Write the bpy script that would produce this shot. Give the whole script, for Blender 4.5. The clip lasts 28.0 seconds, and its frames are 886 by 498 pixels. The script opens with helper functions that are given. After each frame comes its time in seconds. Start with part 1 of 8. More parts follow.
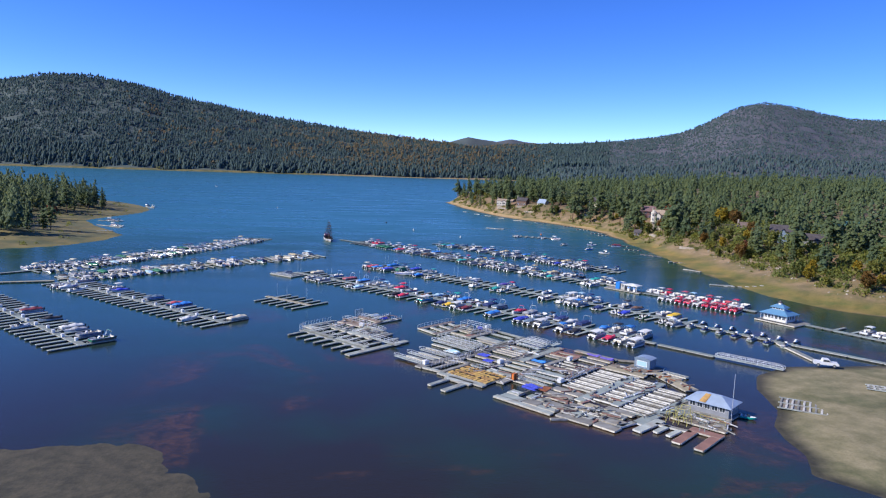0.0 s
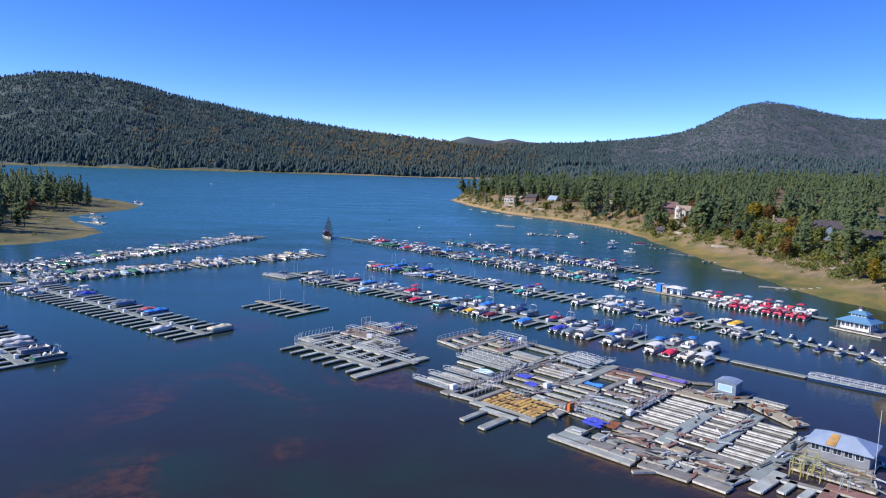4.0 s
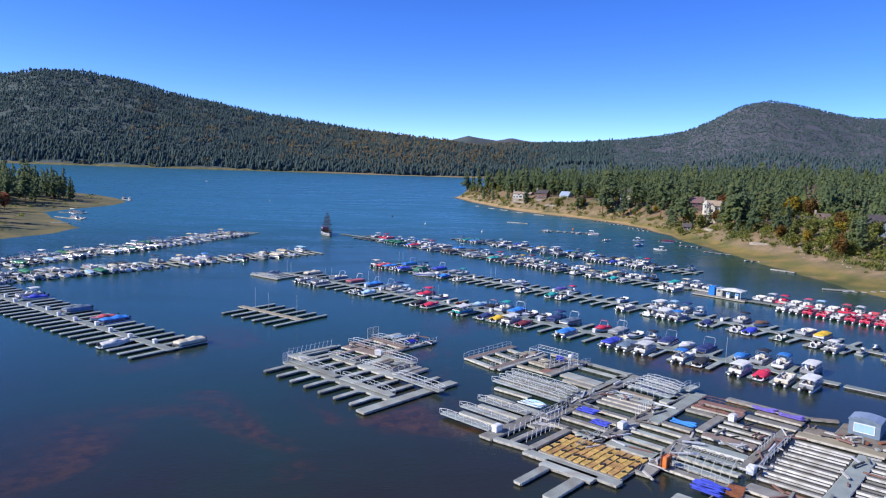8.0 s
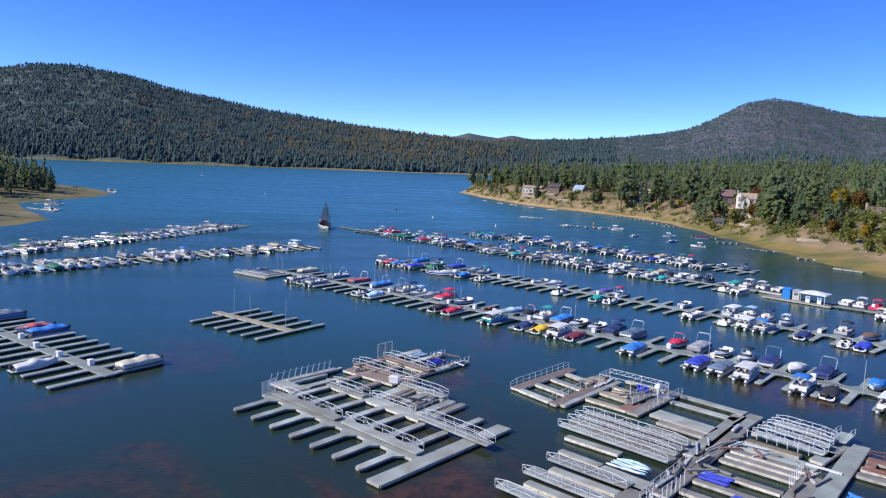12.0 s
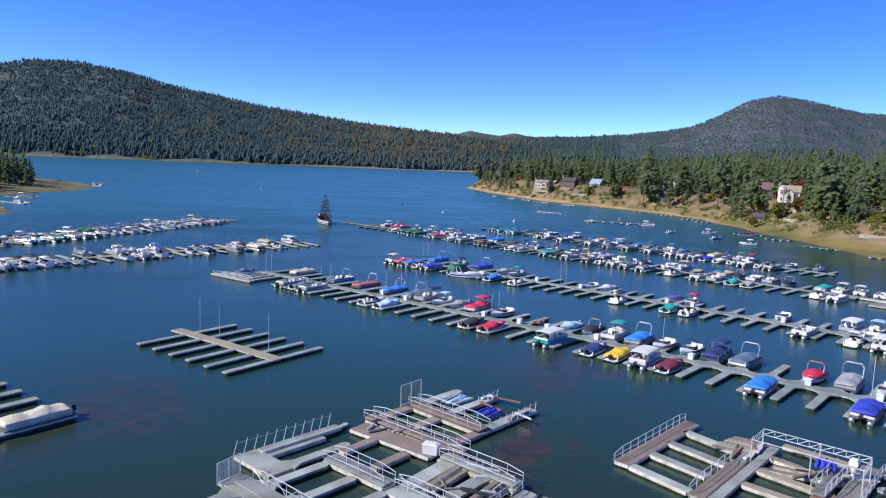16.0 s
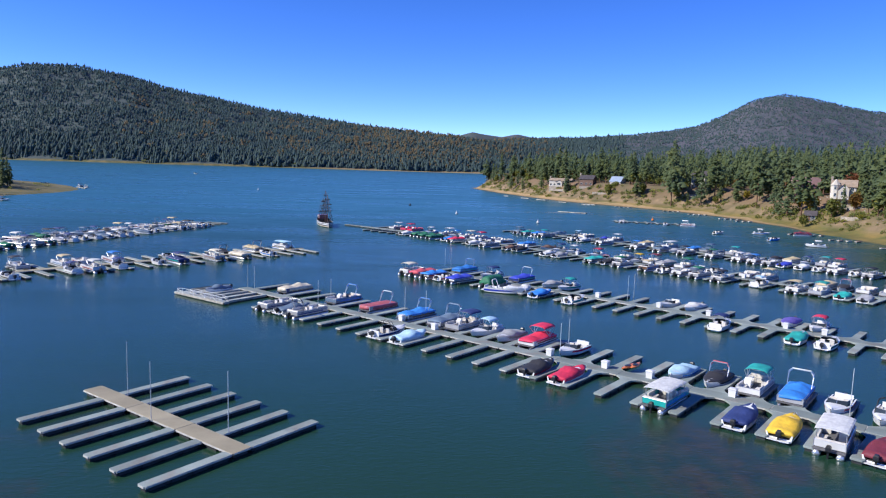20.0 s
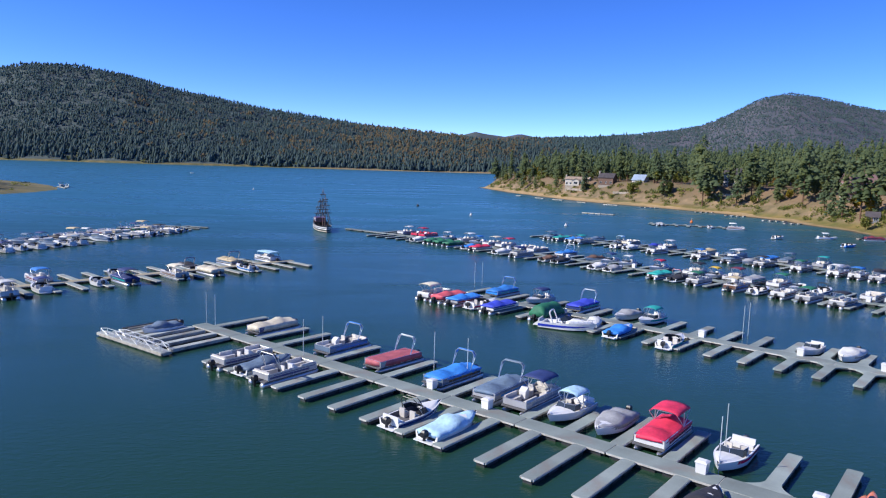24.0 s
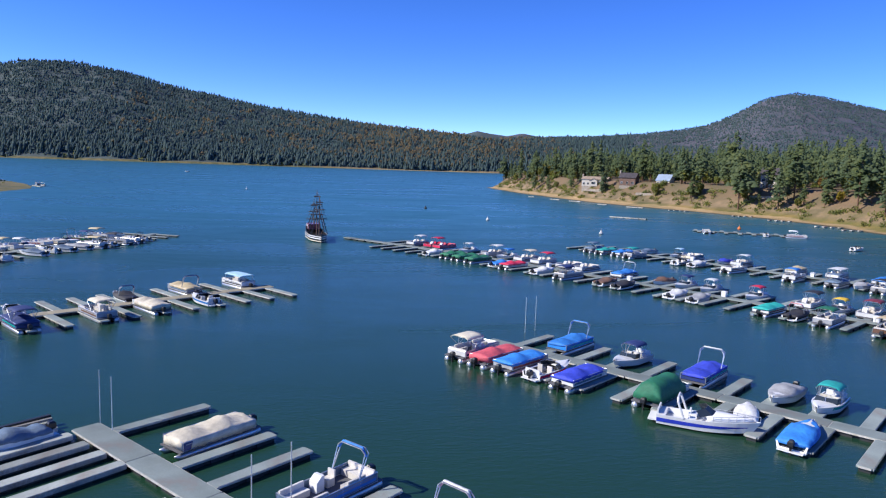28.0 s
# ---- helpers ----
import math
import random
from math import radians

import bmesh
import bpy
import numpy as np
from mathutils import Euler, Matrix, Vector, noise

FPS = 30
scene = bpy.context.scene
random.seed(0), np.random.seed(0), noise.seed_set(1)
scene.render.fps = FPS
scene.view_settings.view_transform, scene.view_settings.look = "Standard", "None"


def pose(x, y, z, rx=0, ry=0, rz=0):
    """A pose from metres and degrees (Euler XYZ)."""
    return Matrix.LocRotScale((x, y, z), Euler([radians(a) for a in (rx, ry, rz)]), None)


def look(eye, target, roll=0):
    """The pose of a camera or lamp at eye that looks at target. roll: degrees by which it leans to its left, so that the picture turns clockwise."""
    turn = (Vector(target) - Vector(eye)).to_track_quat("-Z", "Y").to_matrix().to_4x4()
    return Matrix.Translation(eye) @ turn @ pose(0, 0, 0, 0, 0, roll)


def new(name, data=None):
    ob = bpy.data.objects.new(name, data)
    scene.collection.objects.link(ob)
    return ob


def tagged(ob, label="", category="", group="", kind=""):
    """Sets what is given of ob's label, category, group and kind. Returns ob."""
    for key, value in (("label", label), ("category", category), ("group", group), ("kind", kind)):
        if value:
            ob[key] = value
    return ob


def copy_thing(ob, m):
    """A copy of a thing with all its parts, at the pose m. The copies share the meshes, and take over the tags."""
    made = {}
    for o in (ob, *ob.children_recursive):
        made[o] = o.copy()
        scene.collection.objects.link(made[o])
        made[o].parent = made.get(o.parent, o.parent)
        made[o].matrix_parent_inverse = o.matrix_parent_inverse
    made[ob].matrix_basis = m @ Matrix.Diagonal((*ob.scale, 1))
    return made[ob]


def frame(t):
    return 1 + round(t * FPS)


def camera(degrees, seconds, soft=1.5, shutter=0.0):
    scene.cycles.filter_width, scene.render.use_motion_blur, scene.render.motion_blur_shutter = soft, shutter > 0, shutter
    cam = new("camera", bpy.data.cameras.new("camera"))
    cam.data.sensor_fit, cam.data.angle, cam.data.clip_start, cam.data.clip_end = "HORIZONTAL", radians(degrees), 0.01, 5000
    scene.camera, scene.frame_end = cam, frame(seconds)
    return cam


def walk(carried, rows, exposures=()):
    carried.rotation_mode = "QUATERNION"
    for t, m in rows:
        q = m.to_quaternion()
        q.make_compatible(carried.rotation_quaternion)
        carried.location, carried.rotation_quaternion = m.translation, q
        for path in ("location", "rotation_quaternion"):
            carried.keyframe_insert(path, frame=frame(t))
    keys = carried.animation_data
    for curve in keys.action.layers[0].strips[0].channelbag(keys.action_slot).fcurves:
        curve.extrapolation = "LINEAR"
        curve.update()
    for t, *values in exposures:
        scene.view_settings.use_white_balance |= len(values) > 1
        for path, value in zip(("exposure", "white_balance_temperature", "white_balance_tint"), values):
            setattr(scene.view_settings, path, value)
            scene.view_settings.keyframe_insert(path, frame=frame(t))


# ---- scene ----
from collections import defaultdict

cam = camera(65.5, 28.0, soft=1.15)
PATH = [
    (0, (1.300, 0.868, 46.234), (16.163, 99.034, 34.300), 1.86),
    (1, (0.803, 9.240, 44.947), (15.666, 107.409, 33.028), 1.68),
    (2, (0.460, 17.635, 43.650), (15.343, 115.797, 31.703), 1.71),
    (3, (0.231, 26.051, 42.337), (15.212, 124.200, 30.409), 1.79),
    (4, (0.083, 34.487, 41.005), (15.187, 132.624, 29.131), 1.86),
    (5, (-0.011, 42.944, 39.654), (15.185, 141.074, 27.833), 1.90),
    (6, (-0.073, 51.421, 38.286), (15.162, 149.547, 26.494), 1.92),
    (7, (-0.120, 59.916, 36.905), (15.115, 158.043, 25.110), 1.92),
    (8, (-0.161, 68.430, 35.519), (15.060, 166.555, 23.694), 1.94),
    (9, (-0.207, 76.962, 34.135), (15.015, 175.081, 22.261), 1.97),
    (10, (-0.259, 85.512, 32.763), (14.990, 183.619, 20.827), 2.03),
    (11, (-0.320, 94.078, 31.412), (14.982, 192.169, 19.408), 2.10),
    (12, (-0.387, 102.660, 30.093), (14.977, 200.732, 18.017), 2.17),
    (13, (-0.457, 111.259, 28.817), (14.955, 209.314, 16.668), 2.23),
    (14, (-0.524, 119.872, 27.595), (14.903, 217.917, 15.380), 2.27),
    (15, (-0.583, 128.500, 26.438), (14.818, 226.543, 14.175), 2.27),
    (16, (-0.627, 137.142, 25.355), (14.710, 235.193, 13.077), 2.22),
    (17, (-0.648, 145.797, 24.354), (14.599, 243.866, 12.104), 2.14),
    (18, (-0.641, 154.465, 23.443), (14.509, 252.558, 11.268), 2.02),
    (19, (-0.602, 163.145, 22.628), (14.461, 261.266, 10.563), 1.89),
    (20, (-0.525, 171.838, 21.911), (14.466, 269.984, 9.971), 1.77),
    (21, (-0.411, 180.541, 21.295), (14.521, 278.709, 9.457), 1.67),
    (22, (-0.259, 189.255, 20.776), (14.611, 287.438, 8.986), 1.62),
    (23, (-0.076, 197.979, 20.351), (14.721, 296.170, 8.533), 1.63),
    (24, (0.132, 206.713, 20.011), (14.848, 304.905, 8.102), 1.70),
    (25, (0.351, 215.455, 19.745), (15.007, 313.644, 7.733), 1.82),
    (26, (0.566, 224.206, 19.537), (15.222, 322.389, 7.484), 1.93),
    (27, (0.753, 232.965, 19.366), (15.462, 331.147, 7.371), 1.99),
    (28, (0.886, 241.731, 19.208), (15.504, 339.928, 7.226), 1.91),
]
walk(cam, [(t, look(eye, target, roll)) for t, eye, target, roll in PATH], [(0.0, 0.52), (28.0, 0.52)])

# ---- daylight: clear autumn sky, sun from the west side of the lake ----
SUN_EL, SUN_AZ = 36.0, 183.0  # degrees; azimuth counted from +x towards +y
to_sun = Vector((math.cos(radians(SUN_AZ)) * math.cos(radians(SUN_EL)), math.sin(radians(SUN_AZ)) * math.cos(radians(SUN_EL)), math.sin(radians(SUN_EL))))
world = bpy.data.worlds.new("sky")
scene.world = world
world.use_nodes = True
wn = world.node_tree
sky = wn.nodes.new("ShaderNodeTexSky")
sky.sky_type, sky.sun_disc = "NISHITA", False
sky.sun_elevation, sky.sun_rotation = radians(SUN_EL), math.atan2(to_sun.x, to_sun.y)
sky.altitude, sky.air_density, sky.dust_density, sky.ozone_density = 5500, 1.0, 0.0, 3.6
deep = wn.nodes.new("ShaderNodeHueSaturation")
deep.inputs["Hue"].default_value, deep.inputs["Saturation"].default_value = 0.5185, 1.25
wn.links.new(sky.outputs[0], deep.inputs["Color"])
wn.links.new(deep.outputs[0], wn.nodes["Background"].inputs[0])
wn.nodes["Background"].inputs[1].default_value = 0.176
sun = new("sun", bpy.data.lights.new("sun", "SUN"))
sun.data.energy, sun.data.angle, sun.data.color = 4.5, radians(0.53), (1.0, 0.94, 0.85)
sun.matrix_world = look(to_sun * 100, (0, 0, 0))

# ---- materials ----
def clamp01(v):
    return max(0.0, min(1.0, v))


def nodes_of(name):
    m = bpy.data.materials.new(name)
    m.use_nodes = True
    nt = m.node_tree
    return m, nt, nt.nodes["Principled BSDF"]


def node(nt, kind, **sets):
    n = nt.nodes.new(kind)
    for key, value in sets.items():
        setattr(n, key, value)
    return n


def noise_tex(nt, vec, scale, detail=4.0, rough=0.6, dist=0.0):
    n = node(nt, "ShaderNodeTexNoise")
    n.inputs["Scale"].default_value, n.inputs["Detail"].default_value = scale, detail
    n.inputs["Roughness"].default_value, n.inputs["Distortion"].default_value = rough, dist
    nt.links.new(vec, n.inputs["Vector"])
    return n.outputs["Fac"]


def ramp(nt, fac, lo, hi, a=(0, 0, 0), b=(1, 1, 1)):
    r = node(nt, "ShaderNodeValToRGB")
    r.color_ramp.elements[0].position, r.color_ramp.elements[1].position = lo, hi
    r.color_ramp.elements[0].color, r.color_ramp.elements[1].color = (*a, 1), (*b, 1)
    nt.links.new(fac, r.inputs[0])
    return r.outputs[0]


def mix(nt, fac, a, b, how="MIX"):
    m = node(nt, "ShaderNodeMixRGB", blend_type=how)
    for slot, value in zip((0, 1, 2), (fac, a, b)):
        if isinstance(value, (int, float)):
            m.inputs[slot].default_value = value
        elif isinstance(value, tuple):
            m.inputs[slot].default_value = (*value, 1)
        else:
            nt.links.new(value, m.inputs[slot])
    return m.outputs[0]


def bump(nt, bsdf, height, strength, distance=0.02):
    b = node(nt, "ShaderNodeBump")
    b.inputs["Strength"].default_value, b.inputs["Distance"].default_value = strength, distance
    nt.links.new(height, b.inputs["Height"])
    nt.links.new(b.outputs[0], bsdf.inputs["Normal"])


def mat(name, c, rough=0.6, metal=0.0, var=0.18, scale=1.2, fine=14.0, relief=0.15, rnd=0.12, stain=None, deep=0.02):
    """A painted, woven or weathered surface: two scales of colour change, relief, and a slight difference from piece to piece."""
    m, nt, p = nodes_of(name)
    co = node(nt, "ShaderNodeTexCoord").outputs["Object"]
    big, small = noise_tex(nt, co, scale, 3), noise_tex(nt, co, fine, 5)
    col = mix(nt, ramp(nt, big, 0.3, 0.7), tuple(clamp01(v * (1 - var)) for v in c), tuple(clamp01(v * (1 + var)) for v in c))
    col = mix(nt, ramp(nt, small, 0.35, 0.75), col, mix(nt, 1.0, col, (1 - var, 1 - var, 1 - var), "MULTIPLY"))
    if stain:
        col = mix(nt, ramp(nt, noise_tex(nt, co, scale * 0.7, 6, 0.7, 0.6), 0.52, 0.72), col, stain)
    if rnd:
        info = node(nt, "ShaderNodeObjectInfo").outputs["Random"]
        hsv = node(nt, "ShaderNodeHueSaturation")
        mr = node(nt, "ShaderNodeMapRange")
        mr.inputs[3].default_value, mr.inputs[4].default_value = 1 - rnd, 1 + rnd
        nt.links.new(info, mr.inputs[0])
        nt.links.new(mr.outputs[0], hsv.inputs["Value"])
        nt.links.new(col, hsv.inputs["Color"])
        col = hsv.outputs[0]
    nt.links.new(col, p.inputs["Base Color"])
    p.inputs["Roughness"].default_value, p.inputs["Metallic"].default_value = rough, metal
    if relief:
        bump(nt, p, small, relief, deep)
    return m


M = {
    "deck": mat("deck_boards", (0.195, 0.234, 0.220), 0.8, rnd=0.16, var=0.16, scale=0.5, fine=9, relief=0.3, stain=(0.19, 0.18, 0.165)),
    "deck_pale": mat("deck_pale", (0.29, 0.33, 0.308), 0.8, rnd=0.2, var=0.18, scale=0.5, fine=9, relief=0.3, stain=(0.24, 0.225, 0.2)),
    "deck_finger": mat("deck_finger", (0.243, 0.286, 0.268), 0.8, rnd=0.16, var=0.16, scale=0.5, fine=9, relief=0.3, stain=(0.22, 0.21, 0.19)),
    "deck_tan": mat("deck_tan", (0.31, 0.275, 0.19), 0.8, var=0.14, scale=0.4, fine=9, relief=0.3),
    "deck_umber": mat("deck_umber", (0.225, 0.172, 0.145), 0.8, var=0.22, scale=0.5, fine=9, relief=0.3, stain=(0.2, 0.17, 0.14)),
    "deck_brown": mat("deck_brown", (0.25, 0.135, 0.105), 0.75, var=0.2, scale=0.5, fine=9, relief=0.3),
    "deck_old": mat("deck_old", (0.215, 0.212, 0.195), 0.85, var=0.25, scale=0.6, fine=8, relief=0.4, stain=(0.2, 0.18, 0.15)),
    "fascia": mat("fascia_white", (0.50, 0.49, 0.455), 0.65, var=0.16, stain=(0.27, 0.25, 0.2)),
    "float": mat("float_black", (0.03, 0.032, 0.035), 0.5, var=0.3),
    "rail": mat("galvanised_rail", (0.70, 0.71, 0.71), 0.45, 0.35, var=0.1),
    "alu": mat("aluminium", (0.60, 0.62, 0.65), 0.32, 0.75, var=0.1),
    "white": mat("gelcoat_white", (0.71, 0.715, 0.71), 0.25, var=0.05, relief=0.02),
    "cream": mat("gelcoat_cream", (0.62, 0.56, 0.43), 0.45, var=0.08),
    "dark": mat("black_plastic", (0.02, 0.02, 0.022), 0.35, var=0.2),
    "seat": mat("vinyl_seat", (0.62, 0.59, 0.54), 0.5, var=0.1),
    "carpet": mat("boat_carpet", (0.12, 0.12, 0.13), 0.9, var=0.25),
    "glass": mat("tinted_glass", (0.03, 0.04, 0.05), 0.06, var=0.05, relief=0.0),
}
CLOTH = {
    "blue": (0.03, 0.21, 0.62), "navy": (0.025, 0.045, 0.16), "royal": (0.035, 0.06, 0.48), "red": (0.64, 0.03, 0.085), "pink": (0.55, 0.09, 0.12),
    "maroon": (0.20, 0.03, 0.05), "teal": (0.02, 0.36, 0.33), "green": (0.02, 0.17, 0.09), "grey": (0.33, 0.34, 0.36), "slate": (0.12, 0.18, 0.26),
    "tan": (0.58, 0.47, 0.28), "cream": (0.64, 0.58, 0.45), "white": (0.64, 0.65, 0.645), "black": (0.03, 0.03, 0.035), "yellow": (0.72, 0.46, 0.04),
    "ice": (0.38, 0.58, 0.72), "orange": (0.7, 0.2, 0.05), "purple": (0.13, 0.10, 0.42), "brown": (0.16, 0.09, 0.06), "rose": (0.38, 0.095, 0.115),
}
for key, colour in CLOTH.items():
    M["cloth_" + key] = mat("canvas_" + key, colour, 0.7, var=0.2, scale=1.1, fine=3.6, relief=0.85, deep=0.06)
    M["paint_" + key] = mat("hull_" + key, colour, 0.22, var=0.06, relief=0.02)


# ---- mesh helpers ----
def part(name, bm, material, parent=None, label="", smooth=False):
    """Links a bmesh as one mesh object under a thing or a part."""
    me = bpy.data.meshes.new(name)
    bm.to_mesh(me)
    bm.free()
    for one in (material if isinstance(material, (list, tuple)) else [material]):
        me.materials.append(one)
    if smooth:
        me.polygons.foreach_set("use_smooth", [True] * len(me.polygons))
    ob = new(name, me)
    ob.parent = parent
    return tagged(ob, label)


def thing(name, m, label, category, group=""):
    ob = new(name)
    ob.matrix_basis = m
    return tagged(ob, label, category, group)


def box(bm, x0, x1, y0, y1, z0, z1, mi=0):
    v = [bm.verts.new(p) for p in ((x0, y0, z0), (x1, y0, z0), (x1, y1, z0), (x0, y1, z0), (x0, y0, z1), (x1, y0, z1), (x1, y1, z1), (x0, y1, z1))]
    for f in ((3, 2, 1, 0), (4, 5, 6, 7), (0, 1, 5, 4), (1, 2, 6, 5), (2, 3, 7, 6), (3, 0, 4, 7)):
        bm.faces.new([v[i] for i in f]).material_index = mi


def tube(bm, a, b, r, n=6, r2=None, mi=0):
    a, b = Vector(a), Vector(b)
    r2 = r if r2 is None else r2
    q = (b - a).to_track_quat("Z", "Y")
    ring = [[bm.verts.new(c + q @ Vector((rr * math.cos(2 * math.pi * i / n), rr * math.sin(2 * math.pi * i / n), 0))) for i in range(n)] for c, rr in ((a, r), (b, r2))]
    for i in range(n):
        bm.faces.new((ring[0][i], ring[0][(i + 1) % n], ring[1][(i + 1) % n], ring[1][i])).material_index = mi
    bm.faces.new(ring[0][::-1]).material_index = mi
    bm.faces.new(ring[1]).material_index = mi


def sweep(bm, pts, r, n=5):
    """One connected tube through all the points."""
    pts = [Vector(p) for p in pts]
    rings = []
    for i, p in enumerate(pts):
        d = (pts[min(i + 1, len(pts) - 1)] - p).normalized() + (p - pts[max(i - 1, 0)]).normalized()
        q = d.to_track_quat("Z", "Y")
        rings.append([tuple(p + q @ Vector((r * math.cos(6.2832 * k / n), r * math.sin(6.2832 * k / n), 0))) for k in range(n)])
    loft(bm, rings)


def loft(bm, sections, closed=True, caps=True, mi=0):
    rows = [[bm.verts.new(p) for p in s] for s in sections]
    n = len(rows[0])
    for a, b in zip(rows, rows[1:]):
        for i in range(n if closed else n - 1):
            bm.faces.new((a[i], a[(i + 1) % n], b[(i + 1) % n], b[i])).material_index = mi
    if caps and closed:
        bm.faces.new(rows[0][::-1]).material_index = mi
        bm.faces.new(rows[-1]).material_index = mi


def raw_mesh(name, verts, faces, material, parent=None):
    """A mesh from numpy arrays, all faces with the same number of corners."""
    me = bpy.data.meshes.new(name)
    verts, faces = np.asarray(verts, np.float32), np.asarray(faces, np.int32)
    k = faces.shape[1]
    me.vertices.add(len(verts))
    me.vertices.foreach_set("co", verts.ravel())
    me.loops.add(faces.size)
    me.loops.foreach_set("vertex_index", faces.ravel())
    me.polygons.add(len(faces))
    me.polygons.foreach_set("loop_start", np.arange(0, faces.size, k, dtype=np.int32))
    me.update(calc_edges=True)
    me.materials.append(material)
    ob = new(name, me)
    ob.parent = parent
    return ob


# ---- the lie of the land ----
def inside(poly, x, y):
    """Signed distance to a polygon's edge, positive inside."""
    best, odd = np.full(x.shape, 1e9), np.zeros(x.shape, bool)
    for (ax, ay), (bx, by) in zip(poly, poly[1:] + poly[:1]):
        dx, dy = bx - ax, by - ay
        s = np.clip(((x - ax) * dx + (y - ay) * dy) / (dx * dx + dy * dy), 0, 1)
        best = np.minimum(best, np.hypot(x - ax - s * dx, y - ay - s * dy))
        if ay != by:
            odd ^= ((ay > y) != (by > y)) & (x < (bx - ax) * (y - ay) / (by - ay) + ax)
    return np.where(odd, best, -best)


def wave_noise(x, y, size, seed, octaves=4):
    """Cheap smooth noise from rotated sines, about -1 to 1."""
    r, out, amp, total = np.random.RandomState(seed), 0, 1.0, 0
    for _ in range(octaves):
        for _ in range(3):
            a, ph = r.uniform(0, 6.283), r.uniform(0, 6.283, 2)
            u, v = (x * math.cos(a) + y * math.sin(a)) / size, (-x * math.sin(a) + y * math.cos(a)) / size
            out = out + amp * np.sin(6.283 * u + ph[0] + 1.3 * np.sin(4.1 * v + ph[1])) / 3
        total, amp, size = total + amp, amp * 0.5, size * 0.47
    return out / total


EAST = [(134, 887), (137, 760), (144, 690), (150, 650), (162, 612), (180, 573), (192, 532), (195, 488), (192, 455), (186, 408), (180, 374), (176, 342), (172, 308), (167, 272), (166, 242), (172, 220), (184, 207), (215, 190), (262, 150), (262, 60),
        (900, 40), (3000, -200), (6500, -200), (6500, 6500), (900, 6500), (720, 2700), (640, 2300), (700, 1700), (460, 1030), (250, 950), (170, 925)]
SPIT = [(110, 151), (98, 144), (92, 135), (88, 122), (82, 114), (80, 108), (79, 101), (75, 94), (81, 86), (110, 70), (180, 50), (270, 45), (275, 152), (190, 152), (126, 151)]
WEST = [(-161, 633), (-162, 592), (-172, 540), (-178, 521), (-163, 490), (-147, 467), (-123, 426), (-127, 396), (-137, 372), (-150, 360), (-175, 352), (-300, 335), (-900, 250), (-4900, 200), (-4900, 1700), (-1600, 1500), (-700, 1000), (-262, 780), (-217, 734), (-175, 670)]
MUD = [(-52, 112), (-41, 115), (-31, 114), (-25, 107), (-20, 100), (-18, 92), (-25, 80), (-60, 70), (-75, 95)]
RIDGE_W = ((-1.2, 158), (-0.8, 268), (-0.56, 383), (-0.4436, 440), (-0.3914, 487), (-0.3318, 490), (-0.2676, 447), (-0.2167, 389), (-0.1572, 344), (-0.0964, 298), (-0.0343, 264), (0.0291, 229), (0.0938, 200), (0.1598, 178), (0.2187, 152), (0.2961, 122), (0.3759, 67), (0.5, 13), (0.7, 0))
RIDGE_E = ((0.10, 100), (0.1767, 150), (0.2441, 172), (0.3433, 192), (0.4004, 215), (0.4628, 247), (0.5078, 280), (0.5524, 353), (0.5971, 444), (0.6433, 482), (0.6914, 467), (0.7407, 435), (0.7905, 409), (0.8584, 410), (0.9965, 335), (1.4, 200), (2.0, 100))
HILLS = ((0.13, 150), (0.1514, 205), (0.1844, 255), (0.2013, 243), (0.2268, 229), (0.2478, 251), (0.2694, 232), (0.3302, 215), (0.36, 150))


def step(v, a, b):
    s = np.clip((v - a) / (b - a), 0, 1)
    return s * s * (3 - 2 * s)


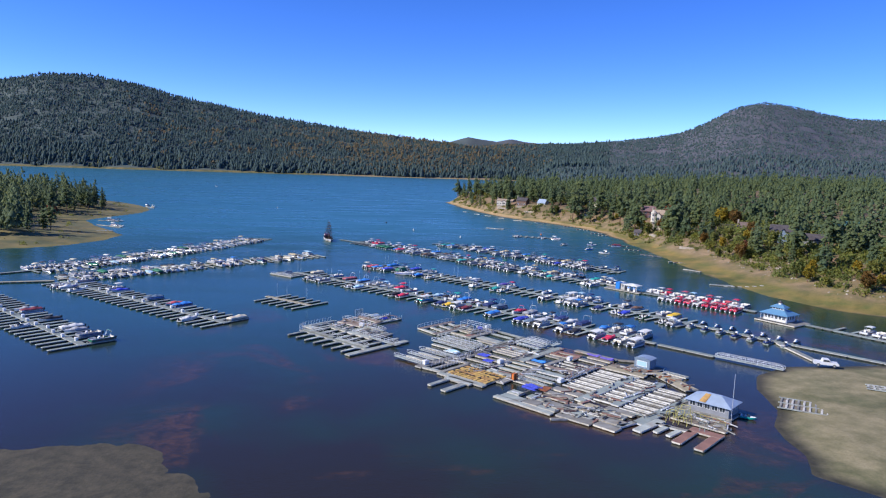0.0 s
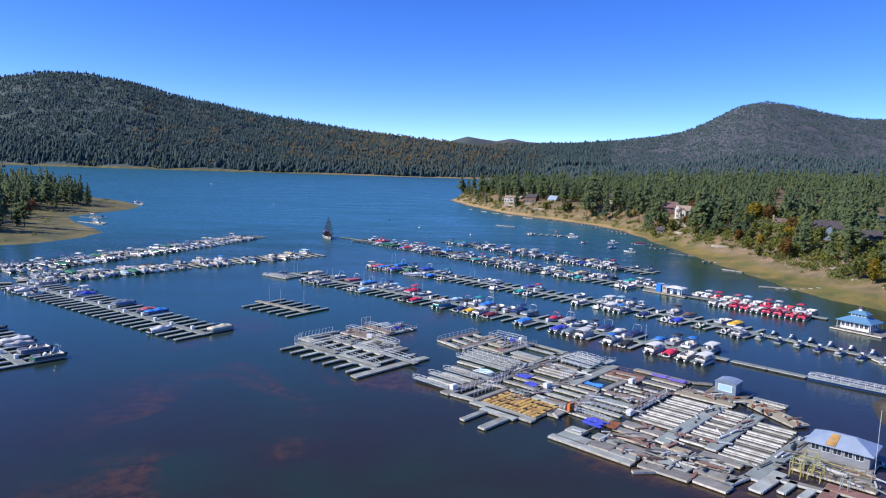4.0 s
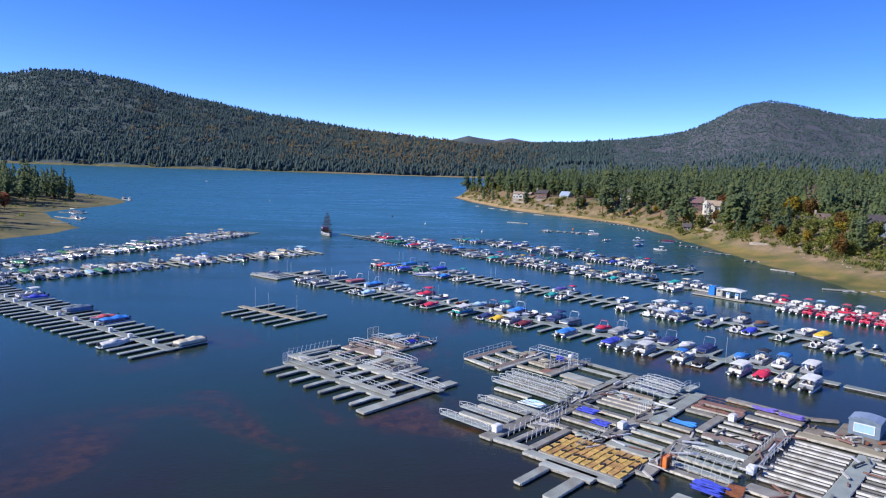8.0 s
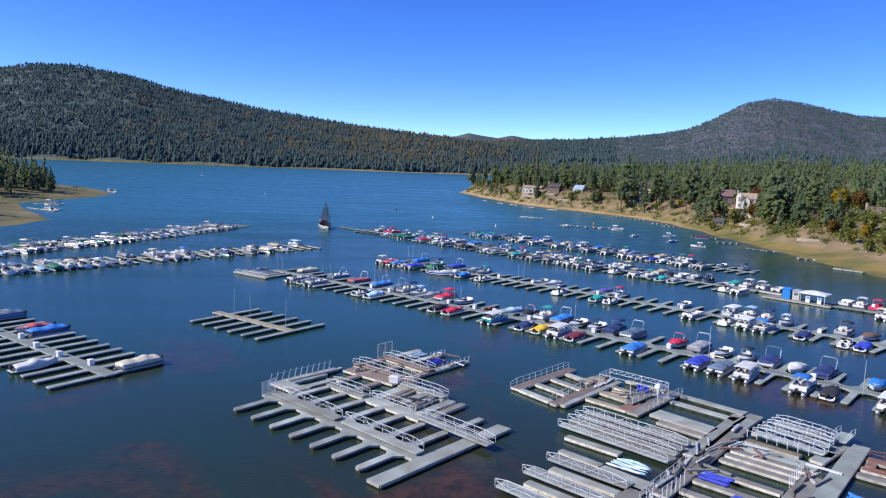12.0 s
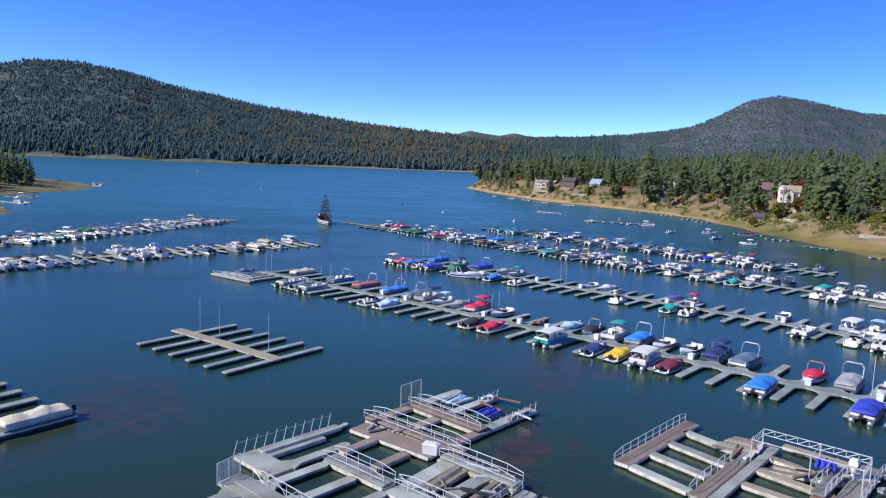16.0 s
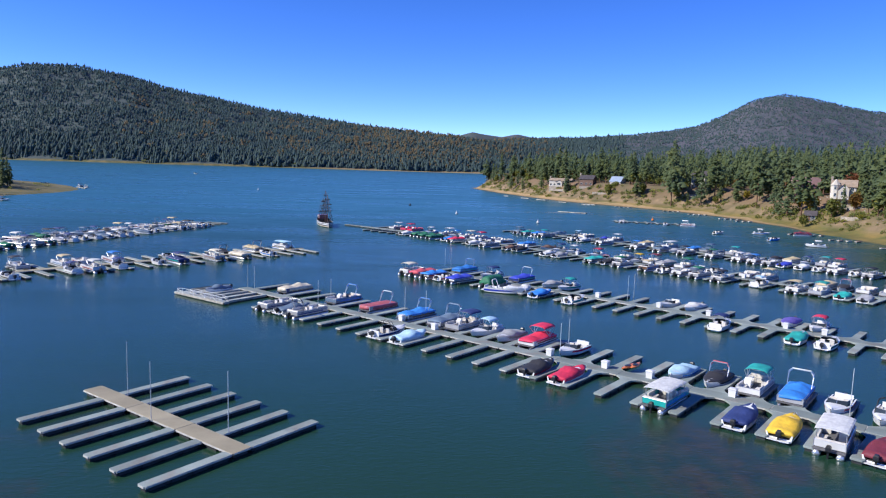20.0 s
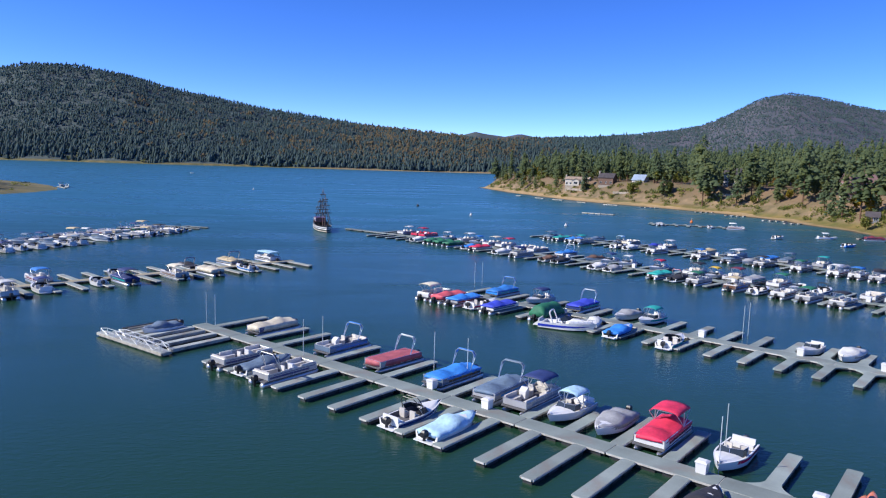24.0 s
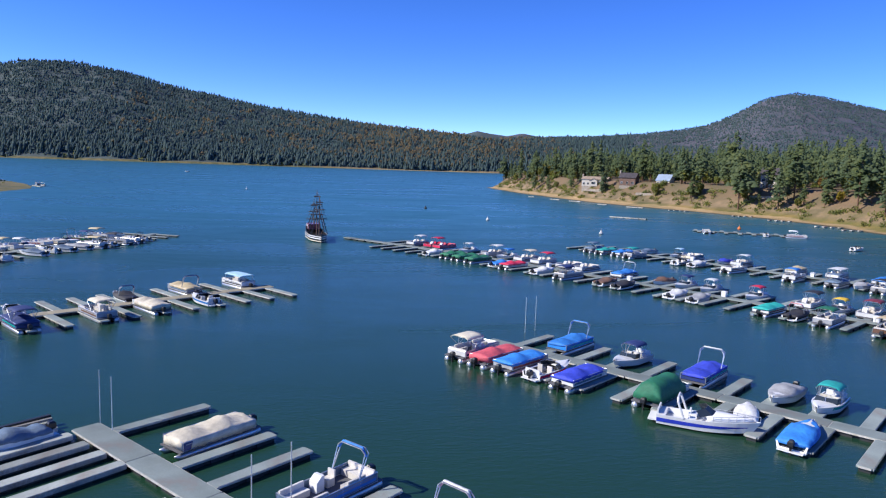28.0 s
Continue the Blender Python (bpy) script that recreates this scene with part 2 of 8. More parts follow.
def height(x, y):
    x, y = np.asarray(x, float), np.asarray(y, float)
    wig = wave_noise(x, y, 60, 3) * 3.0
    h = np.full(x.shape, -3.0)
    e = inside(EAST, x, y) + wig
    flat = 1 - 0.9 * step(y, 980, 1350)
    bank = 0.25 + 0.28 * step(y, 320, 420) + 0.2 * step(y, 530, 600)
    h = np.maximum(h, np.where(e > 0, 0.10 * np.minimum(e, 8) + (bank * np.clip(e - 8, 0, 12.3 / bank) + 0.075 * np.clip(e - 8 - 12.3 / bank, 0, 220)) * flat, 0.12 * e)
                   + np.where(e > 4, wave_noise(x, y, 35, 5) * 0.25, 0))
    s = inside(SPIT, x, y) + wig * 0.25
    h = np.maximum(h, np.clip(s * 0.07, -3, 0.75) + np.where(s > 2, wave_noise(x, y, 14, 8) * 0.06, 0))
    w = inside(WEST, x, y) + wig
    h = np.maximum(h, np.where(w > 0, 0.05 * np.minimum(w, 40) + 0.11 * np.clip(w - 40, 0, 70), 0.12 * w))
    m = inside(MUD, x, y) + wave_noise(x, y, 16, 23) * 4.0
    h = np.maximum(h, np.clip(m * 0.02, -3, 0.05) + np.where(m > 0, wave_noise(x, y, 5, 21) * 0.03 * np.clip(m / 6, 0, 1), 0))
    far = y - 2550 + wave_noise(x, x * 0, 500, 11) * 25
    u = x / np.maximum(y, 200.0)
    lump = wave_noise(x, y, 420, 13) + 0.5 * wave_noise(x, y, 150, 17)
    crest = 3700 - 760 * step(u, -0.05, 0.22)
    tall = (np.interp(u, *zip(*RIDGE_W)) - 27) * (crest - 120) / 4130 + 27
    west = tall * np.clip((y - 2570) / (crest - 2570), 0, 1) ** 0.8 * (1 + 0.10 * lump * (1 - step(y, crest - 260, crest - 30)) * step(y, 2600, 2800))
    west = np.where(y > crest, tall * (1 - 0.35 * step(y, crest, crest + 650)), west)
    peak = np.interp(u - 0.0035, *zip(*RIDGE_E)) * 0.904
    east = peak * np.clip((y - 1750) / 1750, 0, 1) ** 1.35 * (1 + 0.08 * lump * (1 - step(y, 2900, 3350)))
    east = np.where(y > 3500, peak * (1 - 0.3 * step(y, 3500, 4300)), east)
    hill = np.interp(u, *zip(*HILLS), left=0, right=0) * 0.95 * step(y, 4300, 4600)
    shore = np.where(far > 0, np.minimum(far * 0.13, 6), far * 0.05)
    h = np.maximum(h, np.where(far > 0, shore + np.maximum(np.maximum(west, east * step(far, 0, 500)), hill), shore))
    return np.where(e > 0, np.maximum(h, east * step(e, 0, 150)), h)


def ground_mesh():
    ang = np.radians(np.concatenate([np.arange(-46, 46, 0.33), np.arange(46, 314, 3.0)]))
    rad = np.concatenate([np.geomspace(3, 70, 18)[:-1], np.geomspace(70, 1000, 230)[:-1], np.geomspace(1000, 5900, 76)])
    r, a = np.meshgrid(rad, ang, indexing="ij")
    x, y = r * np.sin(a), r * np.cos(a)
    v = np.stack([x, y, height(x, y)], -1).reshape(-1, 3)
    n, k = len(rad), len(ang)
    i, j = np.meshgrid(np.arange(n - 1), np.arange(k), indexing="ij")
    f = np.stack([i * k + j, i * k + (j + 1) % k, (i + 1) * k + (j + 1) % k, (i + 1) * k + j], -1).reshape(-1, 4)[:, ::-1]
    return v, f


def ground_material():
    m, nt, p = nodes_of("lake_shore_ground")
    geo = node(nt, "ShaderNodeNewGeometry")
    pos = geo.outputs["Position"]
    sep = node(nt, "ShaderNodeSeparateXYZ")
    nt.links.new(pos, sep.inputs[0])
    wob = node(nt, "ShaderNodeMath", operation="MULTIPLY_ADD")
    nt.links.new(noise_tex(nt, pos, 0.05, 5), wob.inputs[0])
    wob.inputs[1].default_value = 2.2
    nt.links.new(sep.outputs[2], wob.inputs[2])
    hgt = node(nt, "ShaderNodeMath", operation="DIVIDE")
    nt.links.new(wob.outputs[0], hgt.inputs[0])
    hgt.inputs[1].default_value = 12.0
    z = hgt.outputs[0]
    sand = mix(nt, noise_tex(nt, pos, 0.6, 6), (0.30, 0.20, 0.095), (0.42, 0.295, 0.15))
    low = node(nt, "ShaderNodeMapRange")
    low.inputs[1].default_value, low.inputs[2].default_value = 0.06, 0.3
    nt.links.new(sep.outputs[2], low.inputs[0])
    wet = mix(nt, ramp(nt, noise_tex(nt, pos, 0.35, 7, 0.7), 0.38, 0.62), (0.030, 0.028, 0.018), (0.07, 0.06, 0.038))
    silt = node(nt, "ShaderNodeMapRange")
    silt.inputs[1].default_value, silt.inputs[2].default_value = 185, 160
    nt.links.new(sep.outputs[1], silt.inputs[0])
    mud = mix(nt, ramp(nt, noise_tex(nt, pos, 0.25, 7, 0.65), 0.35, 0.65), (0.16, 0.145, 0.072), (0.275, 0.235, 0.135))
    sand = mix(nt, low.outputs[0], wet, sand)
    grass = mix(nt, ramp(nt, noise_tex(nt, pos, 0.09, 6), 0.38, 0.62), (0.235, 0.165, 0.045), (0.115, 0.118, 0.026))
    earth = mix(nt, ramp(nt, noise_tex(nt, pos, 0.12, 6), 0.35, 0.65), (0.29, 0.20, 0.115), (0.15, 0.115, 0.06))
    meadow = node(nt, "ShaderNodeMapRange")
    meadow.inputs[1].default_value, meadow.inputs[2].default_value = 560, 430
    nt.links.new(sep.outputs[1], meadow.inputs[0])
    tuft = mix(nt, ramp(nt, noise_tex(nt, pos, 0.5, 6), 0.38, 0.62), (0.20, 0.145, 0.05), (0.10, 0.105, 0.028))
    earth = mix(nt, mix(nt, 1.0, meadow.outputs[0], ramp(nt, noise_tex(nt, pos, 0.05, 5), 0.47, 0.62), "MULTIPLY"), earth, tuft)
    # woodland ground of the far hills, its blue haze put into the colour
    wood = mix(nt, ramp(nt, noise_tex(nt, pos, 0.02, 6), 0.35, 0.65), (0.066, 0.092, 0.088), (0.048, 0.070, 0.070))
    beach = node(nt, "ShaderNodeMapRange")
    beach.inputs[1].default_value, beach.inputs[2].default_value, beach.inputs[3].default_value, beach.inputs[4].default_value = 400, 620, 0.035, -0.11
    nt.links.new(sep.outputs[1], beach.inputs[0])
    above = node(nt, "ShaderNodeMath", operation="ADD")
    nt.links.new(z, above.inputs[0])
    shore_side = node(nt, "ShaderNodeMapRange")
    shore_side.inputs[1].default_value, shore_side.inputs[2].default_value = 20, 80
    nt.links.new(sep.outputs[0], shore_side.inputs[0])
    west_side = node(nt, "ShaderNodeMapRange")
    west_side.inputs[1].default_value, west_side.inputs[2].default_value, west_side.inputs[4].default_value = -60, -110, 0.065
    nt.links.new(sep.outputs[0], west_side.inputs[0])
    low_grass = node(nt, "ShaderNodeMath", operation="MULTIPLY_ADD")
    nt.links.new(beach.outputs[0], low_grass.inputs[0])
    nt.links.new(shore_side.outputs[0], low_grass.inputs[1])
    nt.links.new(west_side.outputs[0], low_grass.inputs[2])
    nt.links.new(low_grass.outputs[0], above.inputs[1])
    col = mix(nt, ramp(nt, above.outputs[0], 0.105, 0.13), sand, grass)
    col = mix(nt, silt.outputs[0], col, mix(nt, low.outputs[0], wet, mud))
    col = mix(nt, ramp(nt, z, 0.20, 0.34), col, earth)
    turf = mix(nt, ramp(nt, noise_tex(nt, pos, 0.06, 6), 0.40, 0.60), (0.180, 0.140, 0.048), (0.082, 0.086, 0.030))
    west_turf = node(nt, "ShaderNodeMapRange")
    west_turf.inputs[1].default_value, west_turf.inputs[2].default_value = -60, -110
    nt.links.new(sep.outputs[0], west_turf.inputs[0])
    col = mix(nt, mix(nt, 1.0, west_turf.outputs[0], ramp(nt, above.outputs[0], 0.135, 0.185), "MULTIPLY"), col, turf)
    col = mix(nt, ramp(nt, noise_tex(nt, pos, 0.045, 7, 0.68, 0.5), 0.48, 0.66), col, mix(nt, 1.0, col, (0.52, 0.60, 0.48), "MULTIPLY"))
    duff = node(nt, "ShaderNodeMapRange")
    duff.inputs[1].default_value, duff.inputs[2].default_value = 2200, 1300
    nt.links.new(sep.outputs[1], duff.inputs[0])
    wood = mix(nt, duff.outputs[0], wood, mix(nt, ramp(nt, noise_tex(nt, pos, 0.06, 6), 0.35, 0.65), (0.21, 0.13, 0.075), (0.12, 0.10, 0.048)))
    # towards the eastern mountain the ground takes on a painted blue-grey haze
    mountain_haze = node(nt, "ShaderNodeMapRange")
    mountain_haze.inputs[1].default_value, mountain_haze.inputs[2].default_value = 700, 1300
    nt.links.new(sep.outputs[0], mountain_haze.inputs[0])
    wood = mix(nt, mountain_haze.outputs[0], wood, mix(nt, ramp(nt, noise_tex(nt, pos, 0.008, 6), 0.35, 0.65), (0.100, 0.096, 0.116), (0.064, 0.076, 0.090)))
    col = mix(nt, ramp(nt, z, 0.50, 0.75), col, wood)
    col = mix(nt, ramp(nt, noise_tex(nt, pos, 2.5, 5), 0.45, 0.8), col, mix(nt, 1.0, col, (0.72, 0.72, 0.70), "MULTIPLY"))
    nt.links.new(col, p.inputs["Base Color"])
    p.inputs["Roughness"].default_value = 0.9
    bump(nt, p, noise_tex(nt, pos, 1.5, 6), 0.5, 0.15)
    return m


gv, gf = ground_mesh()
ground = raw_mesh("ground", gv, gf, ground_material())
ground.data.polygons.foreach_set("use_smooth", [True] * len(ground.data.polygons))
tagged(ground, "sandy lake shore with dry grass rising to wooded hills", "ground", kind="structure")


def water_material():
    m, nt, p = nodes_of("lake_water")
    pos = node(nt, "ShaderNodeNewGeometry").outputs["Position"]
    sep = node(nt, "ShaderNodeSeparateXYZ")
    nt.links.new(pos, sep.inputs[0])

    def along(a, b, axis=1):
        r = node(nt, "ShaderNodeMapRange", interpolation_type="SMOOTHSTEP")
        r.inputs[1].default_value, r.inputs[2].default_value = a, b
        nt.links.new(sep.outputs[axis], r.inputs[0])
        return r.outputs[0]

    # dark green bay, open lake bluer with sky reflection put into its base, brown shallows with weed beds
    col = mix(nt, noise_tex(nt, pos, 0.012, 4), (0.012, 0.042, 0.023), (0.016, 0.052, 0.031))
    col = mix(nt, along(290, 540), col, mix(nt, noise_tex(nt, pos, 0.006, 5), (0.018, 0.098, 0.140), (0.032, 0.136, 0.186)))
    murk = mix(nt, 1.0, along(235, 120), ramp(nt, noise_tex(nt, pos, 0.018, 3), 0.18, 0.52), "MULTIPLY")
    col = mix(nt, murk, col, (0.023, 0.020, 0.015))
    weed = ramp(nt, noise_tex(nt, pos, 0.026, 7, 0.62, 1.2), 0.53, 0.64)
    weed = mix(nt, 1.0, mix(nt, 1.0, weed, along(255, 190), "MULTIPLY"), along(-48, -22, 0), "MULTIPLY")
    spots = ramp(nt, noise_tex(nt, pos, 0.45, 6, 0.72), 0.40, 0.62)
    col = mix(nt, weed, col, mix(nt, spots, (0.070, 0.037, 0.017), (0.024, 0.019, 0.012)))
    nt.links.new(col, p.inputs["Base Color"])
    streak = node(nt, "ShaderNodeMapping")
    streak.inputs["Rotation"].default_value = (0, 0, 0.35)
    streak.inputs["Scale"].default_value = (0.3, 1.0, 1.0)
    nt.links.new(pos, streak.inputs[0])
    gust = ramp(nt, noise_tex(nt, streak.outputs[0], 0.05, 7, 0.7, 0.6), 0.36, 0.64)
    rough = node(nt, "ShaderNodeMapRange")
    for slot, value in ((1, 200), (2, 420), (3, 0.13), (4, 0.36)):  # wind ripples grow out on the lake
        rough.inputs[slot].default_value = value
    nt.links.new(sep.outputs[1], rough.inputs[0])
    lull = node(nt, "ShaderNodeMath", operation="MULTIPLY")  # gusts leave smoother lanes
    nt.links.new(rough.outputs[0], lull.inputs[0])
    nt.links.new(mix(nt, gust, (0.62, 0.62, 0.62), (1.12, 1.12, 1.12)), lull.inputs[1])
    nt.links.new(lull.outputs[0], p.inputs["Roughness"])
    p.inputs["IOR"].default_value = 1.333
    p.inputs["Specular IOR Level"].default_value = 0.34
    st = node(nt, "ShaderNodeMapping")
    st.inputs["Scale"].default_value = (0.55, 1.0, 1.0)
    nt.links.new(pos, st.inputs[0])
    w1, w2 = noise_tex(nt, st.outputs[0], 2.2, 5, 0.65), noise_tex(nt, st.outputs[0], 0.22, 3, 0.55)
    both = node(nt, "ShaderNodeMath", operation="MULTIPLY_ADD")
    nt.links.new(w2, both.inputs[0])
    both.inputs[1].default_value = 0.9
    nt.links.new(w1, both.inputs[2])
    bump(nt, p, both.outputs[0], 0.7, 0.05)
    return m


bm = bmesh.new()
bm.faces.new([bm.verts.new(v) for v in ((-6000, -900, 0), (6000, -900, 0), (6000, 6000, 0), (-6000, 6000, 0))])
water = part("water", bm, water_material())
tagged(water, "blue-green lake water with light ripples and weed patches", "water", kind="structure")


# ---- floating docks ----
def dock_plan(points):
    """Cumulative lengths of a walkway's bends."""
    out, total = [], 0.0
    for a, b in zip(points, points[1:]):
        n = math.dist(a, b)
        out.append((total, Vector(a), Vector(b), n))
        total += n
    return out, total


def place_on(plan, s):
    for start, a, b, n in plan:
        if s <= start + n or (start, a, b, n) == plan[-1]:
            u = (b - a) / n
            return a + u * (s - start), math.atan2(u.y, u.x)


def deck_block(L, W, top=0.45, thick=0.16, edge=0.05):
    """A deck slab with a slightly narrower skirt: runs along +x from 0."""
    bm = bmesh.new()
    c = min(0.12, W * 0.15)
    loop = [(0, -W / 2 + c), (c, -W / 2), (L - c, -W / 2), (L, -W / 2 + c), (L, W / 2 - c), (L - c, W / 2), (c, W / 2), (0, W / 2 - c)]
    loft(bm, [[(x, y, top - thick) for x, y in loop], [(x, y, top - 0.03) for x, y in loop], [(x * 0.994 + 0.02, y * 0.97, top) for x, y in loop]])
    return bm


def flared_block(L, W, top=0.45, thick=0.16, reach=1.35):
    """A finger whose root spreads in curved gussets where it joins the walkway."""
    bm = bmesh.new()
    curve = [(reach * t, W / 2 + 0.95 * (1 - t) ** 2.1) for t in (0, 0.15, 0.32, 0.5, 0.7, 0.88, 1.0)]
    half = curve + [(L - 0.12, W / 2), (L, W / 2 - 0.12)]
    loop = [(x, -y) for x, y in half] + [(x, y) for x, y in reversed(half)]
    loft(bm, [[(x, y, z) for x, y in loop] for z in (top - thick, top - 0.03)] + [[(x * 0.994 + 0.02, y * 0.98, top) for x, y in loop]])
    return bm


def round_finger(L, W, top=0.45, thick=0.22, reach=1.0, spread=0.8):
    """A finger with straight gussets at its root and a rounded tip."""
    bm = bmesh.new()
    half = [(0, W / 2 + spread), (reach, W / 2)] + [(L - W / 2 + W / 2 * math.sin(t), W / 2 * math.cos(t)) for t in (0.0, 0.5, 1.0, 1.35)]
    loop = [(x, -y) for x, y in half] + [(x, y) for x, y in reversed(half)]
    loft(bm, [[(x, y, z) for x, y in loop] for z in (top - thick, top - 0.03)] + [[(x * 0.994 + 0.02, y * 0.97, top) for x, y in loop]])
    return bm


def float_block(L, W, top=0.29):
    bm = bmesh.new()
    n = max(2, int(L / 1.6))
    edge = [(L * (0.02 + 0.96 * (i + f) / n), W * (0.43 if k else 0.34)) for i in range(n) for f, k in ((0.0, 0), (0.12, 0), (0.14, 1), (0.86, 1), (0.88, 0), (1.0, 0)) if not (f == 0.0 and i)]
    loop = [(x, -w) for x, w in edge] + [(x, w) for x, w in reversed(edge)]
    loft(bm, [[(x, y, z) for x, y in loop] for z in (-0.12, top)])
    return bm


MESH = {}


def shared(key, make, material, smooth=False):
    if key not in MESH:
        ob = part(key[0], make(), material, smooth=smooth)
        MESH[key] = ob.data
        bpy.data.objects.remove(ob)
    return MESH[key]


def piece(name, data, parent, m=None, label=""):
    ob = new(name, data)
    ob.parent = parent
    if m is not None:
        ob.matrix_basis = m
    return tagged(ob, label)


def whole_block(L, W):
    """Deck and floats in one mesh, for docks that stay far off."""
    bm = deck_block(L, W)
    n = max(2, int(L / 2.2))
    for i in range(n):
        x, w = L * (i + 0.5) / n, L / n * 0.36
        box(bm, x - w, x + w, -W * 0.42, W * 0.42, -0.12, 0.29, 1)
    return bm


def dock_row(points, label, left=(), right=(), fl=6.5, fw=1.0, ww=1.9, deck="deck", group="marina dock rows", distant=False, flare=1e9):
    """A walkway that bends through points, with fingers at the given distances on either side (left of its way is +)."""
    plan, total = dock_plan(points)
    dock = thing("floating_dock", Matrix.Identity(4), label, "dock", group)
    for start, a, b, n in plan:
        k = max(1, round(n / 7.6))
        for i in range(k):
            m = Matrix.Translation((*(a + (b - a) * i / k), 0)) @ Matrix.Rotation(math.atan2((b - a).y, (b - a).x), 4, "Z")
            L = round(n / k - 0.03, 2)
            if distant:
                piece("walkway", shared(("walkway_far", L, ww, deck), lambda: whole_block(L, ww), [M[deck], M["float"]]), dock, m)
                continue
            w = piece("walkway", shared(("walkway", L, ww, deck), lambda: deck_block(L, ww), M[deck]), dock, m)
            piece("float", shared(("float", L, ww), lambda: float_block(L, ww), M["float"]), w)
            piece("fascia", shared(("fascia", L, ww), lambda: fascia_block(L, ww), M["fascia"]), w)
    for side, list_ in ((1, left), (-1, right)):
        for s in list_:
            p, a = place_on(plan, s)
            m = Matrix.Translation((*p, 0)) @ Matrix.Rotation(a + side * math.pi / 2, 4, "Z") @ Matrix.Translation((ww / 2 + 0.02, 0, -0.02))
            if distant:
                piece("finger", shared(("finger_far", fl, fw, deck), lambda: whole_block(fl, fw), [M["deck_finger"], M["float"]]), dock, m)
                continue
            if s > flare:
                f = piece("finger", shared(("finger_flared", fl, fw, deck), lambda: flared_block(fl, fw), M["deck_finger"]), dock, m)
                piece("float", shared(("float", fl, fw), lambda: float_block(fl, fw), M["float"]), f)
                continue
            f = piece("finger", shared(("finger", fl, fw, deck), lambda: deck_block(fl, fw), M["deck_finger"]), dock, m)
            piece("float", shared(("float", fl, fw), lambda: float_block(fl, fw), M["float"]), f)
            piece("fascia", shared(("fascia", fl, fw), lambda: fascia_block(fl, fw), M["fascia"]), f)
    return dock


def fascia_block(L, W, low=0.30):
    bm = bmesh.new()
    for y in (-1, 1):
        box(bm, 0.06, L - 0.06, y * W / 2 - 0.02, y * W / 2 + 0.02, low, 0.425)
    for x in (0.0, L):
        box(bm, x - 0.02, x + 0.02, -W / 2 + 0.12, W / 2 - 0.12, low, 0.425)
    return bm


def steps(a, b, d):
    return [a + i * d for i in range(int((b - a) / d + 1.001))]


M_FAR = [2.1, 10.2, 14.0, 22.0, 30.0, 37.6, 45.4, 49.3, 53.2, 57.1, 63.5] + steps(67.2, 153, 3.68)
M_NEAR = [14.3, 18.0] + steps(21.6, 153, 3.72)
ROWS = {
    "M": dict(points=[(-16.5, 290.8), (45.0, 223.2), (86.5, 172.5)], left=M_FAR, right=M_NEAR, fl=7.2, flare=62),
    "R2": dict(points=[(17.0, 314.0), (38.5, 288.0), (71, 248.7), (96.6, 215.6), (111.4, 191), (124, 172), (138, 152), (160, 120)], left=steps(3.4, 150, 3.62), right=steps(1.2, 150, 3.62), fl=6.3, flare=50),
    "R1": dict(distant=True, points=[(2, 417.5), (28, 387), (64, 333), (109, 266)], left=steps(14, 184, 3.8), right=steps(18, 184, 3.8), fl=7.3),
    "R1b": dict(distant=True, points=[(61, 407), (84.6, 368), (104, 339), (129, 298)], left=steps(1, 128, 3.8), right=steps(1, 128, 3.8), fl=6.1),
    "L1": dict(distant=True, points=[(-44, 418), (-62, 378), (-86, 337), (-106, 302), (-128, 280)], left=steps(1, 150, 3.9), right=steps(3, 150, 3.9), fl=6.2),
    "L2": dict(points=[(-9.5, 346.5), (-51, 313), (-92, 277), (-101, 269)], left=steps(1.2, 118, 3.7), right=steps(3.2, 118, 3.7), fl=7.0, deck="deck_tan"),
    "DL": dict(points=[(-98, 265), (-29.9, 198.2)], left=steps(2, 95, 3.56), right=steps(2, 95, 3.56), fl=6.9),
    "DL2": dict(points=[(-112.5, 234.6), (-59.7, 174.6)], left=steps(1, 79.5, 3.56), right=steps(1, 79.5, 3.56), fl=6.9),
    "small": dict(points=[(-23.0, 238.0), (-7.4, 222.5)], left=steps(3.4, 21.6, 3.62), right=steps(3.4, 21.6, 3.62), fl=6.85, fw=0.9, ww=1.75, deck="deck_tan"),
    "rental": dict(distant=True, points=[(116.5, 248.2), (142.4, 213.3)], left=(), right=(), ww=2.4),
    "east": dict(distant=True, points=[(147, 194), (158, 171), (180, 135)], left=steps(8, 60, 5), right=(), ww=2.2),
    "outer": dict(distant=True, points=[(118.5, 459.5), (147, 444.5)], left=steps(1, 31, 4.2), right=steps(2, 31, 4.2), fl=5, fw=1.2, ww=1.5),
    "west": dict(distant=True, points=[(-101, 266), (-135, 258), (-190, 246)], left=(), right=(), ww=2.0, deck="deck_tan"),
    "pier": dict(points=[(86.8, 171.8), (96.2, 159.6)], left=(), right=(), ww=1.8),
}
ROW_LABEL = {"small": "empty floating dock with tan walkway and twelve grey fingers", "DL": "mostly empty floating dock with many grey fingers", "DL2": "mostly empty floating dock with many grey fingers",
             "rental": "wide floating dock lined with red rental boats", "pier": "narrow grey floating walkway leading to the shore", "outer": "small white floating dock with short fingers off the shore",
             "L2": "long tan-decked floating dock with moored boats"}
PLAN = {}
for key, row in ROWS.items():
    PLAN[key] = dock_plan(row["points"])[0]
    dock_row(label=ROW_LABEL.get(key, "long grey floating dock with boat slips on both sides"), **row)


